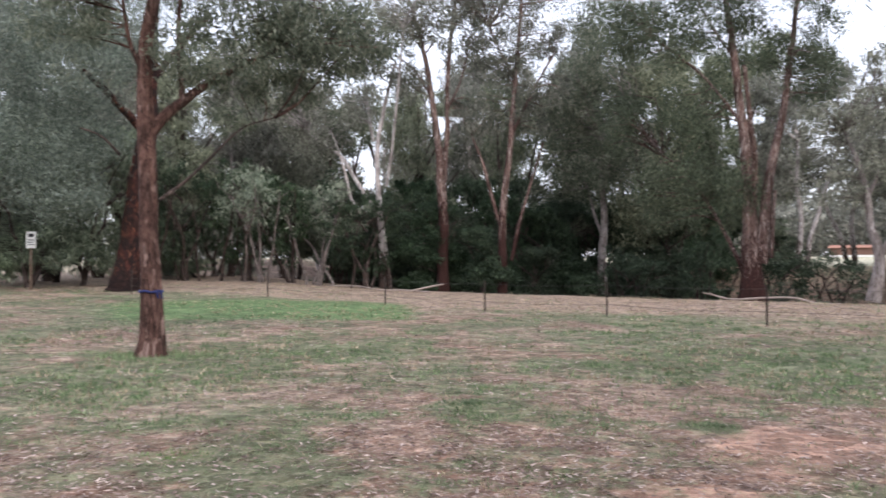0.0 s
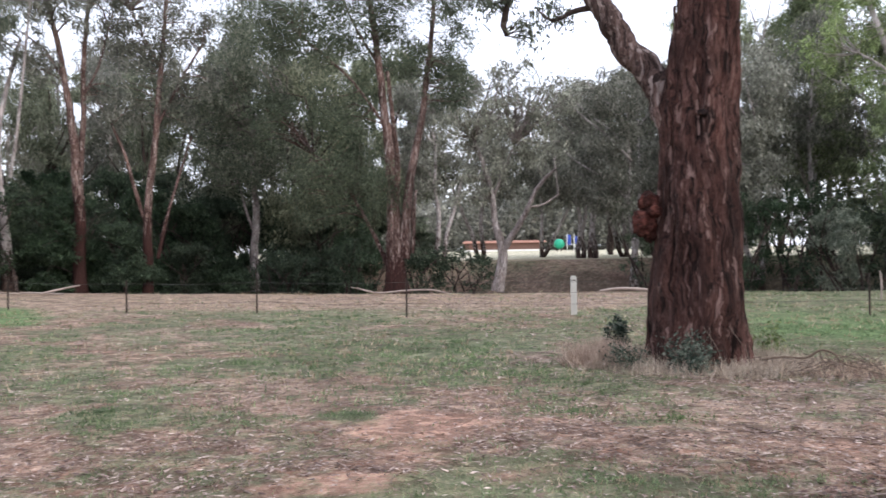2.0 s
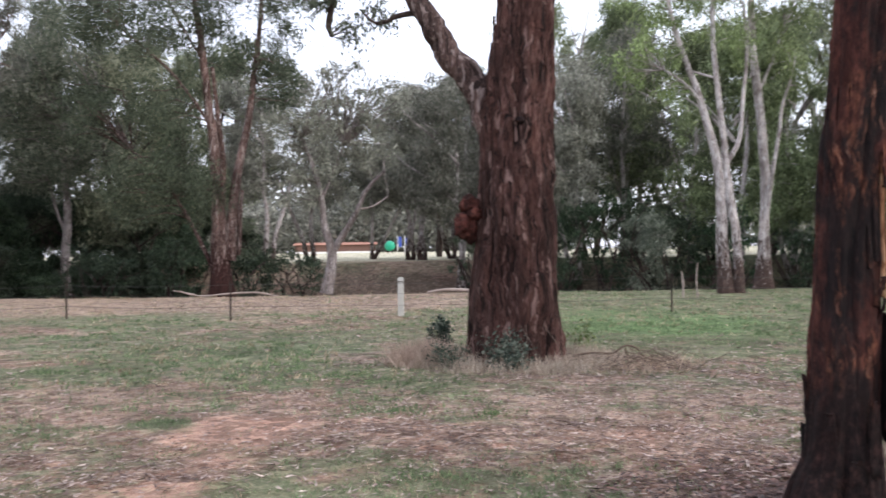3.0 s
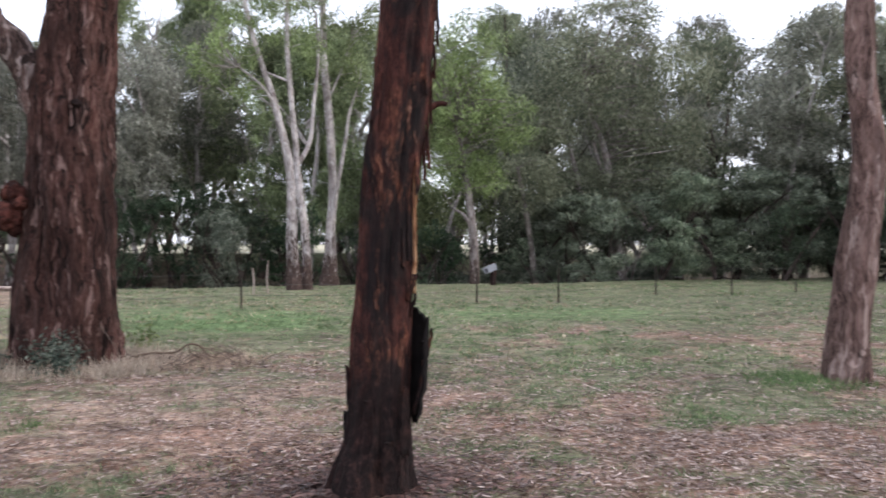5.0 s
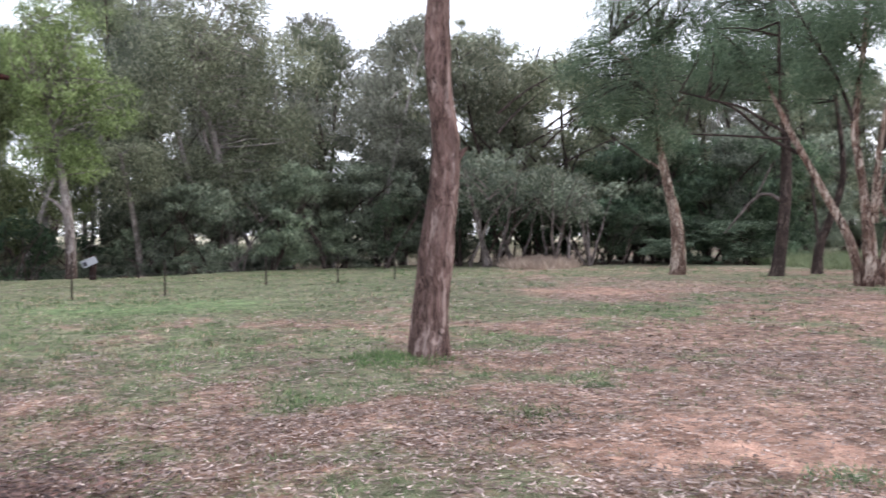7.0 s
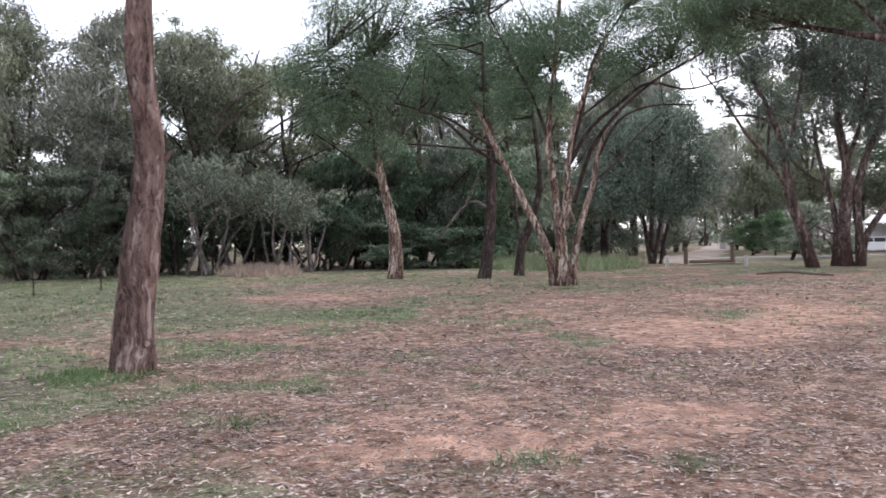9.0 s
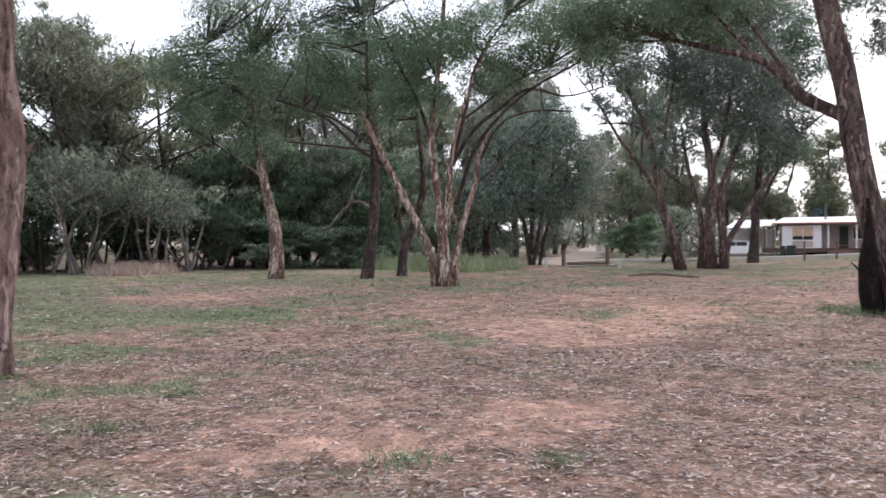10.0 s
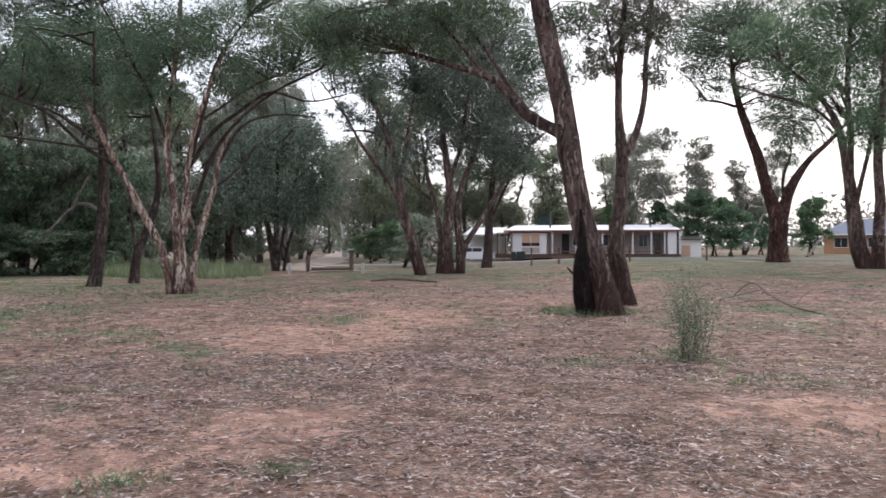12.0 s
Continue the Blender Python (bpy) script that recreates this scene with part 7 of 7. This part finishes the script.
def bark_litter(cx, cy, r0, r1, n, seed):
    """Dark shed bark flakes round a trunk's foot."""
    rs = np.random.RandomState(seed)
    a, r = rs.uniform(0, 6.28, n), r0 + (r1 - r0) * rs.uniform(0, 1, n) ** 1.6
    x, y = cx + np.cos(a) * r, cy + np.sin(a) * r
    t = rs.uniform(0, 6.28, n)
    d = np.stack([np.cos(t), np.sin(t), rs.uniform(-0.1, 0.2, n)], 1) * rs.uniform(0.03, 0.1, (n, 1))
    w = np.stack([-np.sin(t), np.cos(t), rs.uniform(-0.5, 0.5, n)], 1) * rs.uniform(0.006, 0.016, (n, 1))
    q = np.stack([x, y, height(x, y) + (lattice(x, y, 0.9, 21) - 0.5) * 0.035 + (lattice(x, y, 3.5, 22) - 0.5) * 0.07 * step(np.hypot(x, y), 3, 9) + 0.012 + rs.uniform(0, 0.025, n)], 1)
    v = np.stack([q - d * 0.5, q + w, q + d * 0.5, q - w], 1).reshape(-1, 3)
    tagged(new("bark_litter", mesh_from("bark_litter", v, np.arange(4 * n).reshape(n, 4), BARK_LITTER)), "dark red-brown shed bark round a trunk's foot", "bark litter", kind="stuff")


bark_litter(4.9, 3.15, 0.3, 1.5, 5200, 91)
bark_litter(7.56, 10.18, 0.7, 1.4, 4600, 92)
bark_litter(8.6, 8.9, 0.0, 0.85, 5200, 94)
bark_litter(13.7, -15.7, 0.2, 1.1, 1200, 93)


def twig_litter(rs, x, y, label, rise=0.02):
    """Thin dropped twigs strewn over the ground."""
    V, F, n = [], [], 0
    for px, py in zip(x, y):
        turn, L = rs.uniform(0, 6.28), rs.uniform(0.12, 0.5)
        u = np.linspace(-0.5, 0.5, 6) * L
        bend = rs.uniform(-0.25, 0.25) * L
        qx = px + np.cos(turn) * u - np.sin(turn) * bend * (1 - (2 * u / L) ** 2) + rs.uniform(-0.008, 0.008, 6)
        qy = py + np.sin(turn) * u + np.cos(turn) * bend * (1 - (2 * u / L) ** 2) + rs.uniform(-0.008, 0.008, 6)
        rad = rs.uniform(0.003, 0.007)
        line = np.column_stack([qx, qy, height(qx, qy) + rad * 0.6 + np.linspace(0, 1, 6) * rs.uniform(0, rise) + rs.uniform(0, 0.02, 6)])
        v, f = tube(line, np.linspace(rad, rad * 0.5, 6), 5)
        V.append(v)
        F += [tuple(k + n for k in q) for q in f]
        n += len(v)
    tagged(new("twig_litter", mesh_from("twig_litter", np.vstack(V), F, TWIG_WOOD)), label, "twigs", kind="stuff")


twig_litter(*scatter(71, 170, 2.4, 16.0, 1.5), "thin dark dropped twigs strewn over bare ground")
pile = np.random.RandomState(72)
twig_litter(pile, 8.6 + pile.normal(size=170) * 0.4, 8.9 + pile.normal(size=170) * 0.36, "tangle of dead twigs beside the big trunk", 0.22)
for a, b in (((7.25, 9.2), (7.12, 9.5)), ((7.02, 9.3), (7.2, 9.48)), ((7.6, 9.05), (7.42, 9.36))):
    stick("leaning_twig", [(*a, -0.02, 0.006), ((a[0] + b[0]) / 2 + 0.05, (a[1] + b[1]) / 2, 0.3, 0.005), (*b, 0.6, 0.004)], TWIG_WOOD, "thin dead twig leaning on the big trunk", "twig")


# ---- track, road and gate ----
def strip(name, pts, width, material, label, lift=0.02, edge=0.25):
    p = curve_points(np.array(pts, float), 60)
    t = np.gradient(p[:, :2], axis=0)
    t /= np.linalg.norm(t, axis=1)[:, None]
    nrm = np.stack([-t[:, 1], t[:, 0]], 1)
    rs = np.random.RandomState(len(pts))
    V, m = [], 7
    for i in range(60):
        for j in range(m):
            s = (j / (m - 1) - 0.5) * width * (1 + (rs.uniform(-edge, edge) if j in (0, m - 1) else 0))
            q = p[i, :2] + nrm[i] * s
            V.append((q[0], q[1], float(height(*q)) + lift + 0.05 * (1 - abs(2 * j / (m - 1) - 1) ** 2)))
    F = [(i * m + j, i * m + j + 1, (i + 1) * m + j + 1, (i + 1) * m + j) for i in range(59) for j in range(m - 1)]
    return tagged(new(name, mesh_from(name, np.array(V), np.array(F), material, True)), label, name, kind="structure")


TRACK = plain("pale_gravel", (0.31, 0.25, 0.21), 0.95, 0, 0.3, 1.2)
ASPHALT = plain("worn_asphalt", (0.12, 0.12, 0.125), 0.9, 0, 0.25, 1.5)
strip("track", [(44.5, -27.5), (52, -29), (60, -33), (69, -40), (82, -48), (110, -66), (160, -96), (220, -133)], 4.0, TRACK, "pale gravel track leading into the trees")
strip("track", [(58, -33), (57, -40), (55, -48), (50, -58)], 3.5, TRACK, "pale gravel side track", 0.03)
strip("road", [(60, -30), (54, -46), (47, -54), (36, -60), (20, -66), (0, -72), (-30, -80)], 6.0, ASPHALT, "worn grey asphalt road in front of the houses", 0.02, 0.04)


def timber_post(x, y, h, w, turn, label):
    top = thing("gate_post", label, "post", (x, y, float(height(x, y))), turn, "gate posts")
    part("post", boxed(-w / 2, w / 2, -w / 2, w / 2, -0.2, h, bevel=0.02), POST_WOOD, top)
    bm = bmesh.new()
    for z in (0.35, 0.7):
        bmesh.ops.create_cone(bm, segments=8, radius1=0.015, radius2=0.015, depth=w + 0.03, matrix=Matrix.Translation((0, 0, z)) @ Matrix.Rotation(radians(90), 4, "X"))
    tagged(part("bolt", bm, DARK_STEEL, top), kind="stuff")


timber_post(46.27, -25.91, 1.0, 0.2, 30, "weathered square timber gate post")
timber_post(45.49, -28.54, 1.12, 0.22, 34, "taller weathered timber gate post")
stick("log_rail", [(46.2, -26.1, 0.16, 0.1), (45.9, -27.2, 0.15, 0.1), (45.55, -28.4, 0.16, 0.09)], POST_WOOD, "low dark log lying across the track entrance", "log")
for bx, by, bh in ((43.25, -23.1, 0.6), (39.76, -25.74, 0.58)):
    b = thing("bollard", "short white-painted timber bollard", "bollard", (bx, by, float(height(bx, by))), 30, "white bollards")
    part("post", boxed(-0.07, 0.07, -0.07, 0.07, -0.1, bh, bevel=0.01), WHITE_PAINT, b)
    part("cap", boxed(-0.06, 0.06, -0.06, 0.06, bh, bh + 0.02, bevel=0.006), WHITE_PAINT, b)

# ---- houses ----
WALL_WHITE = plain("white_cladding", (0.74, 0.7, 0.7), 0.7, 0, 0.06)
ROOF_WHITE = plain("white_roof_sheet", (0.82, 0.82, 0.84), 0.5, 0, 0.06)
BLIND = plain("faded_orange_blind", (0.52, 0.34, 0.24), 0.8, 0, 0.1)
GLASS_DARK = plain("dark_window_glass", (0.03, 0.035, 0.04), 0.1, 0, 0.2, 1.0, 0.6)
TRIM_RED = plain("dusty_red_trim", (0.3, 0.13, 0.1), 0.7)
TRIM_PINK = plain("faded_pink_paint", (0.5, 0.31, 0.31), 0.7)
BRICK_DARK = plain("brown_brick", (0.17, 0.1, 0.08), 0.9, 0, 0.3, 9)
# duller than WALL_WHITE: verandah shade put into the wall colour
SHADE_WALL = plain("shade_tinted_wall", (0.45, 0.38, 0.35), 0.8)
BIN_GREEN = plain("dark_bin_plastic", (0.03, 0.04, 0.035), 0.5)
TIMBER_DARK = plain("dark_stained_deck", (0.1, 0.065, 0.05), 0.8)


def corrugated(x0, x1, y0, y1, z0, z1, thick=0.06, pitch=0.3):
    """A sloping ribbed roof sheet with thickness, z0 at the front edge and z1 at the back."""
    n = int((x1 - x0) / pitch) * 2
    V, F = [], []
    for k in range(n + 1):
        x = x0 + (x1 - x0) * k / n
        r = 0.03 if k % 2 else 0.0
        V += [(x, y0, z0 + r), (x, y1, z1 + r), (x, y0, z0 + r - thick), (x, y1, z1 + r - thick)]
    for k in range(n):
        a, b = 4 * k, 4 * k + 4
        F += [(a, b, b + 1, a + 1), (a + 2, a + 3, b + 3, b + 2), (a, a + 2, b + 2, b), (a + 1, b + 1, b + 3, a + 3)]
    bm = bmesh.new()
    vs = [bm.verts.new(v) for v in V]
    for f in F:
        bm.faces.new([vs[i] for i in f])
    return bm


def window(parent, x0, x1, z0, z1, y, blind=0.0, name="window"):
    w = part(name, boxed(x0, x1, y - 0.02, y + 0.02, z0, z1), GLASS_DARK, parent, "dark glass window")
    for a, b, c, d in ((x0 - 0.06, x0, z0 - 0.06, z1 + 0.06), (x1, x1 + 0.06, z0 - 0.06, z1 + 0.06), (x0, x1, z1, z1 + 0.06), (x0, x1, z0 - 0.06, z0), ((x0 + x1) / 2 - 0.02, (x0 + x1) / 2 + 0.02, z0, z1)):
        part("frame", boxed(a, b, y - 0.06, y + 0.03, c, d), WALL_WHITE, w)
    if blind:
        part("blind", boxed(x0, x1, y - 0.055, y - 0.025, z1 - (z1 - z0) * blind, z1), BLIND, w, "faded orange roller blind")
    return w


def white_house():
    az, d = -138.3, 80
    x, y = bearing(az, d)
    H = thing("house", "low white house with a flat white roof and shaded verandah", "house", (x, y, 0.36), az)
    k = 0.0545
    X = lambda px: (px - 1040) * k
    part("wall", boxed(X(890), X(1175), 2.2, 9.0, 0.0, 2.75), SHADE_WALL, H, "recessed wall with the verandah's shade in its colour")
    part("deck", boxed(X(868), X(1178), -0.2, 2.2, 0.05, 0.42), TIMBER_DARK, H, "dark verandah deck")
    part("roof", corrugated(X(884), X(1178), -0.4, 9.4, 2.62, 3.3), ROOF_WHITE, H, "white ribbed metal roof")
    part("fascia", boxed(X(884), X(1178), -0.44, -0.4, 2.5, 2.64), TRIM_PINK, H, "faded pink fascia board")
    part("gutter", boxed(X(884), X(1178), -0.52, -0.44, 2.5, 2.6, bevel=0.01), TRIM_RED, H, "dusty red gutter")
    part("side_roof", corrugated(X(862), X(884), 0.0, 5, 2.3, 2.5), TIMBER_DARK, H, "dark porch roof")
    part("front_room", boxed(X(898), X(956), -0.1, 2.2, 0.42, 2.38), WALL_WHITE, H, "white clad front room")
    window(H, X(914), X(944), 1.15, 2.25, -0.12, 0.72)
    part("wall_panel", boxed(X(914), X(944), -0.125, -0.1, 0.5, 1.02), SHADE_WALL, H)
    # one solid dark slab; no opening is cut in the wall
    for a, b in ((980, 993),):
        dr = part("door", boxed(X(a), X(b), 2.12, 2.2, 0.42, 2.3), BIN_GREEN, H, "dark door slab in the doorway")
        part("handle", boxed(X(a) + 0.08, X(a) + 0.14, 2.06, 2.12, 1.35, 1.42), WIRE, dr)
    window(H, X(1000), X(1025), 1.2, 2.2, 2.18)
    window(H, X(1050), X(1085), 1.2, 2.2, 2.18)
    window(H, X(1112), X(1126), 1.1, 2.2, 2.18)
    dr = part("door", boxed(X(1138), X(1148), 2.12, 2.2, 0.42, 2.3), GLASS_DARK, H, "dark glass door")
    part("handle", boxed(X(1139), X(1140), 2.06, 2.12, 1.35, 1.42), WIRE, dr)
    for px in (872, 886, 966, 1006, 1050, 1100, 1130, 1152, 1176):
        part("verandah_post", boxed(X(px) - 0.06, X(px) + 0.06, -0.3, -0.18, 0.4, 2.4), WALL_WHITE if px > 950 else TIMBER_DARK, H)
    part("end_pier", boxed(X(1157), X(1171), -0.25, 2.2, 0.42, 2.38), WALL_WHITE, H, "white end wall")
    for a, b in ((958, 1004), (1008, 1048), (1054, 1098), (1104, 1150)):
        part("railing", boxed(X(a), X(b), -0.26, -0.2, 0.62, 0.68), TRIM_RED, H)
    part("step", boxed(X(966), X(1002), -0.8, -0.2, -0.1, 0.24), BRICK_DARK, H, "brown brick step")
    for px, h, r in ((958, 4.3, 0.09), (1133, 3.9, 0.07)):
        bm = bmesh.new()
        bmesh.ops.create_cone(bm, cap_ends=True, segments=12, radius1=r, radius2=r, depth=h - 2.7, matrix=Matrix.Translation((X(px), 4, (h + 2.7) / 2)))
        bmesh.ops.create_cone(bm, cap_ends=True, segments=12, radius1=r * 1.8, radius2=r * 1.2, depth=0.15, matrix=Matrix.Translation((X(px), 4, h + 0.05)))
        part("flue", bm, WIRE, H, "grey metal flue with a cowl")
    part("lean_to_wall", boxed(X(1176), X(1212), 0.5, 4, 0.0, 1.75), WALL_WHITE, H, "pale lean-to")
    part("lean_to_roof", corrugated(X(1174), X(1215), 0.2, 4.2, 1.75, 2.1), WIRE, H)
    part("lean_to_panel", boxed(X(1180), X(1194), 0.44, 0.49, 0.2, 1.2), BLIND, H)
    # wheelie bins stand in front
    for px in (902, 911, 918):
        b = thing("wheelie_bin", "dark plastic wheelie bin with a closed lid", "bin", (0, 0, 0), 0, "wheelie bins")
        part("body", boxed(-0.2, 0.2, -0.26, 0.26, 0.06, 0.8, bevel=0.04), BIN_GREEN, b)
        part("lid", boxed(-0.22, 0.22, -0.29, 0.28, 0.8, 0.86, bevel=0.02), BIN_GREEN, b)
        for sx in (-0.24, 0.2):
            bm = bmesh.new()
            bmesh.ops.create_cone(bm, cap_ends=True, segments=14, radius1=0.11, radius2=0.11, depth=0.05, matrix=Matrix.Translation((sx + 0.02, 0.28, 0.11)) @ Matrix.Rotation(radians(90), 4, "Y"))
            part("wheel", bm, DARK_STEEL, b)
        m = H.matrix_basis @ Matrix.Translation((X(px), -1.6, 0))
        b.matrix_basis = pose(m.translation.x, m.translation.y, float(height(m.translation.x, m.translation.y)), 0, 0, az)
    # carport on the far left end
    C = thing("carport", "white carport with a pitched metal roof", "carport", (0, 0, 0))
    m = H.matrix_basis @ Matrix.Translation((X(842), 5, 0))
    C.matrix_basis = pose(m.translation.x, m.translation.y, 0.36, 0, 0, az)
    part("roof", corrugated(-2.2, 1.6, -2, 4, 2.3, 3.1), ROOF_WHITE, C)
    for sx, sy in ((-2.0, -1.8), (1.4, -1.8), (-2.0, 3.6), (1.4, 3.6)):
        part("post", boxed(sx - 0.06, sx + 0.06, sy - 0.06, sy + 0.06, -0.4, 2.45 + (sy + 2) * 0.13), WALL_WHITE, C)
    part("back_panel", boxed(-2.4, 1.6, 3.7, 3.8, -0.4, 2.2), WALL_WHITE, C)
    return H


white_house()
CAR_PAINT = plain("white_car_paint", (0.75, 0.75, 0.76), 0.25, 0, 0.03, 1.0, 0.5)
TYRE = plain("tyre_rubber", (0.02, 0.02, 0.02), 0.85)


def car():
    x, y = bearing(-130.0, 77)
    c = thing("car", "white parked hatchback car beside the house", "car", (x, y, float(height(x, y))), -130)
    prof = [(-2.1, 0.35), (-2.1, 0.75), (-1.95, 0.9), (-1.0, 1.0), (-0.4, 1.42), (0.9, 1.45), (1.6, 1.05), (2.05, 0.95), (2.1, 0.4)]
    bm = bmesh.new()
    rows = []
    for s, w in ((-0.82, 0.9), (-0.86, 1.0), (0.86, 1.0), (0.82, 0.9)):
        rows.append([bm.verts.new((px, s * (0.86 if pz > 1.2 else 1.0), 0.35 + (pz - 0.35) * w)) for px, pz in prof])
    for a, b in zip(rows[:-1], rows[1:]):
        for k in range(len(prof) - 1):
            bm.faces.new((a[k], a[k + 1], b[k + 1], b[k]))
        bm.faces.new((a[-1], a[0], b[0], b[-1]))
    bm.faces.new(rows[0][::-1])
    bm.faces.new(rows[-1])
    body = part("body", bm, CAR_PAINT, c)
    for s in (-0.8, 0.8):
        for x0, x1 in ((-0.75, 0.05), (0.12, 0.95)):
            part("window", boxed(x0, x1, s - 0.03, s + 0.03, 1.0, 1.32, bevel=0.01), GLASS_DARK, c)
        for wx in (-1.35, 1.3):
            bm = bmesh.new()
            bmesh.ops.create_cone(bm, cap_ends=True, segments=20, radius1=0.31, radius2=0.31, depth=0.2, matrix=Matrix.Translation((wx, s, 0.31)) @ Matrix.Rotation(radians(90), 4, "X"))
            wh = part("wheel", bm, TYRE, c, "black tyre")
            bm = bmesh.new()
            bmesh.ops.create_cone(bm, cap_ends=True, segments=14, radius1=0.18, radius2=0.18, depth=0.22, matrix=Matrix.Translation((wx, s, 0.31)) @ Matrix.Rotation(radians(90), 4, "X"))
            part("rim", bm, WIRE, wh)
    for s in (-0.6, 0.6):
        part("headlight", boxed(-2.13, -2.06, s - 0.15, s + 0.15, 0.68, 0.8, bevel=0.01), SIGN_WHITE, c)


car()
BRICK_ORANGE = plain("orange_brick", (0.42, 0.24, 0.14), 0.9, 0, 0.25, 7)
ROOF_BLUE = plain("blue_grey_roof_tiles", (0.17, 0.19, 0.24), 0.8, 0, 0.2, 5)


def brick_house():
    az = -153.75
    x, y = bearing(az, 112)
    H = thing("house", "orange brick house with a blue-grey hipped roof", "house", (x, y, 0.4), az)
    part("wall", boxed(-3.2, 6.5, 0, 7, -0.4, 2.5), BRICK_ORANGE, H)
    bm = bmesh.new()
    v = [bm.verts.new(p) for p in ((-3.9, -0.7, 2.4), (7.2, -0.7, 2.4), (7.2, 7.7, 2.4), (-3.9, 7.7, 2.4), (-0.4, 3.5, 4.3), (3.7, 3.5, 4.3))]
    for f in ((0, 1, 5, 4), (1, 2, 5), (2, 3, 4, 5), (3, 0, 4), (3, 2, 1, 0)):
        bm.faces.new([v[i] for i in f])
    part("roof", bm, ROOF_BLUE, H, "blue-grey tiled hip roof")
    part("gutter", boxed(-3.95, 7.25, -0.8, -0.7, 2.3, 2.42), WALL_WHITE, H)
    window(H, -2.0, -0.6, 0.9, 2.0, -0.03)
    window(H, 1.6, 3.4, 0.9, 2.0, -0.03)
    dr = part("door", boxed(0.2, 1.0, -0.05, 0.02, 0.0, 2.05), TIMBER_DARK, H)
    part("handle", boxed(0.85, 0.92, -0.1, -0.05, 0.95, 1.02), WIRE, dr)


brick_house()
x, y = bearing(-151.2, 82)
lean_pole = thing("pole", "pale leaning timber pole on the verge", "pole", (x, y, float(height(x, y))), -151.2)
bm = bmesh.new()
bmesh.ops.create_cone(bm, cap_ends=True, segments=10, radius1=0.09, radius2=0.07, depth=2.4, matrix=Matrix.Rotation(radians(34), 4, "Y") @ Matrix.Translation((0, 0, 1.1)))
part("shaft", bm, DEAD_WOOD, lean_pole)
part("peg", boxed(-0.15, 0.15, -0.1, 0.1, -0.1, 0.15, bevel=0.02), POST_WOOD, lean_pole)
for az, d, h in ((-134.1, 58, 1.2), (-135.9, 60, 1.1), (-140.5, 60, 1.0), (-145.3, 62, 1.0)):
    x, y = bearing(az, d)
    p = thing("verge_post", "thin weathered timber post on the road verge", "post", (x, y, float(height(x, y))), az, "verge posts")
    part("post", boxed(-0.06, 0.06, -0.06, 0.06, -0.1, h, bevel=0.01), POST_WOOD, p)
    part("cap", boxed(-0.05, 0.05, -0.05, 0.05, h, h + 0.02), POST_WOOD, p)

def shed():
    x, y = bearing(-121.75, 118)
    h = thing("shed", "small pale sheet-metal shed beside the track", "shed", (x, y, float(height(x, y))), -118)
    part("wall", boxed(-1.1, 1.1, 0, 2.2, -0.2, 1.9), SHED_WALL, h)
    part("roof", corrugated(-1.25, 1.25, -0.15, 2.35, 1.95, 2.2), WIRE, h)
    part("door", boxed(-0.4, 0.4, -0.04, 0.0, 0.0, 1.75), WALL_WHITE, h)


SHED_WALL = plain("pale_sheet_metal", (0.5, 0.48, 0.45), 0.6)
shed()

# ---- playground across the creek ----
GREEN_PLASTIC = plain("green_plastic", (0.02, 0.34, 0.2), 0.4, 0, 0.05)
BLUE_PLASTIC = plain("blue_plastic", (0.05, 0.09, 0.4), 0.4, 0, 0.05)


def playground():
    x, y = bearing(-27.1, 130)
    z = float(height(x, y))
    g = thing("play_dome", "bright green round playground dome on short legs", "playground equipment", (x, y, z), -27)
    bm = bmesh.new()
    bmesh.ops.create_uvsphere(bm, u_segments=20, v_segments=12, radius=0.8, matrix=Matrix.Translation((0, 0, 1.1)))
    part("dome", bm, GREEN_PLASTIC, g)
    for k in range(4):
        a = k * math.pi / 2 + 0.6
        part("leg", boxed(0.45 * math.cos(a) - 0.05, 0.45 * math.cos(a) + 0.05, 0.45 * math.sin(a) - 0.05, 0.45 * math.sin(a) + 0.05, -0.1, 0.7), DARK_STEEL, g)
    x, y = bearing(-28.1, 132)
    s = thing("play_tower", "blue and white playground tower with panels", "playground equipment", (x, y, float(height(x, y))), -28)
    for sx in (-1.1, 0, 1.1):
        for sy in (0, 1.2):
            part("post", boxed(sx - 0.06, sx + 0.06, sy - 0.06, sy + 0.06, -0.1, 2.6), SIGN_WHITE, s)
    part("panel", boxed(0.1, 1.0, -0.05, 0.05, 1.1, 2.3), BLUE_PLASTIC, s)
    part("panel", boxed(-1.0, -0.5, -0.05, 0.05, 0.9, 2.5), BLUE_PLASTIC, s)
    part("platform", boxed(-1.1, 1.1, 0, 1.2, 0.9, 1.0), SIGN_WHITE, s)
    x, y = bearing(-23.6, 150)
    h = thing("low_building", "long low red brick building across the field", "building", (x, y, float(height(x, y))), -24)
    part("wall", boxed(-7.5, 6.5, 0, 5, -0.3, 1.5), BRICK_DARK, h)
    part("plinth", boxed(-7.6, 6.6, -0.06, 0, -0.3, 0.3), SIGN_WHITE, h)
    part("roof", corrugated(-7.9, 6.9, -0.4, 5.4, 1.5, 2.0), plain("faded_red_roof", (0.42, 0.22, 0.17), 0.8), h)


playground()
